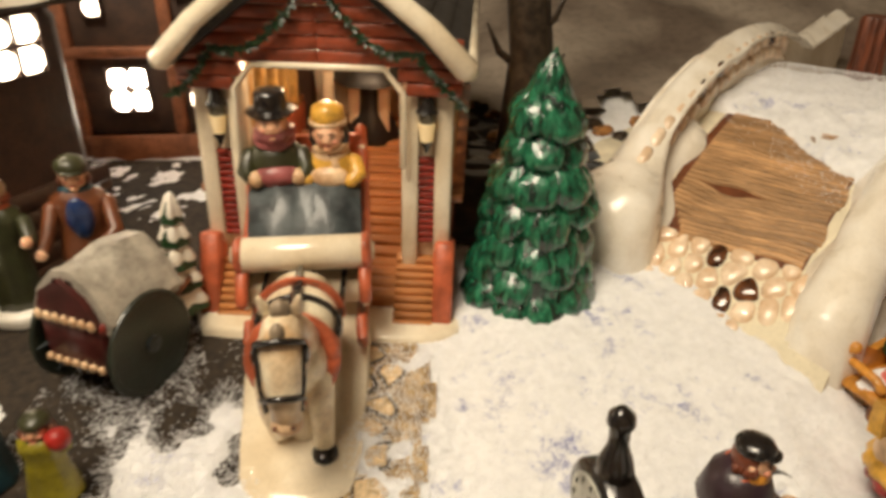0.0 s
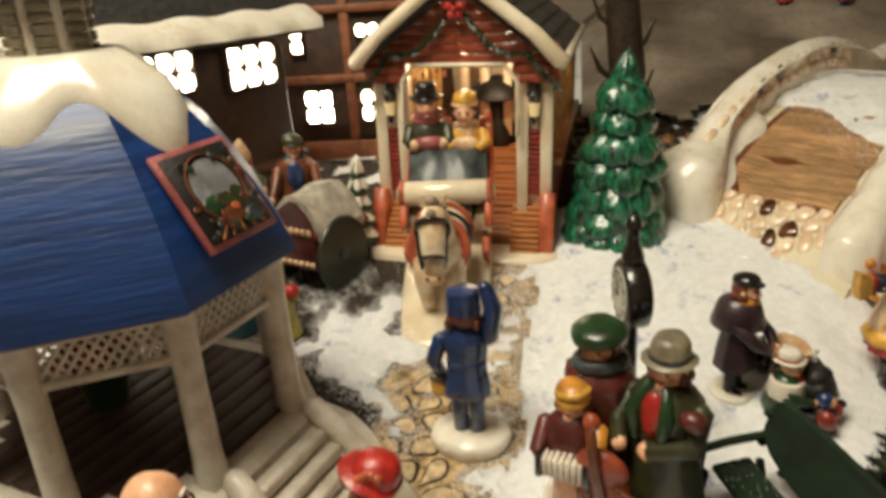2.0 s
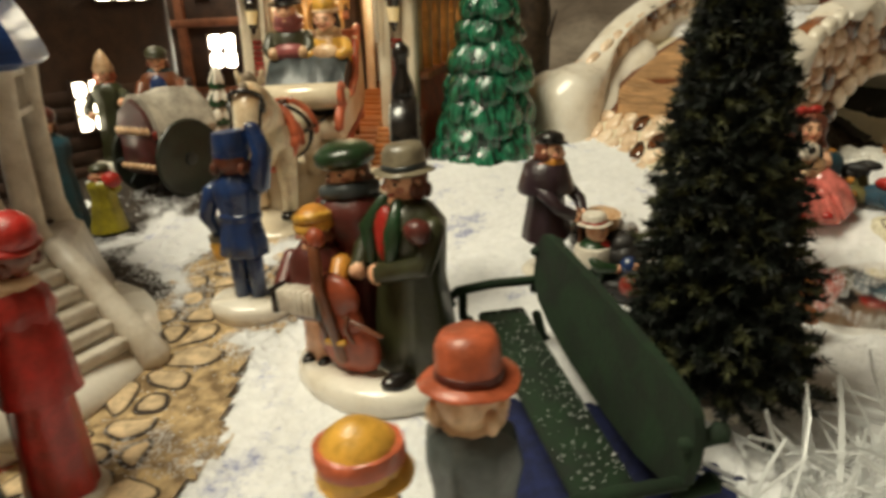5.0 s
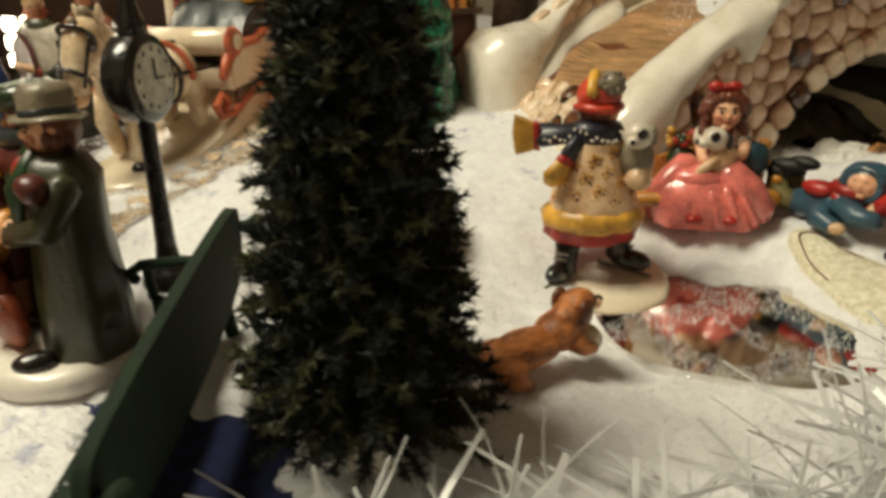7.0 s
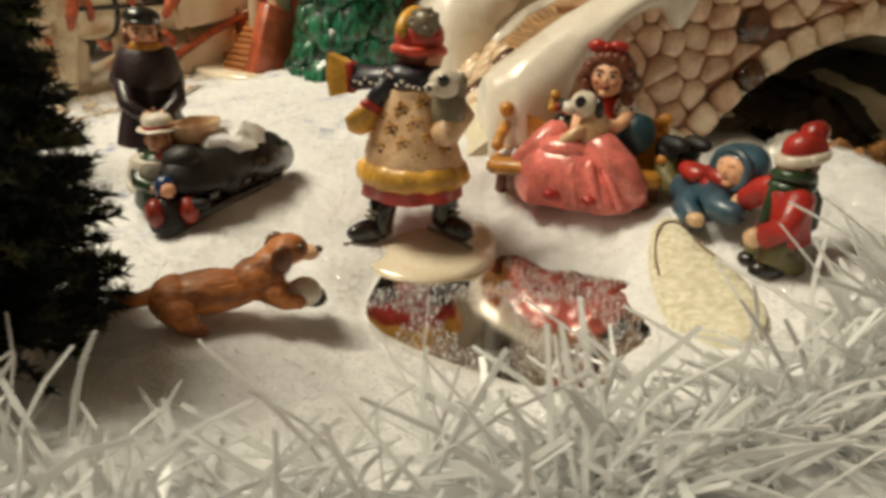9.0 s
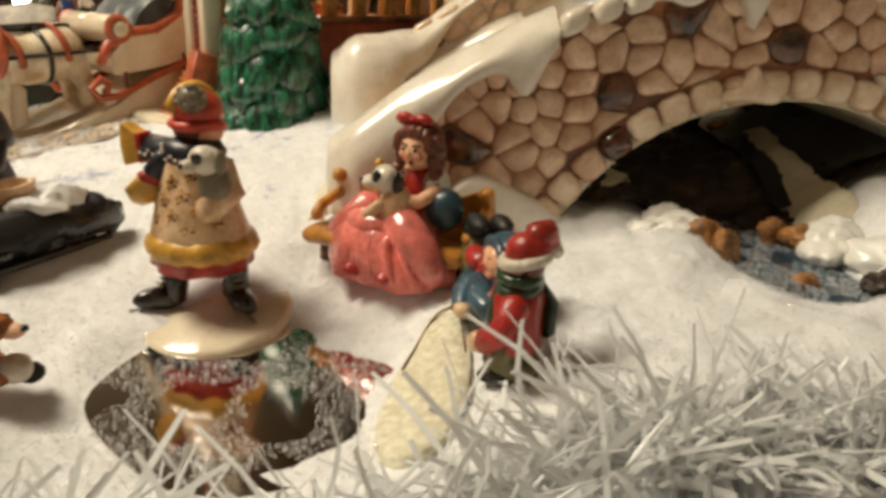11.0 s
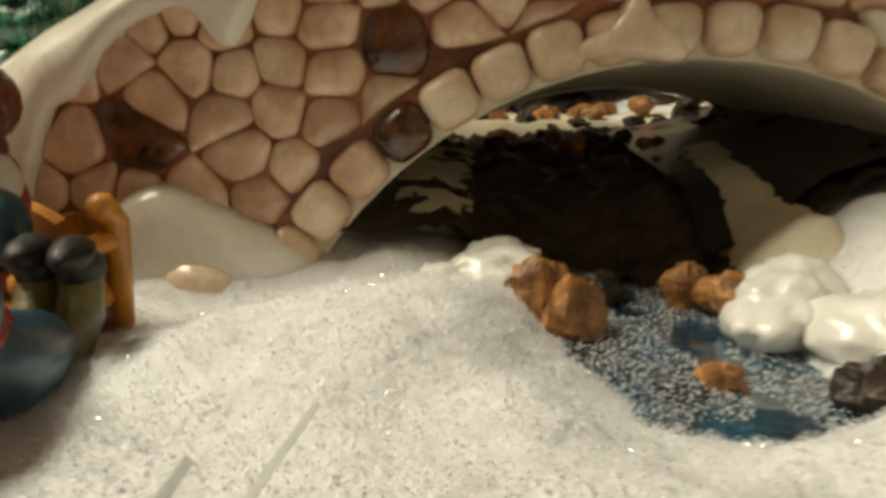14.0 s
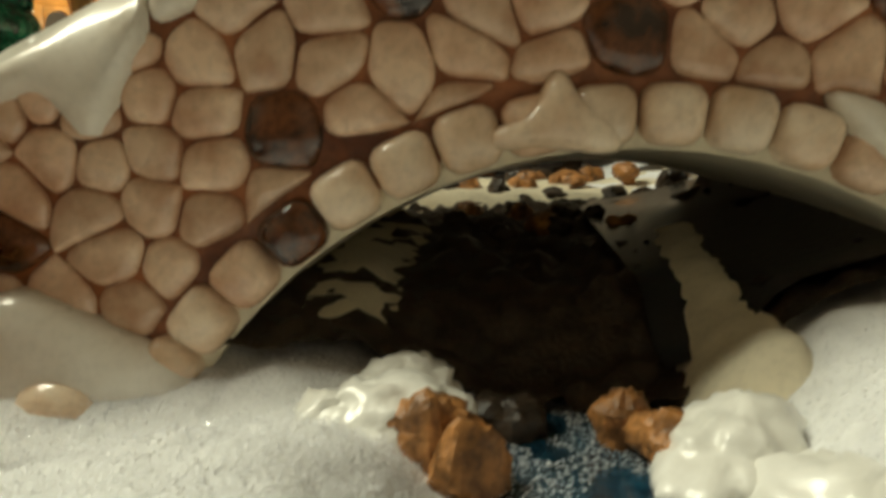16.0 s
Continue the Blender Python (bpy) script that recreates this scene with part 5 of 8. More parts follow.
def head(s, m, h, hair=None, skin=SKIN, size=0.088, tip=0.0, beard=None):
    z = 0.895 * h
    r = size * h
    c = (0, -0.008 * h + tip, z)
    s.tube([(0, 0, z - 1.5 * r), (0, tip * 0.7, z - 0.5 * r)], r * 0.55, skin, m=m, seg=10)
    s.ell(c, (r * 0.90, r, r * 1.10), skin, m=m, seg=20, rows=12)
    features(s, m, c, r, WHITE if hair is None else BROWNHAIR)
    if hair is not None:
        s.ell((0, 0.020 * h + tip, z + r * 0.14), (r * 1.08, r * 0.96, r * 1.06), hair, m=m)
        for q in (-1, 1):
            for k in range(4):
                s.ell((q * r * (0.92 + 0.05 * math.sin(k * 2)), 0.004 * h + tip + r * (0.3 * k - 0.3), z - r * (0.25 + 0.12 * (k % 2))), (r * 0.26, r * 0.26, r * 0.40), hair, m=m, seg=8, rows=6)
    if beard is not None:
        s.ell((0, -0.016 * h + tip, z - r * 0.72), (r * 0.66, r * 0.74, r * 0.50), beard, m=m)
    return s


def scarf(s, m, z, r, mat, sy=0.85, tail=0.0, side=1):
    """A knotted muffler round a neck, with a hanging end."""
    for k in range(2):
        s.tube([(math.cos(a) * r * (1 + 0.05 * math.sin(3 * a + k)), math.sin(a) * r * sy, z + k * r * 0.42 + 0.16 * r * math.sin(a + k * 2)) for a in (2 * math.pi * i / 18 for i in range(19))], r * 0.34, mat, m=m, seg=8)
    if tail:
        s.tube([(side * r * 0.3, -r * sy * 1.15, z), (side * r * 0.55, -r * sy * 1.45, z - tail * 0.5), (side * r * 0.5, -r * sy * 1.35, z - tail)], [r * 0.30, r * 0.36, r * 0.40], mat, m=m, seg=8, flat=0.5)
    return s


def fingers(s, m, p, r, mat=SKIN, up_=True):
    """An open hand: palm, four fingers and a thumb."""
    x, y, z = p
    s.ell(p, (r, r * 0.5, r * 1.05), mat, m=m, seg=10, rows=7)
    for k in range(4):
        s.tube([(x + r * (k - 1.5) * 0.5, y, z + r * 0.6), (x + r * (k - 1.5) * 0.56, y - r * 0.15, z + r * (1.75 if k in (1, 2) else 1.45))], r * 0.23, mat, m=m, seg=6)
    s.tube([(x + r * 0.7, y - r * 0.2, z - r * 0.1), (x + r * 1.25, y - r * 0.3, z + r * 0.55)], r * 0.24, mat, m=m, seg=6)
    return s


def brim_hat(s, m, h, mat, band=None, r=0.10, z=0.94, tall=0.10, brim=1.55, tip=0.0):
    R = r * h
    s.lathe([(R * brim * 0.9, -0.004 * h), (R * brim, 0.004 * h), (R * brim * 0.97, 0.012 * h), (R * 1.02, 0.018 * h), (R * 1.0, tall * h * 0.75), (R * 0.80, tall * h), (R * 0.2, tall * h * 1.04)], mat, at=(0, tip, z * h), m=m, seg=24)
    if band is not None:
        s.lathe([(R * 1.03, 0.016 * h), (R * 1.07, 0.02 * h), (R * 1.05, 0.042 * h), (R * 0.98, 0.046 * h)], band, at=(0, tip, z * h), m=m, seg=24)
    return s


def cap_hat(s, m, h, mat, r=0.105, z=0.95, flat=0.55, peak=True, tip=0.0):
    s.ell((0, tip, z * h + 0.01 * h), (r * h, r * h * 1.05, r * h * flat), mat, m=m)
    if peak:
        s.ell((0, tip - 0.085 * h, z * h - 0.012 * h), (r * h * 0.7, 0.05 * h, 0.014 * h), mat, m=m)
    return s


def arm(s, m, h, pts, mat, fist=SKIN, r=0.042):
    P = [(p[0] * h, p[1] * h, p[2] * h) for p in pts]
    s.tube(P, [r * 1.15 * h, r * h, r * 0.85 * h][:len(P)] if len(P) <= 3 else r * h, mat, m=m, seg=10)
    if fist is not None:
        s.ell(P[-1], (r * 0.85 * h, r * 0.85 * h, r * 0.85 * h), fist, m=m, seg=10, rows=7)
    return s


def foot_disc(s, rx, ry, mat=SNOWGLAZE, t=0.004, m=None):
    s.lathe([(0.92, -0.003), (1.0, 0.0), (1.0, t * 0.6), (0.93, t), (0.3, t * 1.1)], mat, sx=rx, sy=ry, m=m, seg=36)
    s.v = [p for p in s.v]
    return s


def stand(s, x, y, turn, label, category="figurine", dz=0.0, name="figurine", group=""):
    s.wobble(0.0006, 115).wobble(0.00022, 420)
    return put(s.make(name, angle=60), pose(x, y, ground_z(x, y) + dz, 0, 0, turn), label, category, group)


I = Matrix.Identity(4)


def up(z, x=0.0, y=0.0, turn=0.0):
    return pose(x, y, z, 0, 0, turn)


# policeman in blue, one arm raised, seen from behind, with a lantern
s = Shape()
foot_disc(s, 0.0155, 0.0130)
m = up(0.003)
h = 0.056
body(s, m, h, NAVY, NAVY, leg_h=0.30, width=0.165, shoes=NAVY, belt=NAVY)
head(s, m, h, BROWNHAIR, size=0.10)
s.lathe([(0.0060, 0.0500), (0.0062, 0.0520), (0.0064, 0.0570), (0.0058, 0.0600), (0.001, 0.0606)], NAVY, m=m, seg=20)
s.lathe([(0.0066, 0.0520), (0.0066, 0.0535)], NAVY, m=m, seg=20)
arm(s, m, h, [(-0.16, 0.0, 0.74), (-0.19, -0.02, 0.95), (-0.15, -0.02, 1.08)], NAVY, NAVY, 0.058)
arm(s, m, h, [(0.16, 0.0, 0.72), (0.22, 0.02, 0.55), (0.20, -0.06, 0.42)], NAVY, SKIN, 0.050)
s.lathe([(0.0012, 0.0), (0.0030, 0.001), (0.0034, 0.006), (0.0026, 0.008)], YELLOW, at=(0.0120, -0.0035, 0.0130), m=m, seg=12)
s.lathe([(0.0034, 0.0), (0.0036, 0.002), (0.001, 0.0035)], GREY, at=(0.0120, -0.0035, 0.0205), m=m, seg=12)
stand(s, -0.0235, 0.1075, 176, "glazed policeman in blue coat, one arm raised, on snow disc", dz=0.002)

# three street singers with a cello, on one snow base
s = Shape()
s.lathe([(0.92, -0.004), (1.0, 0.0), (0.99, 0.003), (0.9, 0.0050), (0.3, 0.0056)], SNOWGLAZE, sx=0.0280, sy=0.0205, seg=40, m=pose(0.0, 0.002, 0, 0, 0, -4))
m = up(0.004, -0.0115, 0.0085, 6)
body(s, m, 0.062, MAROON, None, width=0.215, depth=0.175)
head(s, m, 0.062, BROWNHAIR, beard=ORANGE, size=0.092)
scarf(s, m, 0.0475, 0.0074, SLATE, tail=0.010, side=-1)
s.lathe([(0.0060, 0.0), (0.0088, 0.0016), (0.0092, 0.0040), (0.0070, 0.0062), (0.0015, 0.0068)], DARKGREEN, m=m @ pose(0, -0.0008, 0.0580, 4, 0, 0), seg=26)
s.tube([(0.0125 * math.cos(a), 0.0110 * math.sin(a), 0.0) for a in (2 * math.pi * i / 20 for i in range(21))], 0.0016, MAROON, m=m @ up(0.0035))
m = up(0.004, 0.0120, 0.0085, -8)
s.lathe([(0.0128, 0.0), (0.0140, 0.001), (0.0134, 0.014), (0.0112, 0.030), (0.0118, 0.040), (0.0120, 0.045), (0.0086, 0.0495), (0.0045, 0.0515)], GREENCOAT, m=m, sy=0.80, seg=40, fold=0.03, folds=7)
s.ell((0, -0.0075, 0.0420), (0.0042, 0.0034, 0.0085), RED, m=m)
for q in (-1, 1):
    s.tube([(q * 0.0030, -0.0052, 0.0510), (q * 0.0060, -0.0098, 0.0440), (q * 0.0046, -0.0104, 0.0340)], [0.0018, 0.0026, 0.0014], DARKGREEN, m=m, flat=0.6)
head(s, m, 0.062, BROWNHAIR, size=0.092)
brim_hat(s, m, 0.062, GREY, SLATE, r=0.098, z=0.945, tall=0.125, brim=1.42)
arm(s, m, 0.062, [(0.18, 0.0, 0.72), (0.21, -0.09, 0.57), (0.02, -0.20, 0.52)], GREENCOAT, SKIN, 0.056)
arm(s, m, 0.062, [(-0.17, 0.0, 0.72), (-0.22, -0.10, 0.58), (-0.14, -0.20, 0.50)], GREENCOAT, SKIN, 0.052)
s.ell((0.0125, -0.0065, 0.0450), (0.0040, 0.0034, 0.0036), MAROON, m=m)
s.ell((0.0080, -0.0135, 0.0020), (0.0036, 0.0052, 0.0028), BLACK, m=m)
cel = pose(0.0030, -0.0070, 0.0045, 8, -8, 6) @ Matrix.Diagonal((1.5, 1.25, 1.12, 1))
s.ell((0, 0, 0.0085), (0.0076, 0.0032, 0.0085), RUST, m=cel)
s.ell((0, 0, 0.0150), (0.0054, 0.0030, 0.0070), RUST, m=cel)
s.ell((0, 0, 0.0225), (0.0060, 0.0030, 0.0066), RUST, m=cel)
s.tube([(0, -0.0030, 0.006), (0, -0.0034, 0.0270), (0, -0.001, 0.0370)], [0.0013, 0.0013, 0.0011], BROWN, m=cel)
s.box((0, -0.0036, 0.0115), (0.0050, 0.0014, 0.0012), YELLOW, m=cel)
for q in (-1, 1):
    s.tube([(q * 0.0036, -0.0024, 0.0110), (q * 0.0030, -0.0030, 0.0150), (q * 0.0038, -0.0024, 0.0185)], 0.0005, BROWN, m=cel, seg=5)
s.ell((0, 0, 0.0385), (0.0018, 0.002, 0.0028), RUST, m=cel)
s.tube([(-0.008, -0.0115, 0.0270), (0.0065, -0.0120, 0.0240), (0.0175, -0.0105, 0.0210)], 0.0006, BROWN)
m = up(0.004, -0.0140, -0.0045, 14)
h = 0.046
s.lathe([(0.0058, 0.0), (0.0068, 0.001), (0.0066, 0.010), (0.0074, 0.018)], SKIN, m=m, sy=0.8, seg=24, fold=0.03, folds=5)
for q in (-1, 1):
    s.ell((q * 0.0030, -0.0040, 0.0010), (0.0026, 0.0040, 0.0018), BLACK, m=m)
s.lathe([(0.0086, 0.015), (0.0098, 0.0165), (0.0092, 0.026), (0.0084, 0.0330), (0.0048, 0.0375), (0.003, 0.0385)], MAROON, m=m, sy=0.85, seg=28, fold=0.03, folds=6)
head(s, m, h, BROWNHAIR, size=0.108)
s.ell((0, 0.0005, 0.0450), (0.0060, 0.0062, 0.0036), OCHRE, m=m)
scarf(s, m, 0.0430, 0.0047, YELLOW, sy=1.0)
arm(s, m, h, [(0.19, 0, 0.70), (0.22, -0.12, 0.52), (0.14, -0.20, 0.50)], OCHRE, None, 0.062)
arm(s, m, h, [(-0.19, 0, 0.70), (-0.22, -0.12, 0.52), (-0.14, -0.20, 0.50)], MAROON, None, 0.062)
for k in range(7):
    s.box((-0.0058 + k * 0.0019, -0.0100, 0.0225), (0.0013, 0.0052, 0.0072), WHITE, m=m)
for q in (-1, 1):
    s.box((q * 0.0078, -0.0098, 0.0225), (0.0022, 0.0060, 0.0085), BLACK, m=m)
stand(s, 0.0300, 0.0735, -30, "glazed group of three carolers with orange cello on snow base", dz=0.000, name="caroler_figurine")

# street clock
clock = empty("street_clock", pose(0.0358, 0.1135, -0.0030), "black cast street clock with white dials", "clock")
s = Shape()
s.lathe([(0.0085, -0.006), (0.0085, 0.001), (0.0062, 0.004), (0.0038, 0.006), (0.0030, 0.012), (0.0026, 0.030), (0.0024, 0.050)], BLACK, seg=16)
s.make("pole", clock, "black pole and foot")
s = Shape()
A = pose(0, 0, 0.0610, 0, 90, 12)
s.lathe([(0.0060, -0.0042), (0.0116, -0.0042), (0.0124, -0.0034), (0.0124, 0.0034), (0.0116, 0.0042), (0.0060, 0.0042)], BLACK, m=A, seg=36)
s.lathe([(0.0030, 0.0), (0.0042, 0.002), (0.0036, 0.005), (0.0022, 0.009), (0.0022, 0.013), (0.0030, 0.0145), (0.0028, 0.0165), (0.0008, 0.0185)], BLACK, at=(0, 0, 0.0715), seg=16)
housing = s.make("housing", clock, "black round clock housing with finial")
for q in (-1, 1):
    d = Shape().lathe([(0.0096, q * 0.0043), (0.0096, q * 0.0047)], DIAL, m=A, seg=36).make("dial", housing, "pale dial")
    n_ = Shape()
    for k in range(12):
        a = radians(k * 30)
        n_.box((0.0080 * math.cos(a), 0.0080 * math.sin(a), q * 0.0049), (0.0013, 0.0006, 0.0003), BLACK, m=A @ pose(0, 0, 0))
    n_.box((0.0, 0.0022, q * 0.0051), (0.0007, 0.0050, 0.0003), BLACK, m=A)
    n_.box((-0.0026, 0.0, q * 0.0051), (0.0058, 0.0006, 0.0003), BLACK, m=A)
    n_.make("dial_marks", housing, "black bars and pointers")

# man in a plum coat with a shovel-like sled rope, and a child sitting on a snowy sled
s = Shape()
foot_disc(s, 0.010, 0.009, t=0.002)
h = 0.050
body(s, up(0.001), h, PURPLE, CLOTHBLACK, leg_h=0.24, width=0.185, depth=0.15, flare=1.12, collar=OCHRE)
s.lathe([(0.0100, 0.030), (0.0104, 0.0315), (0.0078, 0.0400), (0.004, 0.0425)], PURPLE, m=up(0.001), seg=24)
head(s, up(0.001), h, BROWNHAIR, size=0.095, tip=-0.002)
s.ell((0, -0.0030, 0.0415), (0.0052, 0.0046, 0.0034), OCHRE)
cap_hat(s, up(0.0015), h, BLACK, r=0.105, z=0.965, tip=-0.002)
arm(s, up(0.001), h, [(0.14, -0.04, 0.66), (0.14, -0.20, 0.52), (0.05, -0.28, 0.46)], PURPLE, SKIN, 0.048)
arm(s, up(0.001), h, [(-0.14, -0.04, 0.66), (-0.14, -0.20, 0.52), (-0.05, -0.28, 0.46)], PURPLE, SKIN, 0.048)
s.tube([(0, -0.014, 0.026), (0, -0.016, 0.004)], 0.0010, BROWN)
scarf(s, up(0.001), 0.0385, 0.0050, ORANGE, tail=0.007)
stand(s, 0.0790, 0.1440, 58, "resin man in plum caped coat, orange scarf and black cap", dz=0.0)

sled = empty("sled", pose(0.1020, 0.1500, ground_z(0.102, 0.150) + 0.002, 0, 0, 105), "black sled loaded with a basket and snow", "sled")
for q in (-1, 1):
    Shape().tube([(-0.022, q * 0.007, 0.0), (0.018, q * 0.007, 0.0), (0.024, q * 0.007, 0.005), (0.0235, q * 0.007, 0.010)], 0.0014, BLACK).make("runner", sled)
for k in range(5):
    Shape().box((-0.017 + k * 0.008, 0, 0.0045), (0.0040, 0.019, 0.002), BLACK).make("slat", sled)
Shape().ell((-0.006, 0, 0.0085), (0.0190, 0.0105, 0.0085), CLOTHBLACK, seg=28, rows=16).wobble(0.0022, 120).make("load", sled, "black wrapped load")
for k in range(9):
    Shape().ell((-0.018 + 0.0042 * k, 0.006 * math.sin(k * 2.2), 0.0100 + 0.003 * math.cos(k * 1.7)), (0.0050, 0.0055, 0.0045), BLACK if k % 2 else CLOTHBLACK).wobble(0.0016, 140).make("bundle", sled, "glossy black bundle")
for q in (-1, 1):
    Shape().tube([(0.004, q * 0.0075, 0.0085), (0.020, q * 0.0070, 0.0075)], [0.0058, 0.0054], BLACK, seg=18).wobble(0.0006, 200).make("log", sled, "black round log")
Shape().ell((0, 0, 0), (0.0130, 0.0085, 0.0042), SNOW, seg=40, rows=20).wobble(0.0012, 420).wobble(0.0026, 160).make("load_snow", sled, "white snow on the load").location = (0.0030, -0.001, 0.0150)
s = Shape()
s.lathe([(0.0050, 0.0), (0.0070, 0.006), (0.0078, 0.009), (0.0062, 0.0088), (0.0040, 0.004)], BEIGE, sx=1.2, sy=0.75, seg=24)
s.wobble(0.0006, 150).make("basket", sled, "pale wicker basket").location = (-0.0060, 0.004, 0.0125)
s = Shape()
h = 0.030
m = up(0.0)
s.lathe([(0.0078, 0.0), (0.0086, 0.002), (0.0066, 0.010), (0.0062, 0.014), (0.0030, 0.0165)], DARKGREEN, m=m, seg=20)
s.ell((0, -0.0008, 0.0195), (0.0036, 0.0040, 0.0042), SKIN)
brim_hat(s, up(0.0), h, WHITE, RED, r=0.135, z=0.74, tall=0.14, brim=1.45)
s.tube([(0.0, -0.003, 0.0155), (0.004, -0.008, 0.010)], [0.0022, 0.0016], RED)
arm(s, m, h, [(0.20, 0, 0.42), (0.22, -0.2, 0.30), (0.10, -0.36, 0.28)], DARKGREEN, SKIN, 0.07)
arm(s, m, h, [(-0.20, 0, 0.42), (-0.22, -0.2, 0.30), (-0.10, -0.36, 0.28)], DARKGREEN, SKIN, 0.07)
s.tube([(0.003, -0.002, 0.002), (0.004, -0.013, 0.002)], [0.003, 0.0026], CLOTHBLACK)
s.tube([(-0.003, -0.002, 0.002), (-0.004, -0.013, 0.002)], [0.003, 0.0026], CLOTHBLACK)
features(s, m, (0, -0.0008, 0.0195), 0.0038)
s.lathe([(0.0090, 0.0), (0.0096, 0.0015), (0.0082, 0.006)], WHITE, m=up(0.0085), seg=20, sy=0.8)
for q in (-1, 1):
    s.ell((q * 0.0042, -0.0160, 0.0030), (0.0028, 0.0036, 0.0040), BRICKRED)
stand(s, 0.0965, 0.1335, 60, "small resin child in green coat sitting by the sled", dz=0.0015)
s = Shape()
s.lathe([(0.0050, 0.0), (0.0056, 0.002), (0.0040, 0.008), (0.002, 0.0095)], CLOTHBLACK)
s.ell((0, 0, 0.0115), 0.0033, NAVY)
s.ell((0, -0.0020, 0.0112), 0.0022, SKIN)
s.tube([(0.003, -0.002, 0.007), (0.008, -0.006, 0.007)], 0.0017, CLOTHBLACK)
stand(s, 0.1080, 0.1260, 70, "tiny dark-clothed child figurine beside the sled", dz=0.001)

# skater with a small dog under one arm
s = Shape()
s.lathe([(0.0178, -0.0040), (0.0186, -0.0022), (0.0184, -0.0002), (0.0172, 0.0008), (0.005, 0.0010)], CREAM, sy=1.12, m=pose(0.0045, -0.001, 0.0012, 7, 0, 0), seg=56)
for (x, y, z, tx, tip) in ((-0.0080, -0.005, 0.0018, -35, -8), (0.0085, 0.0015, 0.0040, 62, 6)):
    mm = pose(x, y, z, tip, 0, tx)
    s.ell((0, -0.0030, 0.0028), (0.0032, 0.0066, 0.0034), BLACK, m=mm)
    s.tube([(0, 0.0005, 0.0030), (0, 0.001, 0.0080), (0, 0.001, 0.0120)], [0.0036, 0.0034, 0.0038], BLACK, m=mm)
    s.box((0, -0.0020, -0.0006), (0.0009, 0.0160, 0.0014), GREY, m=mm)
    for k in range(4):
        s.tube([(-0.0018, -0.0035 + k * 0.0006, 0.0050 + k * 0.0017), (0.0018, -0.0035 + k * 0.0006, 0.0050 + k * 0.0017)], 0.0005, GREY, m=mm, seg=5)
    s.tube([(0, 0.001, 0.0110), (-x * 0.4, -y * 0.5, 0.0200)], [0.0030, 0.0036], GREENCOAT, m=pose(x, y, z + 0.002))
s.lathe([(0.0118, 0.0145), (0.0130, 0.0155), (0.0124, 0.0200), (0.0110, 0.0235)], RED, seg=48, fold=0.05, folds=10, sy=0.88)
s.lathe([(0.0122, 0.0180), (0.0140, 0.0190), (0.0146, 0.0212), (0.0138, 0.0234), (0.0116, 0.0250)], YELLOW, seg=48, fold=0.035, folds=13, sy=0.88)
s.lathe([(0.0126, 0.0228), (0.0126, 0.0252), (0.0116, 0.0290), (0.0102, 0.0340), (0.0088, 0.0390), (0.0074, 0.0430), (0.0045, 0.0460), (0.003, 0.0470)], BEIGE, seg=44, fold=0.018, folds=5, sy=0.88)
# dotted scarf with two flying tails, striped ends and fringes
s.lathe([(0.0050, 0.0425), (0.0074, 0.0438), (0.0080, 0.0462), (0.0066, 0.0488), (0.0040, 0.0496)], INK, sy=0.85, seg=28)
s.tube([(-0.0050, -0.001, 0.0462), (-0.0100, 0.0, 0.0458), (-0.0150, 0.001, 0.0452)], [0.0034, 0.0036, 0.0040], INK, flat=0.55, seg=12)
s.box((-0.0166, 0.001, 0.0450), (0.0018, 0.0046, 0.0078), RED)
s.slab([(-0.0172, 0.0412), (-0.0172, 0.0488), (-0.0200, 0.0498), (-0.0226, 0.0506), (-0.0230, 0.0450), (-0.0222, 0.0400), (-0.0198, 0.0404)], -0.0010, 0.0028, YELLOW)
s.tube([(-0.0050, -0.0035, 0.0440), (-0.0082, -0.0052, 0.0400)], [0.0032, 0.0034], INK, flat=0.6, seg=12)
s.tube([(-0.0086, -0.0055, 0.0392), (-0.0091, -0.0057, 0.0384)], 0.0036, RED, flat=0.6, seg=12)
s.tube([(-0.0094, -0.0058, 0.0378), (-0.0118, -0.0062, 0.0338)], [0.0036, 0.0042], YELLOW, flat=0.55, seg=12)
dots = random.Random(4)
for k in range(16):
    q = k / 15
    s.ell((-0.0145 + 0.0205 * q, -0.0030 - 0.0042 * ramp01(q, 0.35, 0.6) + 0.002 * ramp01(q, 0.85, 1.0), 0.0458 + dots.uniform(-0.0018, 0.0018)), 0.0005, WHITE, seg=6, rows=5)
# head turned away under a striped cap with a felt bobble
mh = pose(0.0005, 0.001, 0.0500, 6, 8, 128)
s.ell((0, -0.0020, 0.0020), (0.0044, 0.0044, 0.0046), SKIN, m=mh)
s.ell((0, 0.0012, 0.0022), (0.0048, 0.0046, 0.0048), BROWNHAIR, m=mh)
s.tube([(0.0058 * math.cos(a), 0.0058 * math.sin(a), 0.0026 + 0.0006 * math.sin(2 * a)) for a in (2 * math.pi * i / 24 for i in range(25))], 0.0014, VERMILION, m=mh, seg=8)
s.ell((0, 0, 0.0062), (0.0062, 0.0062, 0.0058), VERMILION, m=mh, seg=24, rows=14)
s.tube([(0.0062 * math.cos(a), 0.0010, 0.0062 + 0.0058 * math.sin(a)) for a in (math.pi * i / 16 for i in range(17))], 0.0016, YELLOW, m=mh @ pose(0, 0, 0, 0, 0, -55), seg=8)
s.ell((0.0030, -0.0026, 0.0602), (0.0036, 0.0036, 0.0035), GREY, seg=16, rows=10)
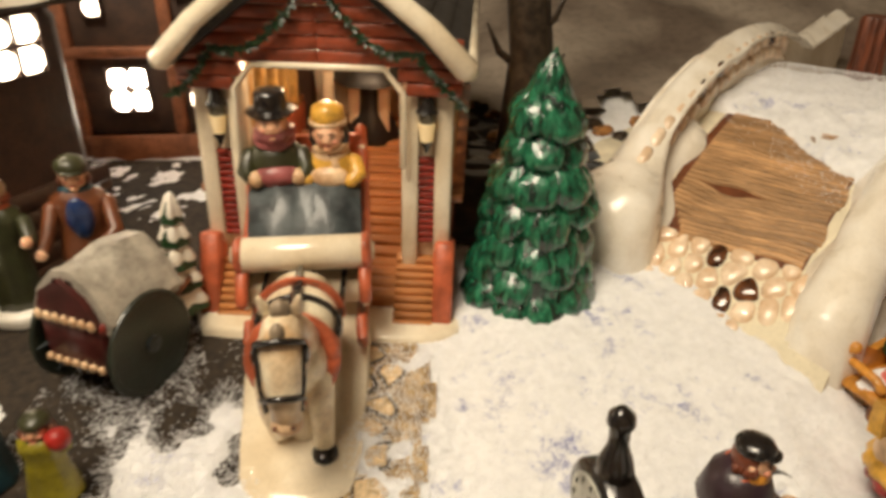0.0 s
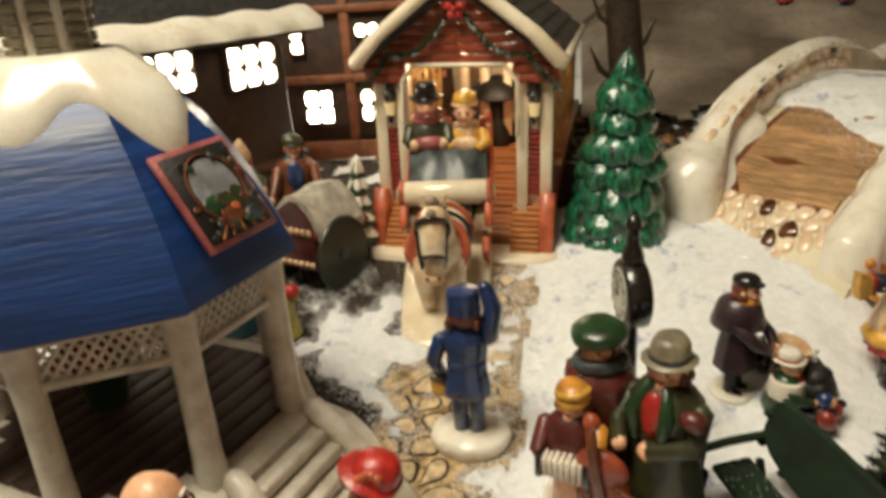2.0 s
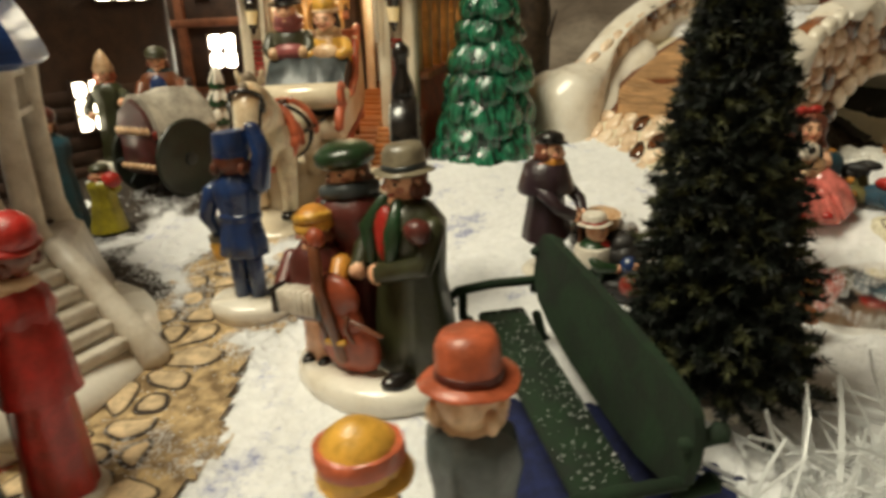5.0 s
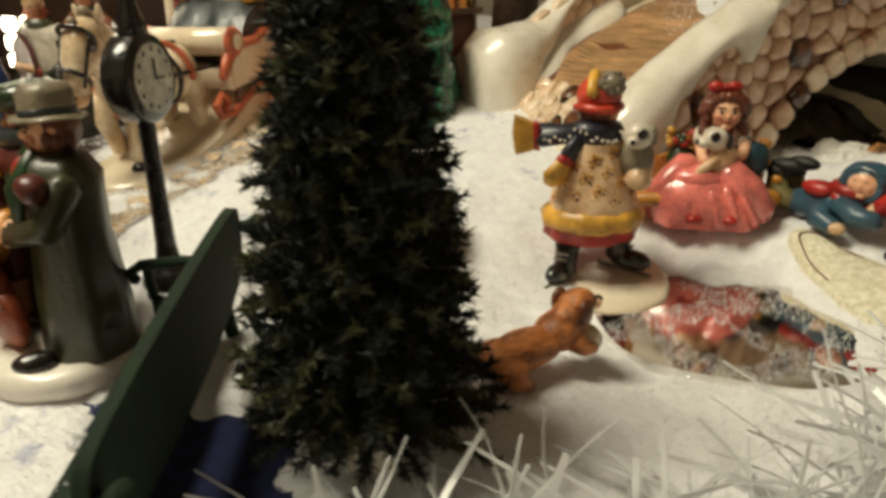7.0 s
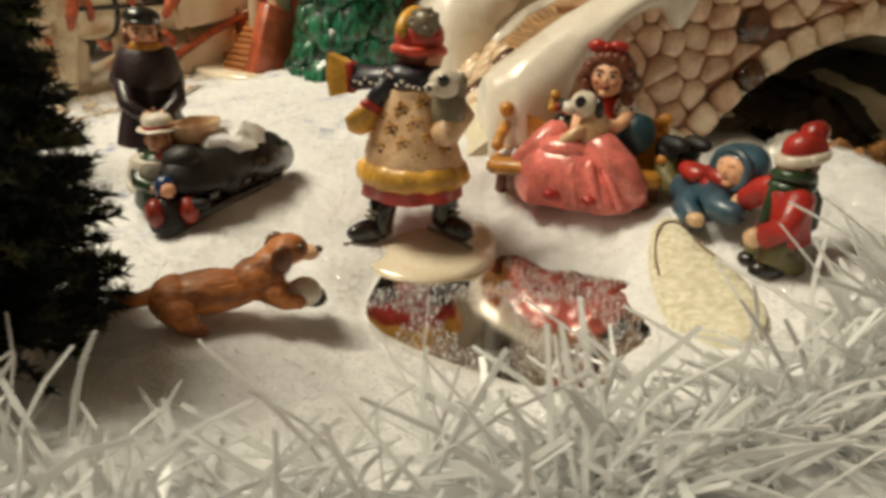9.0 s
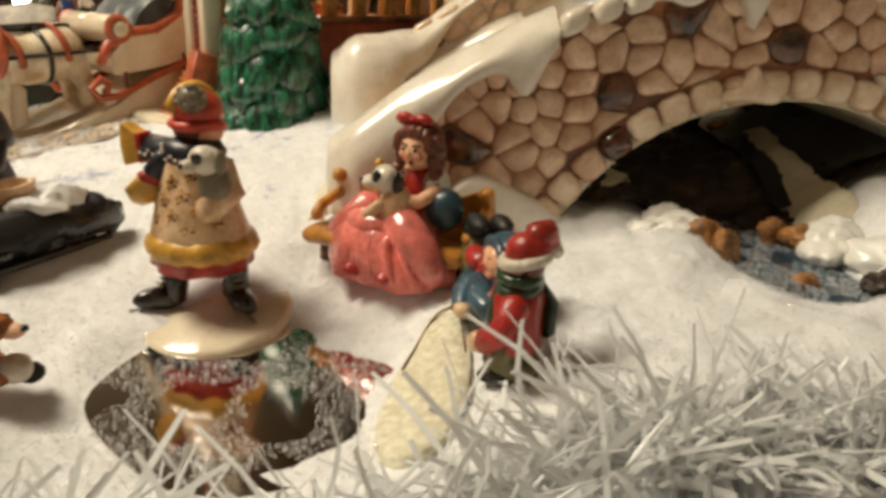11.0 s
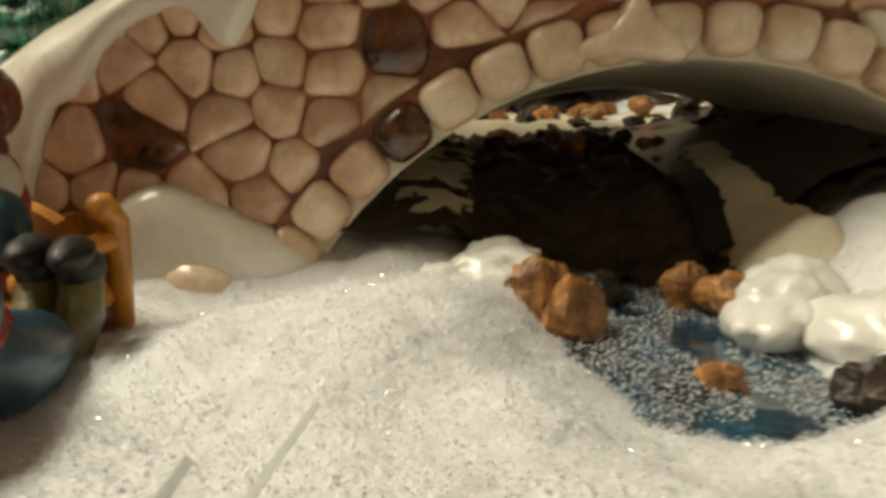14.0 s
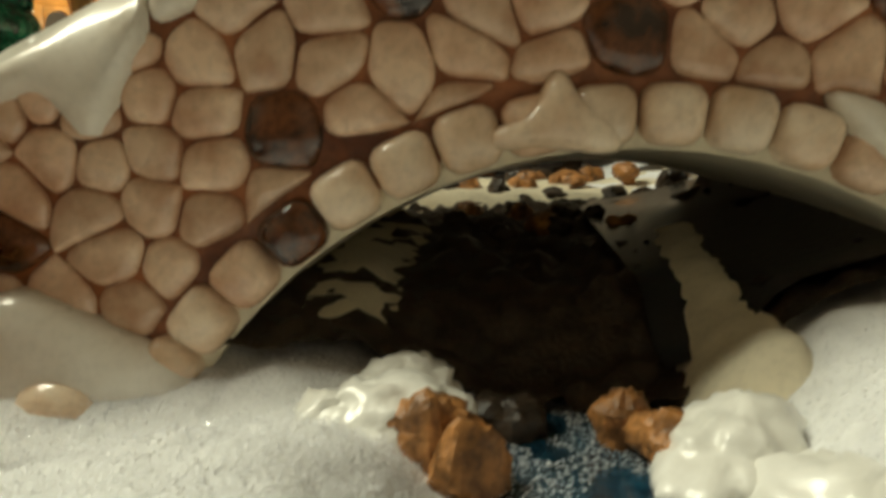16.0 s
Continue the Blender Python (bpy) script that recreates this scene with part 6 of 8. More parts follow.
for k in range(26):
    a, e = dots.uniform(0, 6.28), dots.uniform(-0.8, 1.4)
    s.ell((0.0030 + 0.0034 * math.cos(a) * math.cos(e), -0.0026 + 0.0034 * math.sin(a) * math.cos(e), 0.0602 + 0.0033 * math.sin(e)), 0.0008, GREY, seg=6, rows=5)
s.tube([(0.0072, 0.0, 0.0430), (0.0125, -0.003, 0.0380), (0.0100, -0.009, 0.0335)], [0.0036, 0.0038, 0.0034], BEIGE)
s.ell((0.0105, -0.0055, 0.0395), (0.0046, 0.0042, 0.0066), GREY)
s.ell((0.0098, -0.0075, 0.0465), (0.0040, 0.0038, 0.0038), WHITE)
s.ell((0.0076, -0.0108, 0.0452), (0.0020, 0.0022, 0.0018), WHITE)
s.ell((0.0070, -0.0126, 0.0455), 0.0008, BLACK, seg=8, rows=6)
s.ell((0.0102, -0.0108, 0.0475), (0.0016, 0.0010, 0.0015), BLACK)
s.ell((0.0136, -0.0070, 0.0462), (0.0013, 0.0020, 0.0030), GREY)
for k in range(15):
    a, z = -2.85 + 2.7 * ((k * 0.618) % 1.0), 0.0270 + 0.0010 * k
    r = 0.0121 - (z - 0.0252) * 0.27
    mk = pose(r * math.cos(a), 0.88 * r * math.sin(a), z, 0, 0, 0) @ pose(0, 0, 0, 75, 0, math.degrees(a) + 90)
    for b in range(9):
        c = 0.0018 * math.sqrt(b / 8)
        s.ell((c * math.cos(b * 2.4), c * math.sin(b * 2.4), 0.0002), (0.0006, 0.0006, 0.0005), GOLD if b % 5 else BROWN, m=mk, seg=6, rows=5)
stand(s, 0.1530, 0.1760, 20, "resin skater in red-yellow hat with little dog on cream disc", dz=-0.0015, name="skater_figurine").scale = (1.12, 1.12, 1.06)

# yellow bench and girl in pink with a puppy
bench = empty("garden_bench", pose(0.1815, 0.2280, ground_z(0.1815, 0.228) + 0.001, 0, 0, 20), "ochre resin garden bench dusted with snow", "bench")
Shape().box((-0.001, -0.003, 0.0095), (0.054, 0.023, 0.0048), OCHRE, bevel=0.0016).make("seat", bench)
s = Shape()
pl = [(-0.025, 0.010), (0.025, 0.010)] + [(0.025 - 0.05 * i / 12, 0.0215 + 0.0035 * abs(math.cos(i / 12 * math.pi * 2)) - 0.002 * math.sin(math.pi * i / 12)) for i in range(13)]
s.slab(pl, 0.0075, 0.0105, OCHRE)
s.make("backrest", bench, angle=40)
for q in (-1, 1):
    s = Shape()
    s.tube([(q * 0.0255, 0.009, 0.004), (q * 0.0255, 0.009, 0.0220), (q * 0.0255, 0.006, 0.0250)], [0.0018, 0.0022, 0.0026], OCHRE)
    s.tube([(q * 0.0255, 0.008, 0.0190), (q * 0.0255, -0.005, 0.0175), (q * 0.0255, -0.0085, 0.0150)], [0.0018, 0.0017, 0.0020], OCHRE)
    s.make("armrest", bench, angle=60)
    for y in (-0.006, 0.007):
        Shape().tube([(q * 0.0235, y, 0.0085), (q * 0.0240, y, 0.0)], 0.0019, BROWN).make("leg", bench, "dark brown leg")
Shape().ell((0, 0, 0), (0.016, 0.006, 0.0012), SNOW).wobble(0.001, 200).make("seat_snow", bench, "thin snow on the seat").location = (-0.012, -0.001, 0.0118)
s = Shape()
loops = []
for r, z in ((0.0150, -0.0040), (0.0190, -0.0034), (0.0194, 0.0005), (0.0180, 0.0065), (0.0150, 0.0115), (0.0100, 0.0150), (0.0050, 0.0166)):
    row = []
    for i in range(72):
        a = 2 * math.pi * i / 72
        fold = 1 + (0.055 * math.sin(5 * a + 140 * z + 1.0) + 0.03 * math.sin(11 * a - 200 * z)) * (1 - z / 0.018)
        row.append((-0.004 + 1.06 * r * fold * math.cos(a) - 0.20 * (z + 0.004), -0.006 + 0.74 * r * fold * math.sin(a), z))
    loops.append(row)
s.rings(loops, PINK)
s.ell((-0.0080, -0.0080, 0.0130), (0.0110, 0.0085, 0.0052), PINK, seg=24, rows=12)
s.tube([(-0.0120, -0.0060, 0.0170), (-0.0180, -0.0085, 0.0110), (-0.0235, -0.0100, 0.0060)], [0.0050, 0.0052, 0.0036], PINK, seg=14)
s.tube([(0.0010, -0.0100, 0.0150), (0.0080, -0.0120, 0.0090), (0.0140, -0.0120, 0.0020)], [0.0060, 0.0062, 0.0046], PINK, seg=14)
for k in range(6):
    a = -2.7 + 0.36 * k
    s.tube([(-0.012 + 0.004 * k, -0.0105, 0.0160 - 0.0006 * k), (-0.004 + 0.0150 * math.cos(a + 0.35), -0.006 + 0.0118 * math.sin(a + 0.2), 0.0090), (-0.004 + 0.0198 * math.cos(a + 0.5), -0.006 + 0.0148 * math.sin(a + 0.4), -0.0010)], [0.0010, 0.0017, 0.0012], PINK, seg=8)
s.lathe([(0.0066, 0.016), (0.0070, 0.021), (0.0054, 0.0270), (0.0026, 0.030)], RED, sy=0.85, at=(0, 0.003, 0))
for q in (-1, 1):
    s.ell((q * 0.0062, 0.0015, 0.0250), (0.0040, 0.0040, 0.0048), WHITE)
    for k in range(5):
        s.ell((q * 0.0062 + random.uniform(-0.003, 0.003), -0.0022, 0.0250 + random.uniform(-0.003, 0.003)), 0.0005, BLACK, seg=6, rows=5)
s.tube([(0.0080, -0.001, 0.0235), (0.0055, -0.0075, 0.0210), (-0.0015, -0.0095, 0.0215)], [0.0022, 0.0020, 0.0018], SKIN)
s.tube([(-0.0075, 0.0, 0.0235), (-0.0070, -0.0065, 0.0185), (-0.0015, -0.0105, 0.0185)], [0.0022, 0.0020, 0.0018], SKIN)
s.ell((0.0, 0.0005, 0.0345), (0.0056, 0.0054, 0.0062), SKIN, seg=20, rows=12)
features(s, I, (0.0, 0.0005, 0.0345), 0.0056)
s.ell((0.0, 0.0034, 0.0368), (0.0070, 0.0060, 0.0066), BROWNHAIR)
for k in range(9):
    a = math.pi * (k / 8)
    s.ell((0.0054 * math.cos(a), -0.0030 + 0.0012 * abs(math.cos(a)), 0.0362 + 0.0036 * math.sin(a)), (0.0020, 0.0018, 0.0022), BROWNHAIR, seg=8, rows=6)
for q in (-1, 1):
    for k in range(5):
        s.ell((q * (0.0060 + 0.0006 * math.sin(k * 2)), 0.0010 + 0.0010 * math.sin(k * 3), 0.0372 - 0.0024 * k), (0.0024, 0.0030, 0.0026), BROWNHAIR, seg=10, rows=7)
    s.ell((q * 0.0030 - 0.001, -0.0008, 0.0432), (0.0032, 0.0018, 0.0019), RED)
s.ell((-0.001, -0.0008, 0.0430), (0.0013, 0.0018, 0.0014), RED)
s.ell((-0.0010, -0.0090, 0.0180), (0.0052, 0.0046, 0.0080), BEIGE)
s.ell((0.0045, -0.0100, 0.0120), (0.0050, 0.0046, 0.0048), WHITE)
s.tube([(-0.004, -0.0125, 0.0200), (-0.0085, -0.0135, 0.0165), (-0.0105, -0.0130, 0.0125)], [0.0020, 0.0017, 0.0018], BEIGE)
s.ell((-0.0110, -0.0130, 0.0118), (0.0020, 0.0019, 0.0017), BROWN)
s.ell((-0.0045, -0.0100, 0.0270), (0.0046, 0.0044, 0.0040), WHITE)
s.ell((-0.0085, -0.0120, 0.0258), (0.0026, 0.0024, 0.0020), WHITE)
s.ell((-0.0107, -0.0130, 0.0262), 0.0009, BLACK, seg=8, rows=6)
s.ell((-0.0052, -0.0138, 0.0282), (0.0017, 0.0010, 0.0018), BLACK)
s.ell((0.0002, -0.0102, 0.0262), (0.0016, 0.0024, 0.0034), BLACK)
s.ell((0.0105, -0.001, 0.0180), (0.0062, 0.0050, 0.0066), TEAL)
s.ell((-0.013, 0.006, 0.0165), (0.0050, 0.0044, 0.0050), DARKGREEN)
for k in range(16):
    s.ell((-0.0135 + random.uniform(-0.004, 0.004), 0.0060 + random.uniform(-0.003, 0.002), 0.0215 + random.uniform(0, 0.0055)), 0.0016, (RED, YELLOW, RED, DARKGREEN)[k % 4], seg=8, rows=6)
for q in (-0.010, 0.002):
    s.ell((q, -0.0185, 0.0005), (0.0030, 0.0036, 0.0020), RED)
stand(s, 0.1885, 0.2275, 12, "glossy resin girl in a coral pink dress hugging a spotted puppy", dz=0.0045, name="girl_figurine")

# children playing: one lying in the snow with boots in the air, one in a red hat kneeling
s = Shape()
loops = []
for x, ry, rz, cz in ((-0.0130, 0.0040, 0.0035, 0.0040), (-0.0085, 0.0066, 0.0056, 0.0050), (-0.0020, 0.0078, 0.0066, 0.0062), (0.0040, 0.0076, 0.0070, 0.0075), (0.0085, 0.0050, 0.0050, 0.0095)):
    loops.append([(x, ry * math.cos(a), cz + rz * math.sin(a)) for a in (2 * math.pi * i / 20 for i in range(20))])
s.rings(loops, HOOD)
for y, x in ((0.0035, -0.0150), (-0.0030, -0.0165)):
    s.tube([(-0.0110, y, 0.0040), (x, y + 0.0010, 0.0070), (x - 0.0006, y + 0.0014, 0.0130)], [0.0040, 0.0036, 0.0030], OLIVE)
    s.tube([(x - 0.0006, y + 0.0014, 0.0125), (x - 0.0004, y + 0.0014, 0.0150)], 0.0034, CLOTHBLACK)
    s.ell((x + 0.0018, y + 0.0014, 0.0165), (0.0052, 0.0030, 0.0026), CLOTHBLACK)
scarf(s, pose(0.0050, -0.0012, 0.0105, 0, 20, 0), 0.0, 0.0052, RED)
s.ell((-0.0025, -0.0052, 0.0120), (0.0050, 0.0034, 0.0030), RED)
s.ell((0.0085, -0.0004, 0.0165), (0.0068, 0.0062, 0.0066), HOOD, seg=20, rows=12)
s.ell((0.0090, -0.0040, 0.0160), (0.0044, 0.0034, 0.0044), SKIN, seg=16, rows=10)
features(s, I, (0.0090, -0.0030, 0.0160), 0.0042)
s.tube([(0.0052 * math.cos(a) + 0.0088, -0.0048, 0.0162 + 0.0052 * math.sin(a)) for a in (2 * math.pi * i / 18 for i in range(19))], 0.0011, HOOD, seg=7)
s.tube([(0.0050, -0.0050, 0.0085), (0.0105, -0.0085, 0.0060), (0.0150, -0.0075, 0.0062)], [0.0038, 0.0036, 0.0032], HOOD)
s.tube([(-0.0010, -0.0060, 0.0060), (0.0010, -0.0100, 0.0030), (0.0060, -0.0118, 0.0022)], [0.0038, 0.0034, 0.0028], HOOD)
s.ell((0.0068, -0.0120, 0.0022), (0.0026, 0.0024, 0.0020), BEIGE)
child = stand(s, 0.2262, 0.2210, -35, "resin child in blue-grey hood and red scarf lying in the snow")
child.matrix_basis = child.matrix_basis @ Matrix.Diagonal((1.2, 1, 1, 1))
s = Shape()
for q in (-1, 1):
    s.tube([(q * 0.0036, 0.004, 0.0015), (q * 0.0040, -0.004, 0.0050), (q * 0.0036, 0.0, 0.0115)], [0.0038, 0.0044, 0.0048], OLIVE)
    s.ell((q * 0.0046, -0.004, 0.001), (0.0036, 0.0058, 0.0026), BLACK)
s.lathe([(0.0076, 0.0085), (0.0086, 0.0095), (0.0080, 0.0150), (0.0078, 0.0220), (0.0044, 0.0258)], RED, seg=32, sy=0.85, fold=0.03, folds=7)
scarf(s, I, 0.0242, 0.0054, DARKGREEN, tail=0.014)
s.tube([(-0.003, 0.004, 0.0250), (-0.004, 0.0085, 0.0190), (-0.003, 0.0080, 0.0120)], [0.0022, 0.0028, 0.0030], DARKGREEN, flat=0.5)
s.ell((0.0, -0.0005, 0.0300), (0.0046, 0.0046, 0.0048), SKIN)
features(s, I, (0.0, -0.0005, 0.0300), 0.0046)
s.ell((0.0, 0.0022, 0.0300), (0.0048, 0.0040, 0.0046), BROWNHAIR)
s.ell((-0.0005, 0.0015, 0.0335), (0.0060, 0.0062, 0.0050), RED)
s.tube([(0.0056 * math.cos(a), 0.0010 + 0.0058 * math.sin(a), 0.0318 + 0.0010 * math.sin(a)) for a in (2 * math.pi * i / 20 for i in range(21))], 0.0016, WHITE, seg=8)
s.tube([(-0.001, 0.003, 0.0370), (-0.0045, 0.0060, 0.0375), (-0.0065, 0.0075, 0.0345)], [0.0042, 0.0032, 0.0018], RED)
s.ell((-0.0070, 0.0080, 0.0325), 0.0022, WHITE)
s.tube([(-0.0065, 0.0, 0.0220), (-0.0115, -0.004, 0.0190), (-0.0150, -0.007, 0.0150)], [0.0040, 0.0040, 0.0036], RED)
s.tube([(0.0068, 0.0, 0.0220), (0.0105, -0.003, 0.0150), (0.0065, -0.0075, 0.0110)], [0.0040, 0.0038, 0.0034], RED)
s.ell((-0.0165, -0.008, 0.0135), 0.0031, BEIGE)
s.ell((0.0050, -0.0095, 0.0100), 0.0029, BEIGE)
stand(s, 0.2490, 0.1990, -60, "resin child in white-brimmed red hat, red coat and green scarf", dz=0.000).scale = (0.84, 0.84, 0.90)

# brown dog, front paws raised on a white ball
s = Shape()
s.ell((-0.002, 0, 0.0095), (0.0115, 0.0058, 0.0062), CHESTNUT)
s.ell((-0.0095, 0, 0.0085), (0.0058, 0.0060, 0.0064), CHESTNUT)
s.ell((0.0080, 0, 0.0120), (0.0062, 0.0056, 0.0068), CHESTNUT)
s.tube([(0.0090, 0, 0.0140), (0.0130, 0, 0.0185)], [0.0048, 0.0042], CHESTNUT)
s.ell((0.0145, 0, 0.0200), (0.0048, 0.0046, 0.0044), CHESTNUT)
s.ell((0.0188, 0, 0.0184), (0.0030, 0.0026, 0.0022), SKIN)
s.ell((0.0214, 0, 0.0192), (0.0011, 0.0013, 0.0010), BLACK, seg=8, rows=6)
for q in (-1, 1):
    s.ell((0.0172, q * 0.0030, 0.0218), 0.0008, BLACK, seg=8, rows=6)
    s.ell((0.0128, q * 0.0046, 0.0190), (0.0026, 0.0014, 0.0044), BROWN)
    s.tube([(0.0095, q * 0.004, 0.0100), (0.0130, q * 0.004, 0.0060), (0.0165, q * 0.0035, 0.0050)], [0.0034, 0.0024, 0.0020], CHESTNUT)
    s.tube([(-0.0095, q * 0.004, 0.0080), (-0.0075, q * 0.0048, 0.0030), (-0.0050, q * 0.0048, 0.0008)], [0.0046, 0.0028, 0.0022], CHESTNUT)
s.tube([(-0.013, 0, 0.010), (-0.0175, 0, 0.009), (-0.0215, 0.001, 0.0110)], [0.0024, 0.0020, 0.0012], CHESTNUT)
s.ell((0.0180, 0, 0.0060), (0.0042, 0.0042, 0.0042), WHITE)
s.ell((0.0205, 0.002, 0.0030), (0.0034, 0.0032, 0.0032), CLOTHBLACK)
stand(s, 0.1530, 0.1060, 55, "chestnut brown resin dog with paws on a white ball", "dog figurine", dz=0.0, name="dog_figurine").scale = (1.0, 1.05, 0.76)

# clergyman and two ladies
s = Shape()
h = 0.083
s.lathe([(0.0215, -0.002), (0.0225, 0.001), (0.0200, 0.014), (0.0165, 0.028), (0.0160, 0.040), (0.0158, 0.052), (0.0128, 0.0600), (0.0068, 0.0655), (0.0048, 0.0690)], CLOTHBLACK, sy=0.82, seg=48, fold=0.035, folds=7)
for q in (-1, 1):
    s.tube([(q * 0.0035, -0.0095, 0.0620), (q * 0.0055, -0.0140, 0.0520), (q * 0.0040, -0.0150, 0.0400), (q * 0.0060, -0.0165, 0.0150)], [0.0020, 0.0026, 0.0016, 0.0016], CLOTHBLACK, flat=0.6)
for k in range(5):
    s.ell((0.0008, -0.0152 - 0.0006 * k, 0.0500 - 0.0080 * k), 0.0009, BLACK, seg=8, rows=6)
mh = pose(0, 0, 0, 0, 0, 34)
head(s, mh, h, None, size=0.094, tip=-0.002)
for q in (-1, 1):
    for k in range(7):
        s.ell((q * (0.0072 - 0.0004 * k), 0.0005 + 0.0012 * k, 0.0722 - 0.0006 * k + 0.0006 * (k % 2)), (0.0018, 0.0021, 0.0036), WHITE, m=mh, seg=10, rows=7)
    s.tube([(q * 0.0028 + 0.0021 * math.cos(a), -0.0104 + 0.0004 * math.sin(a), 0.0742 + 0.0019 * math.sin(a)) for a in (2 * math.pi * i / 12 for i in range(13))], 0.0003, BROWN, m=mh, seg=5)
    s.tube([(q * 0.0050, -0.0100, 0.0745), (q * 0.0074, -0.0020, 0.0750)], 0.0003, BROWN, m=mh, seg=5)
s.lathe([(0.0050, 0.0655), (0.0056, 0.0668), (0.0048, 0.0682)], WHITE, seg=18)
arm(s, I, h, [(0.15, -0.02, 0.70), (0.20, -0.14, 0.60), (0.09, -0.25, 0.64)], CLOTHBLACK, SKIN, 0.054)
s.box((0.0075, -0.0235, 0.0575), (0.0058, 0.0036, 0.0085), RED)
s.ell((0.0080, -0.0248, 0.0535), (0.0040, 0.0026, 0.0022), SKIN)
arm(s, I, h, [(-0.16, -0.02, 0.70), (-0.24, -0.10, 0.57), (-0.23, -0.21, 0.60)], CLOTHBLACK, None, 0.054)
fingers(s, I, (-0.0192, -0.0190, 0.0530), 0.0042)
stand(s, -0.0830, -0.0030, 48, "resin clergyman figurine in a long black coat with white hair", dz=0.0)
s = Shape()
h = 0.070
foot_disc(s, 0.0115, 0.0105, t=0.003)
body(s, up(0.002), h, RED, None, width=0.118, depth=0.110, flare=1.10)
s.lathe([(0.0086, 0.030), (0.0094, 0.028), (0.0080, 0.044), (0.004, 0.056)], RED, seg=28, m=up(0.002), fold=0.03, folds=6)
s.slab([(-0.0030, 0.004), (0.0030, 0.004), (0.0022, 0.036), (-0.0022, 0.036)], -0.0094, -0.0070, MAROON, m=up(0.002))
head(s, up(0.002), h, BROWNHAIR, size=0.076)
scarf(s, up(0.002), 0.0545, 0.0046, BEIGE, tail=0.016)
s.ell((0.0, 0.0015, 0.0672), (0.0064, 0.0068, 0.0058), RED, m=up(0.002))
s.lathe([(0.0062, 0.0), (0.0082, 0.0008), (0.0084, 0.0016), (0.0060, 0.0030)], RED, m=pose(0, -0.0005, 0.0672, -20, 0, 0), seg=22)
for k in range(5):
    s.ell((0.0050, 0.0035 - 0.0012 * k, 0.0710 + 0.0010 * math.sin(k)), 0.0015, ORANGE, seg=8, rows=6)
arm(s, up(0.002), h, [(0.115, -0.01, 0.70), (0.125, -0.12, 0.56), (0.03, -0.20, 0.53)], RED, BEIGE, 0.044)
arm(s, up(0.002), h, [(-0.115, -0.01, 0.70), (-0.125, -0.10, 0.56), (-0.05, -0.20, 0.53)], RED, BEIGE, 0.044)
stand(s, -0.0335, 0.0165, -92, "porcelain lady figurine in a long red coat and red bonnet", dz=0.0)
s = Shape()
h = 0.069
body(s, I, h, TEAL, None, width=0.128, depth=0.115, flare=1.45)
s.lathe([(0.0094, 0.030), (0.0106, 0.028), (0.0086, 0.043), (0.004, 0.0555)], TEAL, seg=28, fold=0.03, folds=6)
for k in range(7):
    a = -2.6 + 0.35 * k
    s.tube([(0.0100 * math.cos(a), 0.0088 * math.sin(a), 0.0300), (0.0132 * math.cos(a), 0.0116 * math.sin(a), 0.0030)], [0.0010, 0.0022], NAVY if k % 2 else TEAL, seg=8)
head(s, I, h, BROWNHAIR, size=0.076)
scarf(s, I, 0.0545, 0.0046, WHITE)
s.lathe([(0.0066, 0.0), (0.0082, 0.001), (0.0076, 0.006), (0.0040, 0.0085)], BRICKRED, m=pose(0, 0.001, 0.0640, 0, 0, 0), seg=24)
s.lathe([(0.0083, 0.002), (0.0086, 0.003), (0.0081, 0.0048)], BLACK, m=pose(0, 0.001, 0.0640), seg=24)
s.tube([(0.0, 0.001, 0.0705), (0.001, 0.002, 0.0755), (0.0025, 0.001, 0.0790)], [0.0040, 0.0034, 0.0016], BEIGE)
arm(s, I, h, [(0.125, -0.01, 0.70), (0.14, -0.11, 0.54), (0.05, -0.21, 0.49)], TEAL, WHITE, 0.044)
arm(s, I, h, [(-0.125, -0.01, 0.70), (-0.14, -0.09, 0.54), (-0.08, -0.20, 0.46)], TEAL, WHITE, 0.044)
s.lathe([(0.0048, 0), (0.0056, 0.003), (0.0030, 0.008)], WHITE, at=(0.004, -0.0160, 0.0265), seg=12)
stand(s, -0.0420, -0.0060, -105, "porcelain lady figurine in teal dress with red hat and cream plume", dz=0.0)

# two onlookers: orange hat and yellow bonnet
s = Shape()
h = 0.052
body(s, I, h, paint("blue_grey_coat_paint", 84, 92, 92), None, width=0.20, depth=0.17, collar=BEIGE)
head(s, I, h, BEIGE, size=0.115)
brim_hat(s, I, h, ORANGE, MAROON, r=0.118, z=0.945, tall=0.150, brim=1.55)
stand(s, 0.0752, -0.0075, 170, "painted man figurine in orange brimmed hat and blue-grey coat", dz=0.0).scale = (0.92, 0.92, 1.13)
s = Shape()
h = 0.041
body(s, I, h, OCHRE, None, width=0.21, depth=0.18, collar=YELLOW)
head(s, I, h, BROWNHAIR, size=0.13)
s.ell((0, 0.001, 0.0405), (0.0078, 0.0080, 0.0062), YELLOW)
s.lathe([(0.0076, 0.0), (0.0090, 0.001), (0.0078, 0.0024)], YELLOW, m=pose(0, 0, 0.0385), seg=22)
s.lathe([(0.0079, 0.0030), (0.0083, 0.0040), (0.0078, 0.0052)], ORANGE, m=pose(0, 0.001, 0.0385), seg=22)
stand(s, 0.0618, -0.0255, 160, "painted woman figurine in round yellow bonnet with orange band", dz=0.0).scale = (0.86, 0.86, 1.30)

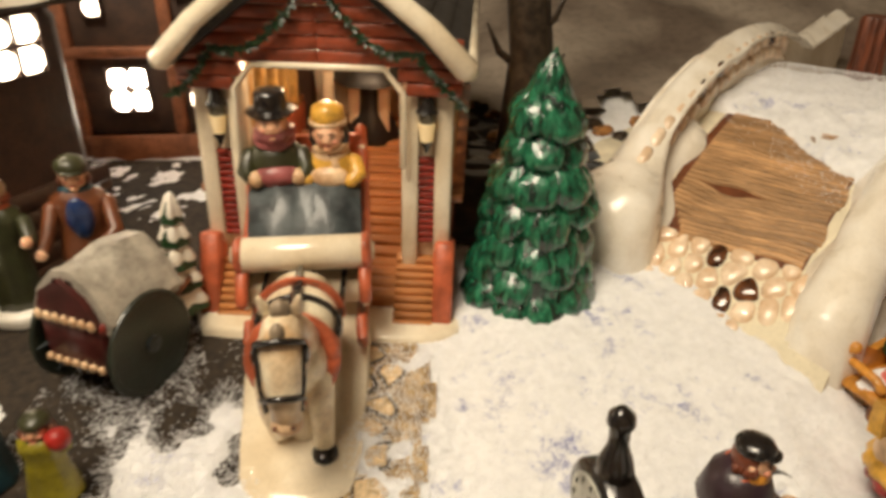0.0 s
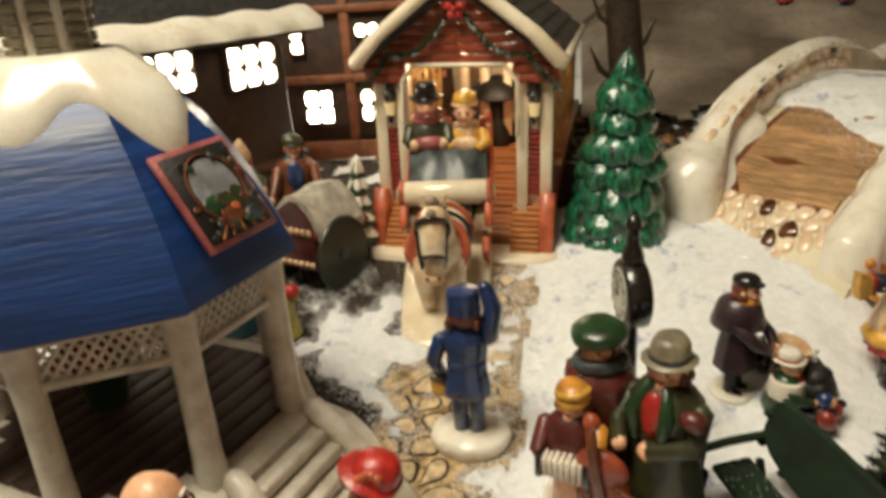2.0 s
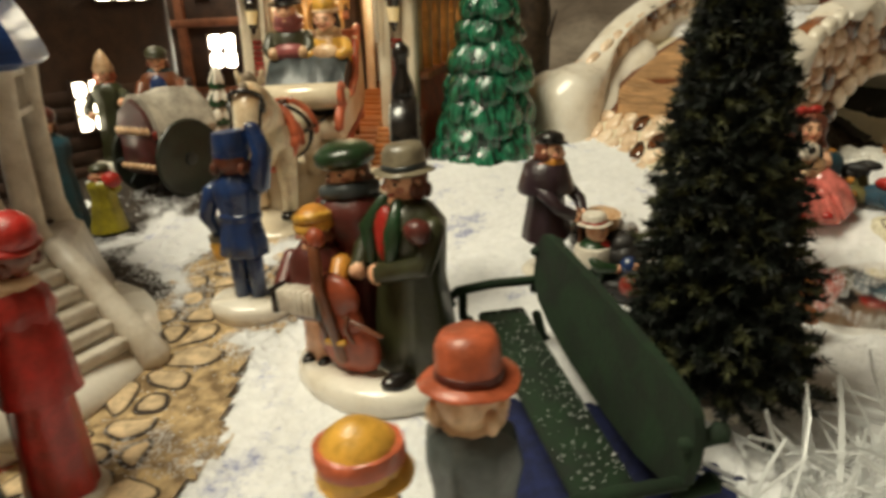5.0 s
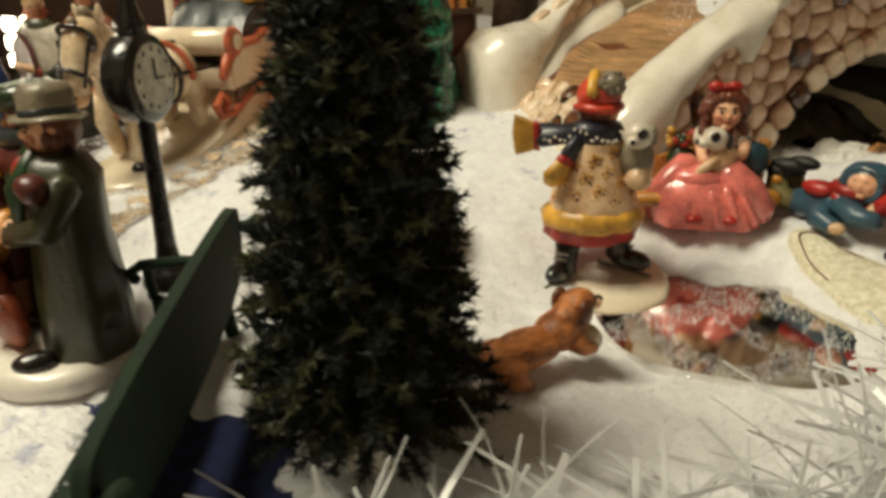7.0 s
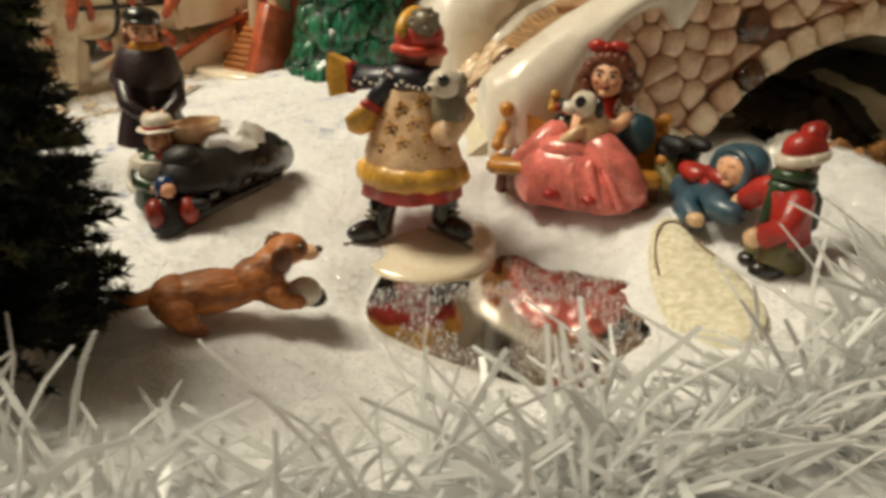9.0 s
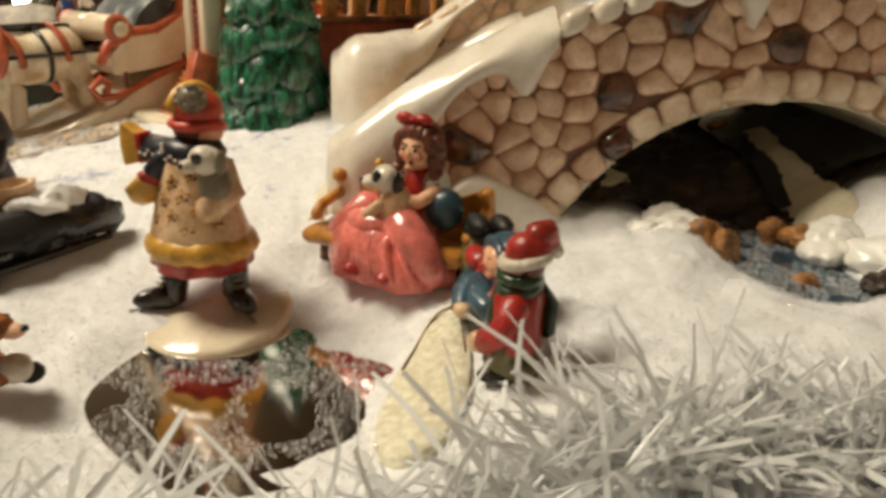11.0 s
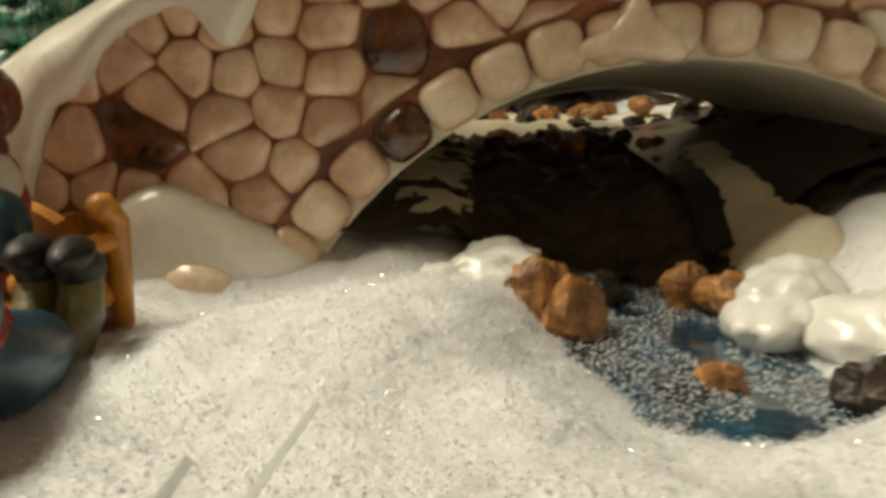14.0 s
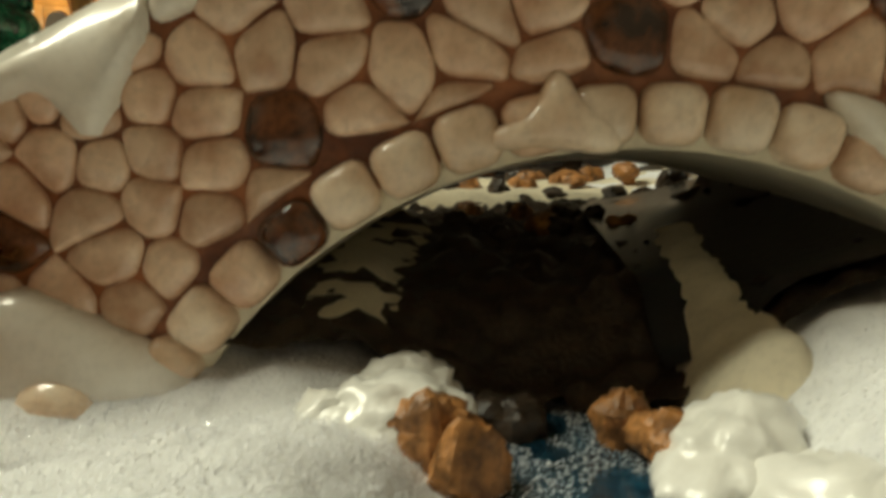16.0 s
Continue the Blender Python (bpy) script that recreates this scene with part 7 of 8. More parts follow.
# vendor's hand cart
# Snow of the lid greyed in its paint for the shade there.
CARTLID = paint("shaded_snow_paint", 176, 168, 154, rough=0.5, coat=0.0)
# Maroon darkened in the paint, since the light fades towards this side.
CARTRED = paint("dimmed_maroon_cart_paint", 74, 24, 22, rough=0.35)
CARTGREEN = paint("dark_cart_wheel_green", 34, 44, 34, rough=0.4)
cart = empty("popcorn_cart", pose(-0.1230, 0.2260, ground_z(-0.123, 0.226), 0, 0, 68), "dark red vendor's cart with snowy pitched lid", "cart")
Shape().box((0, 0, 0.0235), (0.034, 0.028, 0.022), CARTRED, bevel=0.0015).make("body", cart, "dark red body")
for sd in (-1, 1):
    Shape().slab([(-0.0140, 0.0340), (0.0140, 0.0340), (0.0095, 0.0440), (0.0, 0.0500), (-0.0095, 0.0440)], sd * 0.0165 - 0.0012, sd * 0.0165 + 0.0012, CARTRED, m=Matrix(((0, 1, 0, 0), (1, 0, 0, 0), (0, 0, 1, 0), (0, 0, 0, 1)))).make("gable", cart)
for q in range(7):
    for sd in (-1, 1):
        Shape().ell((sd * 0.0178, -0.012 + q * 0.004, 0.0345), (0.0012, 0.0018, 0.0022), BEIGE, seg=8, rows=6).make("scallop", cart, "pale carved scallop")
        Shape().ell((sd * 0.0178, -0.012 + q * 0.004, 0.0165), (0.0012, 0.0017, 0.0018), BEIGE, seg=8, rows=6).make("scallop", cart, "pale carved scallop")
        Shape().ell((-0.015 + q * 0.005, sd * 0.0145, 0.0325), (0.0022, 0.0012, 0.0026), BRICKRED, seg=8, rows=6).make("boss", cart, "brick red carved boss")
s = Shape()
arc = [(-0.0185, 0.0330), (-0.0130, 0.0445), (-0.0040, 0.0525), (0.0040, 0.0525), (0.0130, 0.0445), (0.0185, 0.0330)]
s.rings([[(x, y, z + 0.0012 * math.sin(x * 200 + y * 90)) for y, z in arc] + [(x, y * 0.86, z - 0.0035) for y, z in arc[::-1]] for x in span(-0.0150, 0.0200, 8)], CARTLID)
s.make("lid", cart, "white snowy pitched lid", angle=40)
for sd in (-1, 1):
    W = pose(0, sd * 0.0180, 0.0185, 90, 0, 0) @ Matrix.Diagonal((1.26, 1.26, 1, 1))
    w = Shape()
    w.tube([(0.0150 * math.cos(a), 0.0150 * math.sin(a), 0) for a in (2 * math.pi * i / 28 for i in range(29))], 0.0012, CARTGREEN, m=W, seg=6)
    w.lathe([(0.0145, -0.0008), (0.0145, 0.0008)], CARTGREEN, m=W, seg=28)
    wheel = w.make("wheel", cart, "dark green wheel")
    for k in range(8):
        Shape().tube([(0, 0, 0.001 * sd), (0.0145 * math.cos(k * 0.785), 0.0145 * math.sin(k * 0.785), 0.001 * sd)], 0.0006, SLATE, m=W, seg=5).make("spoke", wheel)
    Shape().lathe([(0.0026, -0.0020), (0.0026, 0.0020)], SLATE, m=W, seg=14).make("hub", wheel)
s = Shape()
for sd in (-1, 1):
    s.tube([(0.017, sd * 0.009, 0.020), (0.034, sd * 0.009, 0.026)], 0.0011, BROWN)
s.tube([(0.034, -0.009, 0.026), (0.034, 0.009, 0.026)], 0.0011, BROWN)
s.make("shafts", cart, "brown shafts")

s = Shape()
h = 0.060
foot_disc(s, 0.015, 0.012, t=0.003)
body(s, up(0.002), h, BROWN, CLOTHBLACK, leg_h=0.28, width=0.19, collar=TEAL)
s.ell((0, -0.006, 0.038), (0.0052, 0.0030, 0.0090), NAVY, m=up(0.002))
head(s, up(0.002), h, BROWNHAIR)
cap_hat(s, up(0.002), h, GREENCOAT, r=0.105, z=0.955, flat=0.7)
arm(s, up(0.002), h, [(0.17, 0, 0.70), (0.20, -0.12, 0.52), (0.10, -0.26, 0.46)], BROWN, SKIN, 0.05)
arm(s, up(0.002), h, [(-0.17, 0, 0.70), (-0.22, -0.06, 0.52), (-0.26, -0.20, 0.44)], BROWN, SKIN, 0.05)
stand(s, -0.1470, 0.2690, 20, "painted vendor in brown coat and teal scarf behind the cart", dz=0.003)
s = Shape()
h = 0.056
foot_disc(s, 0.014, 0.012, t=0.003)
body(s, up(0.002), h, GREENCOAT, None, width=0.17, collar=ORANGE)
head(s, up(0.002), h, ORANGE)
s.lathe([(0.0056, 0.0), (0.0060, 0.002), (0.0030, 0.009), (0.0006, 0.0120)], BEIGE, at=(0, 0, 0.0510), m=up(0.002))
arm(s, up(0.002), h, [(0.16, 0, 0.70), (0.22, -0.12, 0.56), (0.24, -0.24, 0.62)], GREENCOAT, SKIN, 0.05)
arm(s, up(0.002), h, [(-0.16, 0, 0.70), (-0.20, -0.10, 0.54), (-0.10, -0.22, 0.50)], GREENCOAT, SKIN, 0.05)
stand(s, -0.1760, 0.2600, 10, "painted figurine in olive robe and tall pale hat", dz=0.003)
s = Shape()
h = 0.030
body(s, I, h, MUSTARD, None, width=0.24, depth=0.21, flare=1.2, collar=TEAL)
head(s, I, h, BROWNHAIR, size=0.14)
cap_hat(s, I, h, GREENCOAT, r=0.15, z=0.97, flat=0.6, peak=False)
s.ell((0.0070, -0.004, 0.0250), 0.0038, RED)
arm(s, I, h, [(0.2, 0, 0.68), (0.26, -0.10, 0.70)], MUSTARD, None, 0.07)
stand(s, -0.1230, 0.1700, 10, "small painted child in mustard dress holding a red ball", dz=0.002)
s = Shape()
h = 0.056
body(s, I, h, TEAL, None, width=0.19, depth=0.16, flare=1.1)
head(s, I, h, BROWNHAIR)
cap_hat(s, I, h, MAROON, r=0.11, z=0.96, flat=0.8, peak=False)
stand(s, -0.1500, 0.1740, 40, "painted woman figurine in a long dark blue coat", dz=0.0)

# ---- horse-drawn sleigh with two riders, one ceramic piece ----
s = Shape()
base = smooth_loop([(-0.016, -0.064), (0.016, -0.064), (0.0225, -0.040), (0.0235, 0.062), (-0.0255, 0.062), (-0.0235, -0.040)], 3)


def ramp_top(y):
    return 0.004 + 0.024 * ramp01(y, -0.035, 0.075)


s.rings([[(x, y, -0.008) for x, y in base], [(x, y, ramp_top(y) - 0.003) for x, y in base], [(x * 0.95, y * 0.98, ramp_top(y)) for x, y in base], [(x * 0.6, y * 0.9, ramp_top(y * 0.9) + 0.0008) for x, y in base]], CREAM)
# horse: broad barrel, arched neck, long head hanging, harness of red pads and black straps
HORSE = paint("ivory_horse_glaze", 236, 220, 192, rough=0.3, coat=0.45, second=lin(198, 164, 124), scale=70)
MANE = paint("grey_mane_paint", 150, 132, 110, rough=0.5)
loops = []
for y, rx, rz, cz in ((0.006, 0.0060, 0.0070, 0.0365), (0.001, 0.0118, 0.0118, 0.0375), (-0.010, 0.0134, 0.0126, 0.0370), (-0.022, 0.0126, 0.0116, 0.0365), (-0.033, 0.0122, 0.0122, 0.0385), (-0.041, 0.0100, 0.0110, 0.0390), (-0.045, 0.0050, 0.0060, 0.0390)):
    loops.append([(rx * math.cos(a), y, cz + rz * math.sin(a)) for a in (2 * math.pi * i / 28 for i in range(28))])
s.rings(loops, HORSE)
s.tube([(0, -0.033, 0.0425), (0, -0.041, 0.0535), (0, -0.046, 0.0600), (0, -0.0495, 0.0620)], [0.0108, 0.0088, 0.0074, 0.0062], HORSE, seg=18, flat=0.85)
head_line = [(0, -0.0465, 0.0640), (0, -0.0525, 0.0600), (0.0003, -0.0570, 0.0530), (0.0006, -0.0600, 0.0455), (0.0006, -0.0612, 0.0410)]
s.tube(head_line, [0.0058, 0.0074, 0.0064, 0.0050, 0.0046], HORSE, seg=18, flat=0.9)
s.ell((0.0006, -0.0620, 0.0395), (0.0046, 0.0040, 0.0036), BEIGE)
for q in (-1, 1):
    s.ell((q * 0.0046, -0.0515, 0.0555), (0.0036, 0.0050, 0.0062), HORSE)
    s.tube([(q * 0.0044, -0.0445, 0.0670), (q * 0.0056, -0.0450, 0.0720)], [0.0020, 0.0008], HORSE)
    s.ell((q * 0.0062, -0.0560, 0.0575), (0.0012, 0.0014, 0.0013), BLACK, seg=8, rows=6)
    s.ell((q * 0.0024, -0.0650, 0.0405), 0.0009, BROWN, seg=8, rows=6)
    s.tube([(q * 0.0076, -0.002, 0.0330), (q * 0.0084, 0.001, 0.0200), (q * 0.0076, -0.001, 0.0060)], [0.0068, 0.0044, 0.0036], HORSE)
    s.tube([(q * 0.0066, -0.0545, 0.0620), (q * 0.0062, -0.0590, 0.0520), (q * 0.0048, -0.0615, 0.0440)], 0.0008, BLACK, seg=7)
    s.ell((q * 0.0074, -0.0545, 0.0590), (0.0010, 0.0026, 0.0030), BLACK, seg=10, rows=7)
    s.tube([(q * 0.0122, -0.034, 0.0400), (q * 0.0140, -0.010, 0.0385), (q * 0.0145, 0.020, 0.0370)], 0.0010, BLACK)
s.tube([(0.0068, -0.0370, 0.0350), (0.0078, -0.0400, 0.0200), (0.0076, -0.0420, 0.0065)], [0.0062, 0.0040, 0.0034], HORSE)
s.ell((0.0078, -0.0440, 0.0062), (0.0044, 0.0052, 0.0026), BLACK)
s.tube([(-0.0068, -0.0370, 0.0350), (-0.0074, -0.0420, 0.0240), (-0.0066, -0.0380, 0.0110)], [0.0062, 0.0044, 0.0036], HORSE)
s.tube([(0, -0.0300, 0.0240), (0, -0.0330, 0.0100), (0, -0.0320, 0.0040)], [0.0060, 0.0064, 0.0076], CREAM, seg=14)


def girth(y0, rx, rz, cz, thick, wide, mat, lean=0.0):
    s.tube([(math.cos(a) * rx, y0 + lean * math.sin(a), cz + rz * math.sin(a)) for a in (2 * math.pi * i / 26 for i in range(27))], thick, mat, flat=wide, seg=8)


for y0, rx, rz, cz, mat, wide in ((-0.0060, 0.0131, 0.0124, 0.0372, ORANGE, 2.0), (-0.0270, 0.0124, 0.0118, 0.0372, ORANGE, 2.2)):
    s.tube([(math.cos(a) * rx, y0, cz + rz * math.sin(a)) for a in (math.pi * i / 18 - 0.15 for i in range(20))], 0.0016, mat, flat=wide, seg=8)
girth(-0.0145, 0.0134, 0.0124, 0.0372, 0.0012, 1.4, BLACK)
girth(-0.0352, 0.0124, 0.0128, 0.0405, 0.0024, 1.3, ORANGE, 0.004)
s.tube([(0, 0.003, 0.0490), (0, -0.014, 0.0505), (0, -0.030, 0.0515), (0, -0.036, 0.0560)], [0.0018, 0.0030, 0.0026, 0.0016], BLACK, flat=0.5)
for rx, y0, z0 in ((0.0068, -0.0535, 0.0620), (0.0058, -0.0600, 0.0470)):
    s.tube([(math.cos(a) * rx, y0 - 0.0045 * math.sin(a), z0 + 0.0044 * math.sin(a)) for a in (2 * math.pi * i / 18 for i in range(19))], 0.0010, BLACK, seg=7)
for k in range(7):
    s.ell((0.0006 * math.sin(k * 2), -0.0470 + 0.0022 * k, 0.0690 - 0.0022 * k), (0.0030, 0.0026, 0.0034), MANE, seg=10, rows=7)
s.ell((0, -0.0540, 0.0655), (0.0022, 0.0026, 0.0040), MANE, seg=10, rows=7)
# sleigh body: side profiles with a curled front, runners, seat
for q in (-1, 1):
    x = q * 0.0225
    s.slab([(0.010, 0.026), (0.060, 0.032), (0.066, 0.040), (0.068, 0.066), (0.060, 0.070), (0.052, 0.050), (0.036, 0.043), (0.020, 0.044), (0.010, 0.036)], x - 0.0012, x + 0.0012, CREAM, m=Matrix(((0, 1, 0, 0), (1, 0, 0, 0), (0, 0, 1, 0), (0, 0, 0, 1))))
    s.tube([(x, 0.004, 0.0330), (x, 0.009, 0.0400), (x, 0.020, 0.0445), (x, 0.036, 0.0445), (x, 0.050, 0.0500), (x, 0.058, 0.0640), (x, 0.068, 0.0740)], 0.0024, ORANGE)
    s.tube([(x * 0.92, 0.066, 0.0290), (x * 0.92, 0.030, 0.0210), (x * 0.92, 0.010, 0.0150), (x * 0.92, 0.000, 0.0160), (x * 0.92, -0.003, 0.0215), (x * 0.92, 0.003, 0.0250), (x * 0.92, 0.007, 0.0215), (x * 0.92, 0.004, 0.0185)], 0.0021, ORANGE)
    for y in (0.016, 0.050):
        s.tube([(x * 0.92, y, 0.0180), (x * 0.92, y, 0.0300)], 0.0014, BROWN)
s.tube([(-0.0225, 0.016, 0.0470), (0.0225, 0.016, 0.0470)], 0.0066, CREAM, seg=14)
for q in (-1, 1):
    s.ell((q * 0.0230, 0.016, 0.0470), (0.0030, 0.0072, 0.0072), ORANGE)
s.box((0, 0.038, 0.0300), (0.043, 0.050, 0.010), CREAM)
s.box((0, 0.0640, 0.0480), (0.045, 0.004, 0.050), ORANGE)
loops = []
for i in range(9):
    t = i / 8
    y, z = 0.018 + 0.026 * t, 0.0430 + 0.0220 * t + 0.003 * math.sin(t * math.pi)
    loops.append([(xx, y + 0.0012 * math.cos(xx * 300), z - 18 * xx * xx * 0.35 + 0.0008 * math.sin(xx * 500 + i)) for xx in span(-0.0215, 0.0215, 12)] + [(0.0215, y + 0.010, z - 0.012), (-0.0215, y + 0.010, z - 0.012)])
s.rings(loops, SLATE)
# riders
mA = up(0.030, -0.0105, 0.0500, 4)
s.lathe([(0.0110, 0.022), (0.0120, 0.034), (0.0100, 0.044), (0.0050, 0.0475)], GREENCOAT, m=mA, sy=0.8, seg=24)
s.ell((0, -0.0070, 0.0355), (0.0095, 0.0045, 0.0050), ROSE, m=mA)
s.ell((0, -0.002, 0.0520), (0.0068, 0.0066, 0.0066), ROSE, m=mA)
s.ell((0, -0.0030, 0.0555), (0.0058, 0.0060, 0.0058), SKIN, m=mA)
features(s, mA, (0, -0.0030, 0.0560), 0.0057)
scarf(s, mA, 0.0480, 0.0062, ROSE)
for q in (-1, 1):
    s.ell((q * 0.0080, -0.0080, 0.0350), (0.0034, 0.0036, 0.0036), BEIGE, m=mA)
    s.tube([(q * 0.0095, -0.001, 0.0430), (q * 0.0120, -0.005, 0.0370), (q * 0.0085, -0.0085, 0.0345)], [0.0034, 0.0034, 0.0028], GREENCOAT, m=mA)
    s.tube([(q * 0.0090, -0.001, 0.0430), (q * 0.0112, -0.005, 0.0385), (q * 0.0075, -0.0085, 0.0370)], [0.0034, 0.0034, 0.0028], YELLOW, m=up(0.026, 0.0105, 0.0500, -4))
s.lathe([(0.0088, 0.0), (0.0094, 0.001), (0.0062, 0.0022), (0.0060, 0.0078), (0.0050, 0.0088), (0.001, 0.0090)], BLACK, m=mA @ up(0.0590), seg=22)
mB = up(0.026, 0.0105, 0.0500, -4)
s.lathe([(0.0105, 0.022), (0.0112, 0.034), (0.0092, 0.044), (0.0046, 0.0475)], YELLOW, m=mB, sy=0.8, seg=24)
s.ell((0, -0.0070, 0.0380), (0.0080, 0.0042, 0.0050), BEIGE, m=mB)
s.ell((0, 0.0005, 0.0540), (0.0072, 0.0060, 0.0072), BROWNHAIR, m=mB)
s.ell((0, -0.0028, 0.0545), (0.0052, 0.0056, 0.0060), SKIN, m=mB)
s.lathe([(0.0060, 0.0), (0.0068, 0.001), (0.0062, 0.006), (0.0030, 0.0078)], YELLOW, m=mB @ up(0.0585), seg=20)
features(s, mB, (0, -0.0028, 0.0545), 0.0055)
scarf(s, mB, 0.0462, 0.0056, BEIGE, tail=0.006)
s.tube([(0.0062 * math.cos(a), 0.0002 + 0.0062 * math.sin(a), 0.0590) for a in (2 * math.pi * i / 18 for i in range(19))], 0.0013, BEIGE, m=mB, seg=7)
for q in (-1, 1):
    s.ell((q * 0.0056, 0.0, 0.0525), (0.0022, 0.0030, 0.0052), EYE, m=mB)
s.wobble(0.0004, 140)
put(s.make("sleigh_figurine", angle=60), pose(-0.0510, 0.2275, 0.0085, 6, 0, 5), "cream ceramic horse drawing an orange sleigh with two riders", "figurine")
# ---- green park bench ----
pb = empty("park_bench", pose(0.0824, 0.0498, -0.0160, 0, 7, -67) @ Matrix.Diagonal((1.15, 1, 1, 1)), "dark green painted park bench dusted with snow", "bench")
Shape().box((0, 0.0025, 0.0170), (0.078, 0.0145, 0.0028), BENCHGREEN, bevel=0.0008).make("seat", pb, "dark green seat with snow dust")
bk = Shape()
bk.slab(smooth_loop([(-0.039, 0.0190), (0.039, 0.0190), (0.041, 0.0420), (0.032, 0.0455), (-0.032, 0.0455), (-0.0385, 0.0420)], 2), -0.0012, 0.0012, BENCHGREEN, m=pose(0, 0.0115, 0, -5, 0, 0))
bk.make("backrest", pb, angle=40)
for q in (-1, 1):
    for y in (-0.008, 0.0085):
        Shape().tube([(q * 0.038, y, 0.0165), (q * 0.039, y * 1.15, -0.004)], 0.0018, BENCHGREEN).make("leg", pb)
    Shape().tube([(q * 0.0385, 0.0140, 0.0270), (q * 0.0385, 0.0, 0.0275), (q * 0.0385, -0.0110, 0.0265), (q * 0.0385, -0.0140, 0.0245), (q * 0.0385, -0.0130, 0.0220)], 0.0014, BENCHGREEN).make("armrest", pb)
    Shape().tube([(q * 0.0385, -0.0095, 0.0270), (q * 0.0385, -0.0095, 0.0170)], 0.0013, BENCHGREEN).make("arm_post", pb)
    Shape().tube([(q * 0.0385, 0.0140, 0.0150), (q * 0.0385, 0.0165, 0.0060), (q * 0.0385, 0.0215, 0.0015), (q * 0.0385, 0.0250, 0.0035), (q * 0.0385, 0.0240, 0.0065)], 0.0015, BENCHGREEN).make("scroll_foot", pb)
    for z in (0.0240, 0.0365):
        Shape().tube([(q * 0.0385, 0.0125, z), (q * 0.0385, 0.0175, z + 0.0006), (q * 0.0385, 0.0205, z + 0.0018)], [0.0014, 0.0014, 0.0022], BENCHGREEN).make("finial", pb)

# ---- pond of mirror with a glitter rim and a folded card edge ----
def pond_loop(k, n=48):
    return [(0.1985 + 0.0420 * k * math.cos(a) * (1 + 0.10 * math.sin(3 * a)), 0.1620 + 0.0400 * k * math.sin(a) * (1 + 0.12 * math.cos(2 * a))) for a in (2 * math.pi * i / n for i in range(n))]


mirror_mat = bpy.data.materials.new("mirror_glass")
mirror_mat.use_nodes = True
mb = mirror_mat.node_tree.nodes["Principled BSDF"]
mb.inputs["Base Color"].default_value = (0.80, 0.77, 0.73, 1)
mb.inputs["Metallic"].default_value, mb.inputs["Roughness"].default_value = 1.0, 0.08
POND_Z = -0.0122
s = Shape()
s.rings([[(x, y, POND_Z - 0.003) for x, y in pond_loop(1.0)], [(x, y, POND_Z) for x, y in pond_loop(1.0)]], mirror_mat)
tagged(s.make("pond", angle=30), "mirror glass skating pond dusted with glitter", "pond", kind="structure")
s = Shape()
CARD = make_mat("cream_flocked_card", lin(234, 228, 206), rough=0.9, var=0.16, scale=420, bump=1.0, fine=900, second=lin(216, 208, 178))


def card(k, h, n=40):
    pts = []
    for i in range(n):
        a = 2 * math.pi * i / n
        along, across = 0.0330 * k * math.cos(a), 0.0095 * k * math.sin(a) * (1 + 0.25 * math.cos(a))
        x, y = 0.2330 + 0.56 * along + 0.83 * across, 0.1880 - 0.83 * along + 0.56 * across
        pts.append((x, y, ground_z(x, y) + h))
    return pts


s.rings([card(1.0, -0.002), card(1.0, 0.0026), card(0.96, 0.0032), card(0.5, 0.0036)], CARD)
s.tube([(x, y, z + 0.0004) for x, y, z in card(0.86, 0.0030)[12:30]], 0.0003, BROWN, seg=5)
put(s.make("pond_bank", angle=80), I, "cream flocked card tongue at the pond's edge", "snow bank")

# bark stump and figures high on the bridge
def bridge_place(u, v, z, turn=0):
    return pose(BR[0] + u * BU[0] + v * BN[0], BR[1] + u * BU[1] + v * BN[1], z, 0, 0, turn)


s = Shape()
s.lathe([(0.0100, -0.004), (0.0092, 0.004), (0.0082, 0.018), (0.0080, 0.036), (0.0070, 0.038)], LOGWOOD, seg=40, fold=0.09, folds=9)
s.wobble(0.0006, 100)
put(s.make("bark_stump"), bridge_place(0.200, 0.063, br_deck(0.200) + 0.004), "red-brown bark stump standing in the bridge snow", "stump")

# far skaters on the snow hill
for (x, y, c1, c2) in ((0.228, 0.720, RED, BLACK), (0.252, 0.735, RED, WHITE), (0.285, 0.715, BRICKRED, NAVY)):
    s = Shape()
    body(s, I, 0.040, c1, c2, leg_h=0.35, width=0.2)
    head(s, I, 0.040, c1)
    s.box((0, 0, 0.001), (0.022, 0.014, 0.002), RED)
    stand(s, x, y, random.uniform(-60, 60), "small red-clothed figurine on the far snow hill", dz=0.002, group="far figures")

# cotton greyed for dim light, dark sheet for shadow and rubble, behind the houses
HILL = make_mat("dimmed_cotton_batting", lin(150, 138, 124), rough=0.95, var=0.28, scale=9, bump=0.5, fine=160, second=lin(104, 90, 78))
SHADOWSHEET = make_mat("shadow_brown_sheet", lin(58, 42, 30), rough=0.9, var=0.5, scale=60, bump=0.9, fine=500, second=lin(24, 18, 14))


def hill_z(x, y):
    puff = 0.010 * noise.noise(Vector((x * 14, y * 14, 3))) + 0.004 * noise.noise(Vector((x * 40, y * 40, 3)))
    return ground_z(x, y) + 0.011 + puff * ramp01(y, 0.48, 0.60)


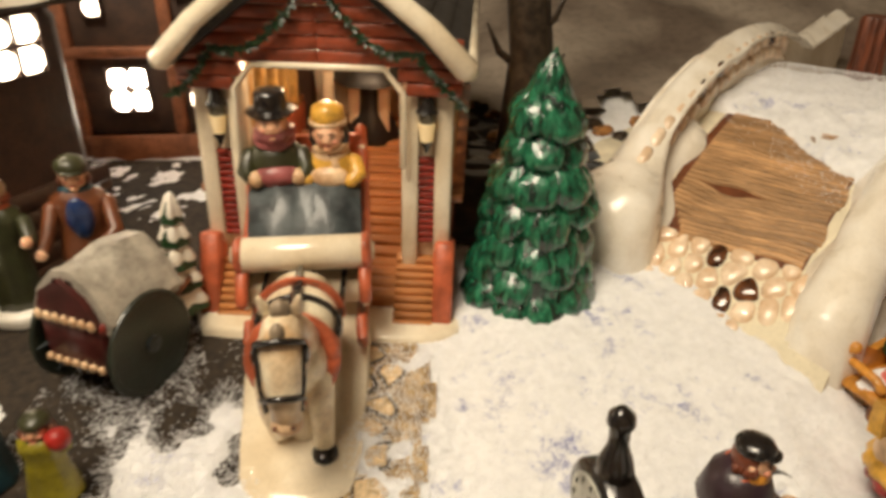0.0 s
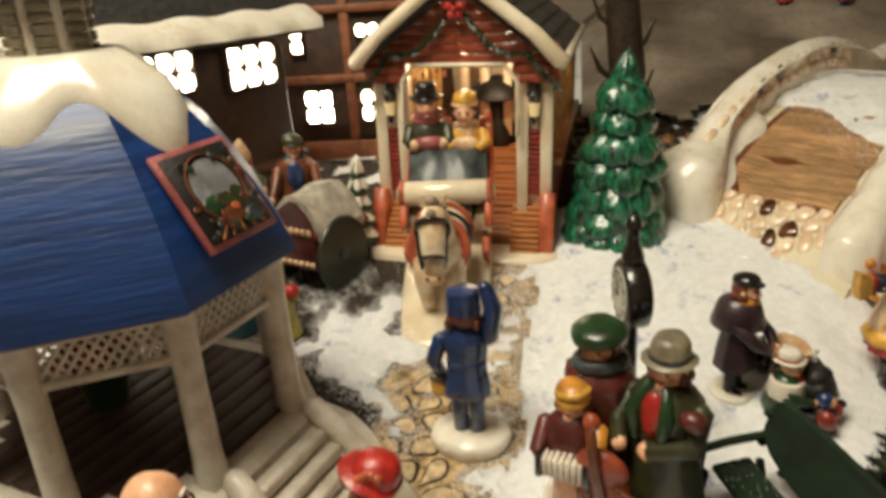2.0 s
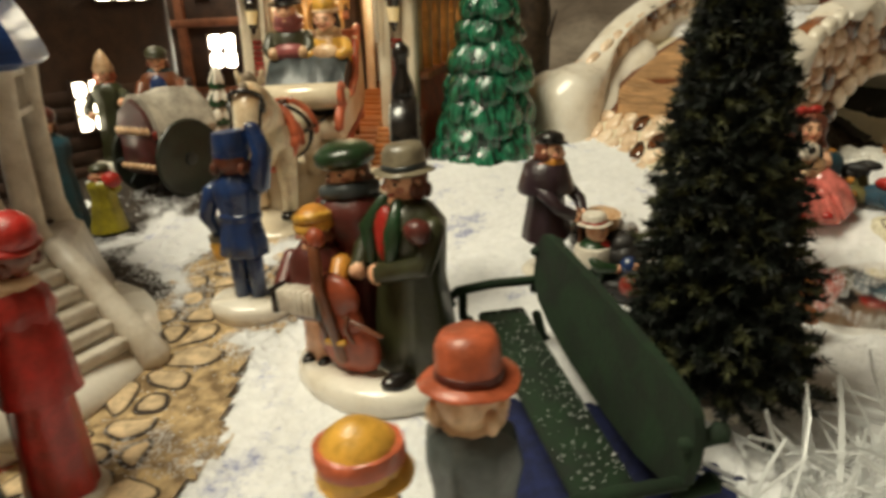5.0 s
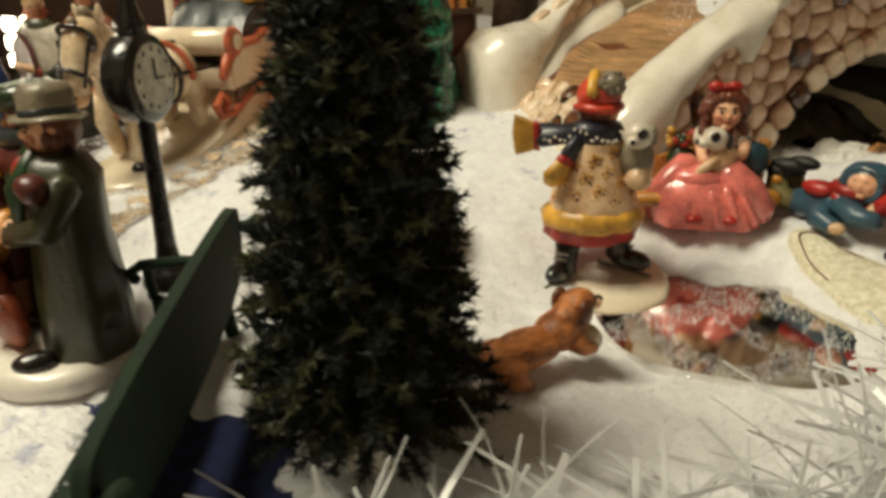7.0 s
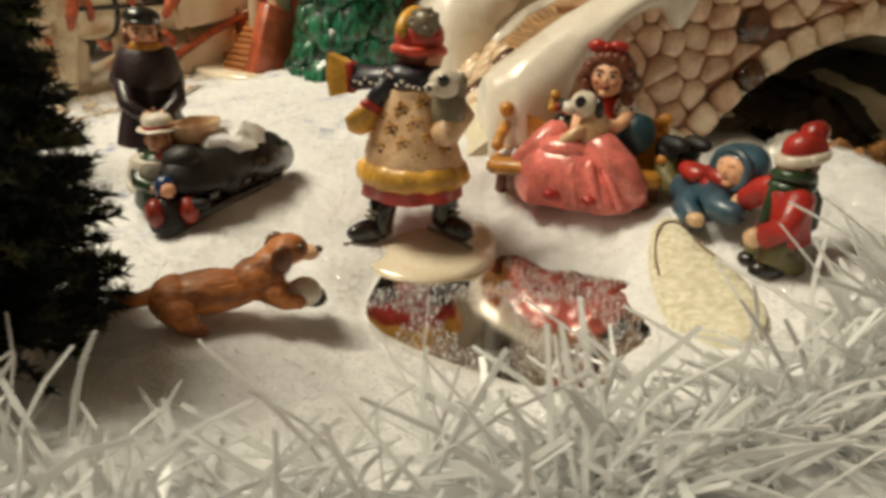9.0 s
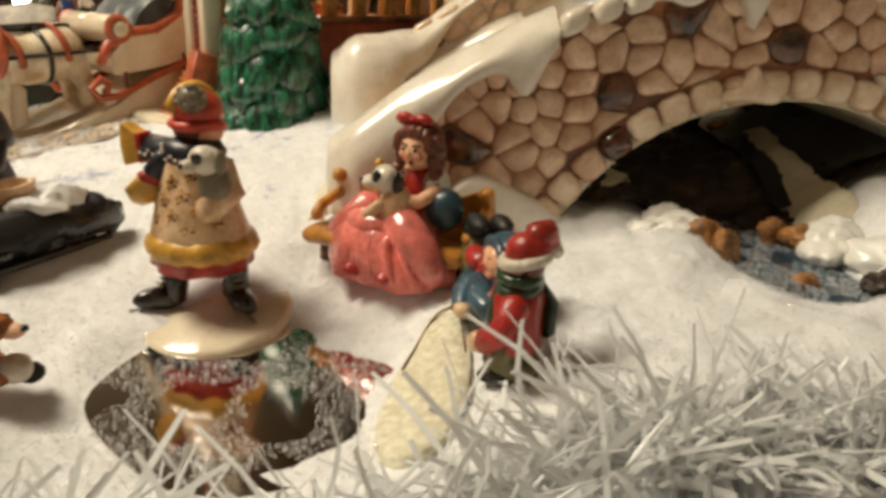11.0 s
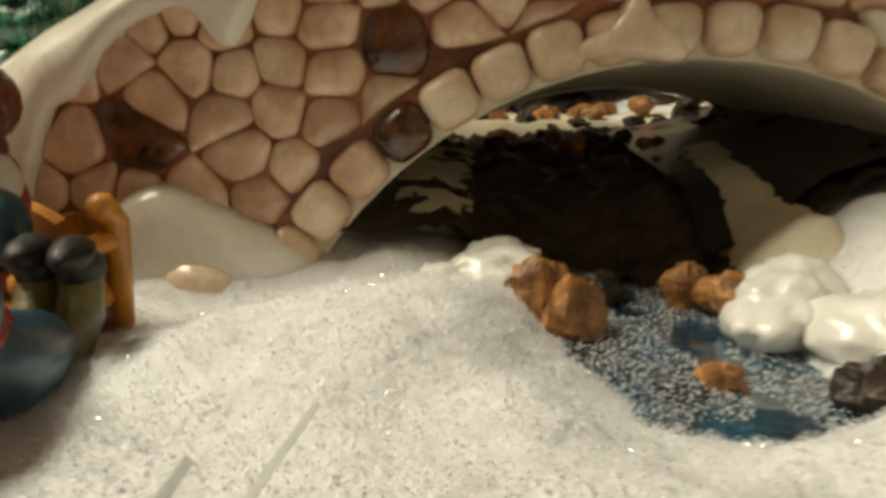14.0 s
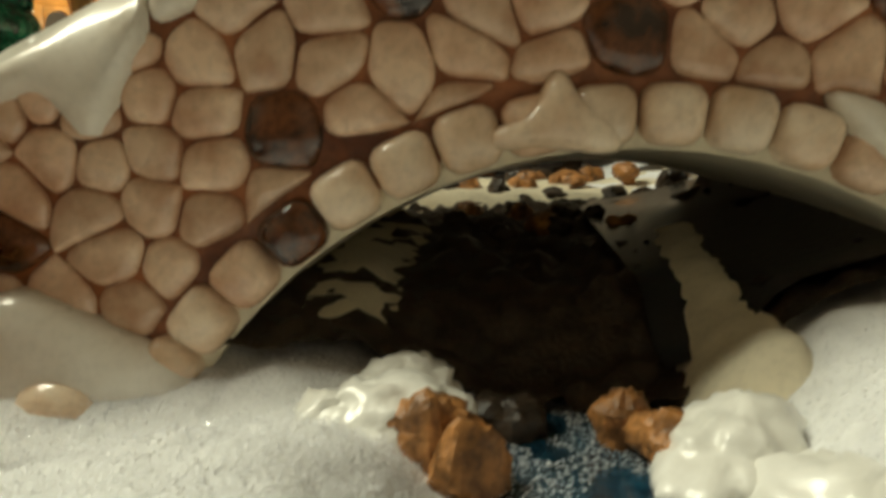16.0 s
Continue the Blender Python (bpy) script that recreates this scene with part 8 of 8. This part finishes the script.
# The far hill's weaker light is put into the cotton's grey.
tagged(sheet("hill_cotton", 0.02, 0.71, 0.47, 0.895, 0.006, hill_z, HILL, lambda x, y: y > 0.50 + 0.03 * noise.noise(Vector((x * 30, y * 30, 1)))),
       "puffy cotton batting hill, greyed for the dim light far back", "hill", kind="structure")
# Sheet's dark colour holds the shadow and rubble behind the house.
tagged(sheet("dark_ground", -0.04, 0.15, 0.31, 0.60, 0.004, lambda x, y: ground_z(x, y) + 0.0020 + 0.0025 * noise.noise(Vector((x * 80, y * 80, 5))), SHADOWSHEET,
             lambda x, y: x > 0.0 and ((x - 0.035) / 0.075) ** 2 + ((y - 0.44) / 0.14) ** 2 < 1 + 0.9 * noise.noise(Vector((x * 40, y * 40, 8))) and x < 0.098),
       "dark brown sheet for shadow and rubble behind the covered bridge", "ground cloth", kind="structure")
s = Shape()
s.lathe([(0.016, -0.002), (0.017, 0.002), (0.011, 0.014), (0.008, 0.026), (0.006, 0.032)], CLOTHBLACK, seg=24, fold=0.06, folds=5)
s.lathe([(0.006, 0.030), (0.022, 0.034), (0.021, 0.038), (0.012, 0.046), (0.002, 0.050)], CLOTHBLACK, seg=24, fold=0.04, folds=6)
s.wobble(0.002, 80)
put(s.make("dark_figurine"), pose(-0.044, 0.428, 0.0405), "dark unlit figurine with a wide hat beyond the covered bridge", "figurine")

# ---- back pool and rubble behind the fir tree ----
def in_back_pool(x, y):
    return ((x - 0.075) / 0.078) ** 2 + ((y - 0.445) / 0.080) ** 2 < 1 + 0.8 * noise.noise(Vector((x * 45, y * 45, 4))) and x < 0.098


tagged(sheet("back_water", -0.04, 0.20, 0.34, 0.56, 0.004, lambda x, y: ground_z(x, y) + 0.0022 + 0.0012 * noise.noise(Vector((x * 90, y * 90, 1))), GREYWATER, in_back_pool),
       "grey-blue frozen stream behind the bridge", "water", kind="structure")
for k in range(34):
    x, y = random.uniform(0.0, 0.14), random.uniform(0.38, 0.54)
    rock(x, y, ground_z(x, y) + 0.002, (random.uniform(0.004, 0.010), random.uniform(0.004, 0.008), random.uniform(0.003, 0.006)), ROCK if k % 3 == 0 else DARKROCK, "dark rubble stone on the snow slope", 20 + k)

# ---- white tinsel garland in front ----
def tinsel():
    rng = random.Random(11)
    verts, faces = [], []
    line = [(0.130, 0.034), (0.162, 0.040), (0.196, 0.052), (0.226, 0.074), (0.250, 0.104), (0.268, 0.134), (0.280, 0.168), (0.299, 0.190), (0.320, 0.207), (0.35, 0.215)]
    for _ in range(2600):
        q = rng.random() * (len(line) - 1.001)
        if 4.1 < q < 6.2 and rng.random() < 0.5:
            continue
        if 1.3 < q < 3.4 and rng.random() < 0.72 or q < 1.3 and rng.random() < 0.75:
            continue
        i = int(q)
        f = q - i
        cx, cy = line[i][0] * (1 - f) + line[i + 1][0] * f, line[i][1] * (1 - f) + line[i + 1][1] * f
        late = max(0.0, (q - 5.5) / 3.5)
        x, y = cx + rng.gauss(0, 0.0065), cy + rng.gauss(0, 0.0065)
        z = ground_z(x, y) + rng.uniform(-0.001, 0.004)
        a, e = rng.random() * 6.283, rng.uniform(0.05, 1.15)
        ln, w = rng.uniform(0.012, 0.034) * (1 - 0.45 * late), rng.uniform(0.0003, 0.0008)
        d = Vector((math.cos(a) * math.cos(e), math.sin(a) * math.cos(e), math.sin(e)))
        sd = d.cross(Vector((rng.gauss(0, 1), rng.gauss(0, 1), rng.gauss(0, 1)))).normalized()
        th = d.cross(sd).normalized() * 0.00012
        bend = Vector((rng.gauss(0, 0.2), rng.gauss(0, 0.2), -0.18)) * ln
        p0 = Vector((x, y, z))
        stations = [p0, p0 + d * ln * 0.3 + bend * 0.08, p0 + d * ln * 0.65 + bend * 0.42, p0 + d * ln + bend]
        k = len(verts)
        for p, ww in zip(stations, (w, w, w * 0.95, w * 0.7)):
            verts += [p - sd * ww - th, p + sd * ww - th, p + sd * ww + th, p - sd * ww + th]
        for r in (0, 4, 8):
            for c in range(4):
                faces.append((k + r + c, k + r + (c + 1) % 4, k + r + 4 + (c + 1) % 4, k + r + 4 + c))
        faces.append((k + 12, k + 13, k + 14, k + 15))
    me = bpy.data.meshes.new("tinsel_garland")
    me.from_pydata([tuple(v) for v in verts], [], faces)
    me.materials.append(TINSEL)
    ob = new("tinsel_garland", me)
    return tagged(ob, "white plastic tinsel garland laid along the snow", "garland", kind="stuff")


tinsel()


# ---- loose shaved-plastic snow flakes ----
def flakes(count, x0, x1, y0, y1, size, lift, seed, name, label, keep=None, mat=CRYSTAL, flat=0.3, rise=0.0003, tilt=0.38):
    rng = np.random.default_rng(seed)
    spots = []
    for x, y, c in rng.uniform((x0, y0, 0.0), (x1, y1, 1.0), (count, 3)):
        if keep is None or keep(x, y) > c:
            spots.append((x, y, lift(x, y) + rise * c * c))
    p = np.array(spots)
    n = len(p)
    normal = rng.normal(size=(n, 3)) * tilt + (0.0, 0.0, 1.0)
    normal /= np.linalg.norm(normal, axis=1, keepdims=True)
    across = np.cross(normal, rng.normal(size=(n, 3)))
    across /= np.linalg.norm(across, axis=1, keepdims=True)
    q = np.stack((across, np.cross(normal, across), normal), axis=2)
    r = size * (0.5 + rng.random((n, 1)))
    x_, y_, z_ = (q[:, :, k] * r for k in range(3))
    corners = (p + x_, p - 0.5 * x_ + 0.8 * y_, p - 0.5 * x_ - 0.8 * y_, p + 1.4 * flat * z_)
    verts = np.stack(corners, axis=1).reshape(-1, 3)
    shard = np.array(((0, 1, 2), (0, 3, 1), (1, 3, 2), (2, 3, 0)))
    faces = (shard[None] + 4 * np.arange(n)[:, None, None]).reshape(-1, 3)
    me = bpy.data.meshes.new(name)
    me.from_pydata(verts.tolist(), [], faces.tolist())
    me.materials.append(mat)
    ob = new(name, me)
    return tagged(ob, label, "snow flakes", kind="stuff")


def off_bridge(x, y):
    u, v = bridge_uv(x, y)
    if -0.02 < u < 0.28 and -0.002 < v < 0.13 or ((x - 0.200) / 0.044) ** 2 + ((y - 0.162) / 0.036) ** 2 < 1 and ground_z(x, y) < POND_Z:
        return 0.0
    if 0.088 < u < 0.158 and -0.085 < v < 0.0 and ground_z(x, y) < 0.0022:
        return 0.0
    cover = ramp01(x, -0.045, 0.004) * (1 - 0.75 * ramp01(x, 0.20, 0.215) * ramp01(y, 0.225, 0.24))
    if 0.04 < x < 0.17 and y < 0.10:
        cover *= 1 - 0.93 * ramp01(ground_z(x, y) - 0.0010 - snow_z(x, y), 0.0, 0.0012)
    return cover


flakes(190000, -0.045, 0.36, 0.00, 0.36, 0.00030, lambda x, y: snow_z(x, y) + 0.0001, 3, "snow_flakes", "loose shaved white snow flakes on the ground", off_bridge)
flakes(170000, 0.195, 0.35, 0.215, 0.335, 0.00014, lambda x, y: snow_z(x, y) + 0.0001, 5, "heap_flakes", "fluffy loose white snow flakes heaped by the stream", lambda x, y: float(off_bridge(x, y) > 0), rise=0.0011, tilt=0.30)
flakes(17000, 0.150, 0.250, 0.110, 0.215, 0.00026, lambda x, y: POND_Z + 0.0003, 4, "glitter_flakes", "glitter strewn on the pond",
       lambda x, y: float(((x - 0.200) / 0.045) ** 2 + ((y - 0.162) / 0.036) ** 2 < 1 and ground_z(x, y) < POND_Z - 0.0005 and noise.noise(Vector((x * 60, y * 60, 0))) + 0.35 * noise.noise(Vector((x * 260, y * 90, 4))) > -0.05))


def path_cover(x, y):
    return max(0.03, min(1.0, 0.24 + 1.8 * drift(x, y))) * (1 - ramp01(x, -0.020, 0.008))


flakes(140000, -0.15, 0.008, -0.05, 0.27, 0.00040, lambda x, y: max(snow_z(x, y), mat_z(x, y)) + 0.0002, 12, "path_flakes", "loose snow grains strewn over the path mat", path_cover, rise=0.0009)
flakes(46000, 0.21, 0.34, 0.25, 0.37, 0.00026, lambda x, y: 0.0034, 14, "stream_flakes", "white snow grains dusting the blue stream",
       lambda x, y: float(0.085 < bridge_uv(x, y)[0] < 0.158 and -0.09 < bridge_uv(x, y)[1] < 0.0 and noise.noise(Vector((x * 90, y * 90, 2))) + 25 * abs(bridge_uv(x, y)[0] - 0.121) > -0.02))
flakes(75000, -0.045, 0.36, -0.02, 0.36, 0.00024, lambda x, y: snow_z(x, y) + 0.0005, 8, "glitter_grains", "silver glitter grains on the snow", lambda x, y: float(off_bridge(x, y) > 0.1), GLITTER, tilt=0.9)


def on_seat(x, y):
    dx, dy = x - 0.0824, y - 0.0498
    c, q = math.cos(radians(-67)), math.sin(radians(-67))
    a, b = c * dx + q * dy, -q * dx + c * dy
    return 0.5 * (abs(a) < 0.044 and -0.004 < b < 0.009)


flakes(3400, 0.055, 0.12, 0.005, 0.11, 0.00030, lambda x, y: 0.0026 - 0.122 * (math.cos(radians(-67)) * (x - 0.0824) + math.sin(radians(-67)) * (y - 0.0498)), 21, "seat_flakes", "snow grains strewn on the green bench seat", on_seat)
flakes(45000, 0.14, 0.36, 0.25, 0.50, 0.00042, lambda x, y: BR[2] + br_deck(bridge_uv(x, y)[0]) + 0.0026 + 0.0049 * ramp01(bridge_uv(x, y)[0], 0.046, 0.066), 9, "deck_flakes", "loose glittering snow flakes on the bridge deck",
       lambda x, y: ramp01(bridge_uv(x, y)[0] - 0.030 * ramp01(bridge_uv(x, y)[1], 0.025, 0.085) + 0.018 * noise.noise(Vector((x * 70, y * 70, 3))), 0.025, 0.058) * (bridge_uv(x, y)[0] < 0.19 and 0.018 < bridge_uv(x, y)[1] < 0.100))

# ---- flagstones of the path, one by one ----
seeds = []
y = -0.09
while y < 0.26:
    x = -0.09
    while x < 0.012:
        px, py = x + random.uniform(-0.004, 0.004), y + random.uniform(-0.004, 0.004)
        if on_path(px, py) and px > -0.085:
            seeds.append((px, py))
        x += random.uniform(0.009, 0.018)
    y += 0.0120
for k, poly in enumerate(cells(seeds, (-0.152, -0.095, 0.014, 0.262))):
    if len(poly) > 2 and max(abs(p[0] - seeds[k][0]) + abs(p[1] - seeds[k][1]) for p in poly) < 0.024:
        loop = bean(smooth_loop(inset(poly, 0.0012), 2), k)
        stone = pebble(loop, 0.0004, lambda a, b, hh: (a, b, mat_z(a, b) + hh), OUTLINE, "stone", path_mat, 0, 0.0)
        pebble(inset(bean(loop, k + 50), random.uniform(0.0008, 0.0016)), 0.0009, lambda a, b, hh: (a, b, mat_z(a, b) + hh), FLAGSTONE, "stone_face", stone, 0, 0.0)
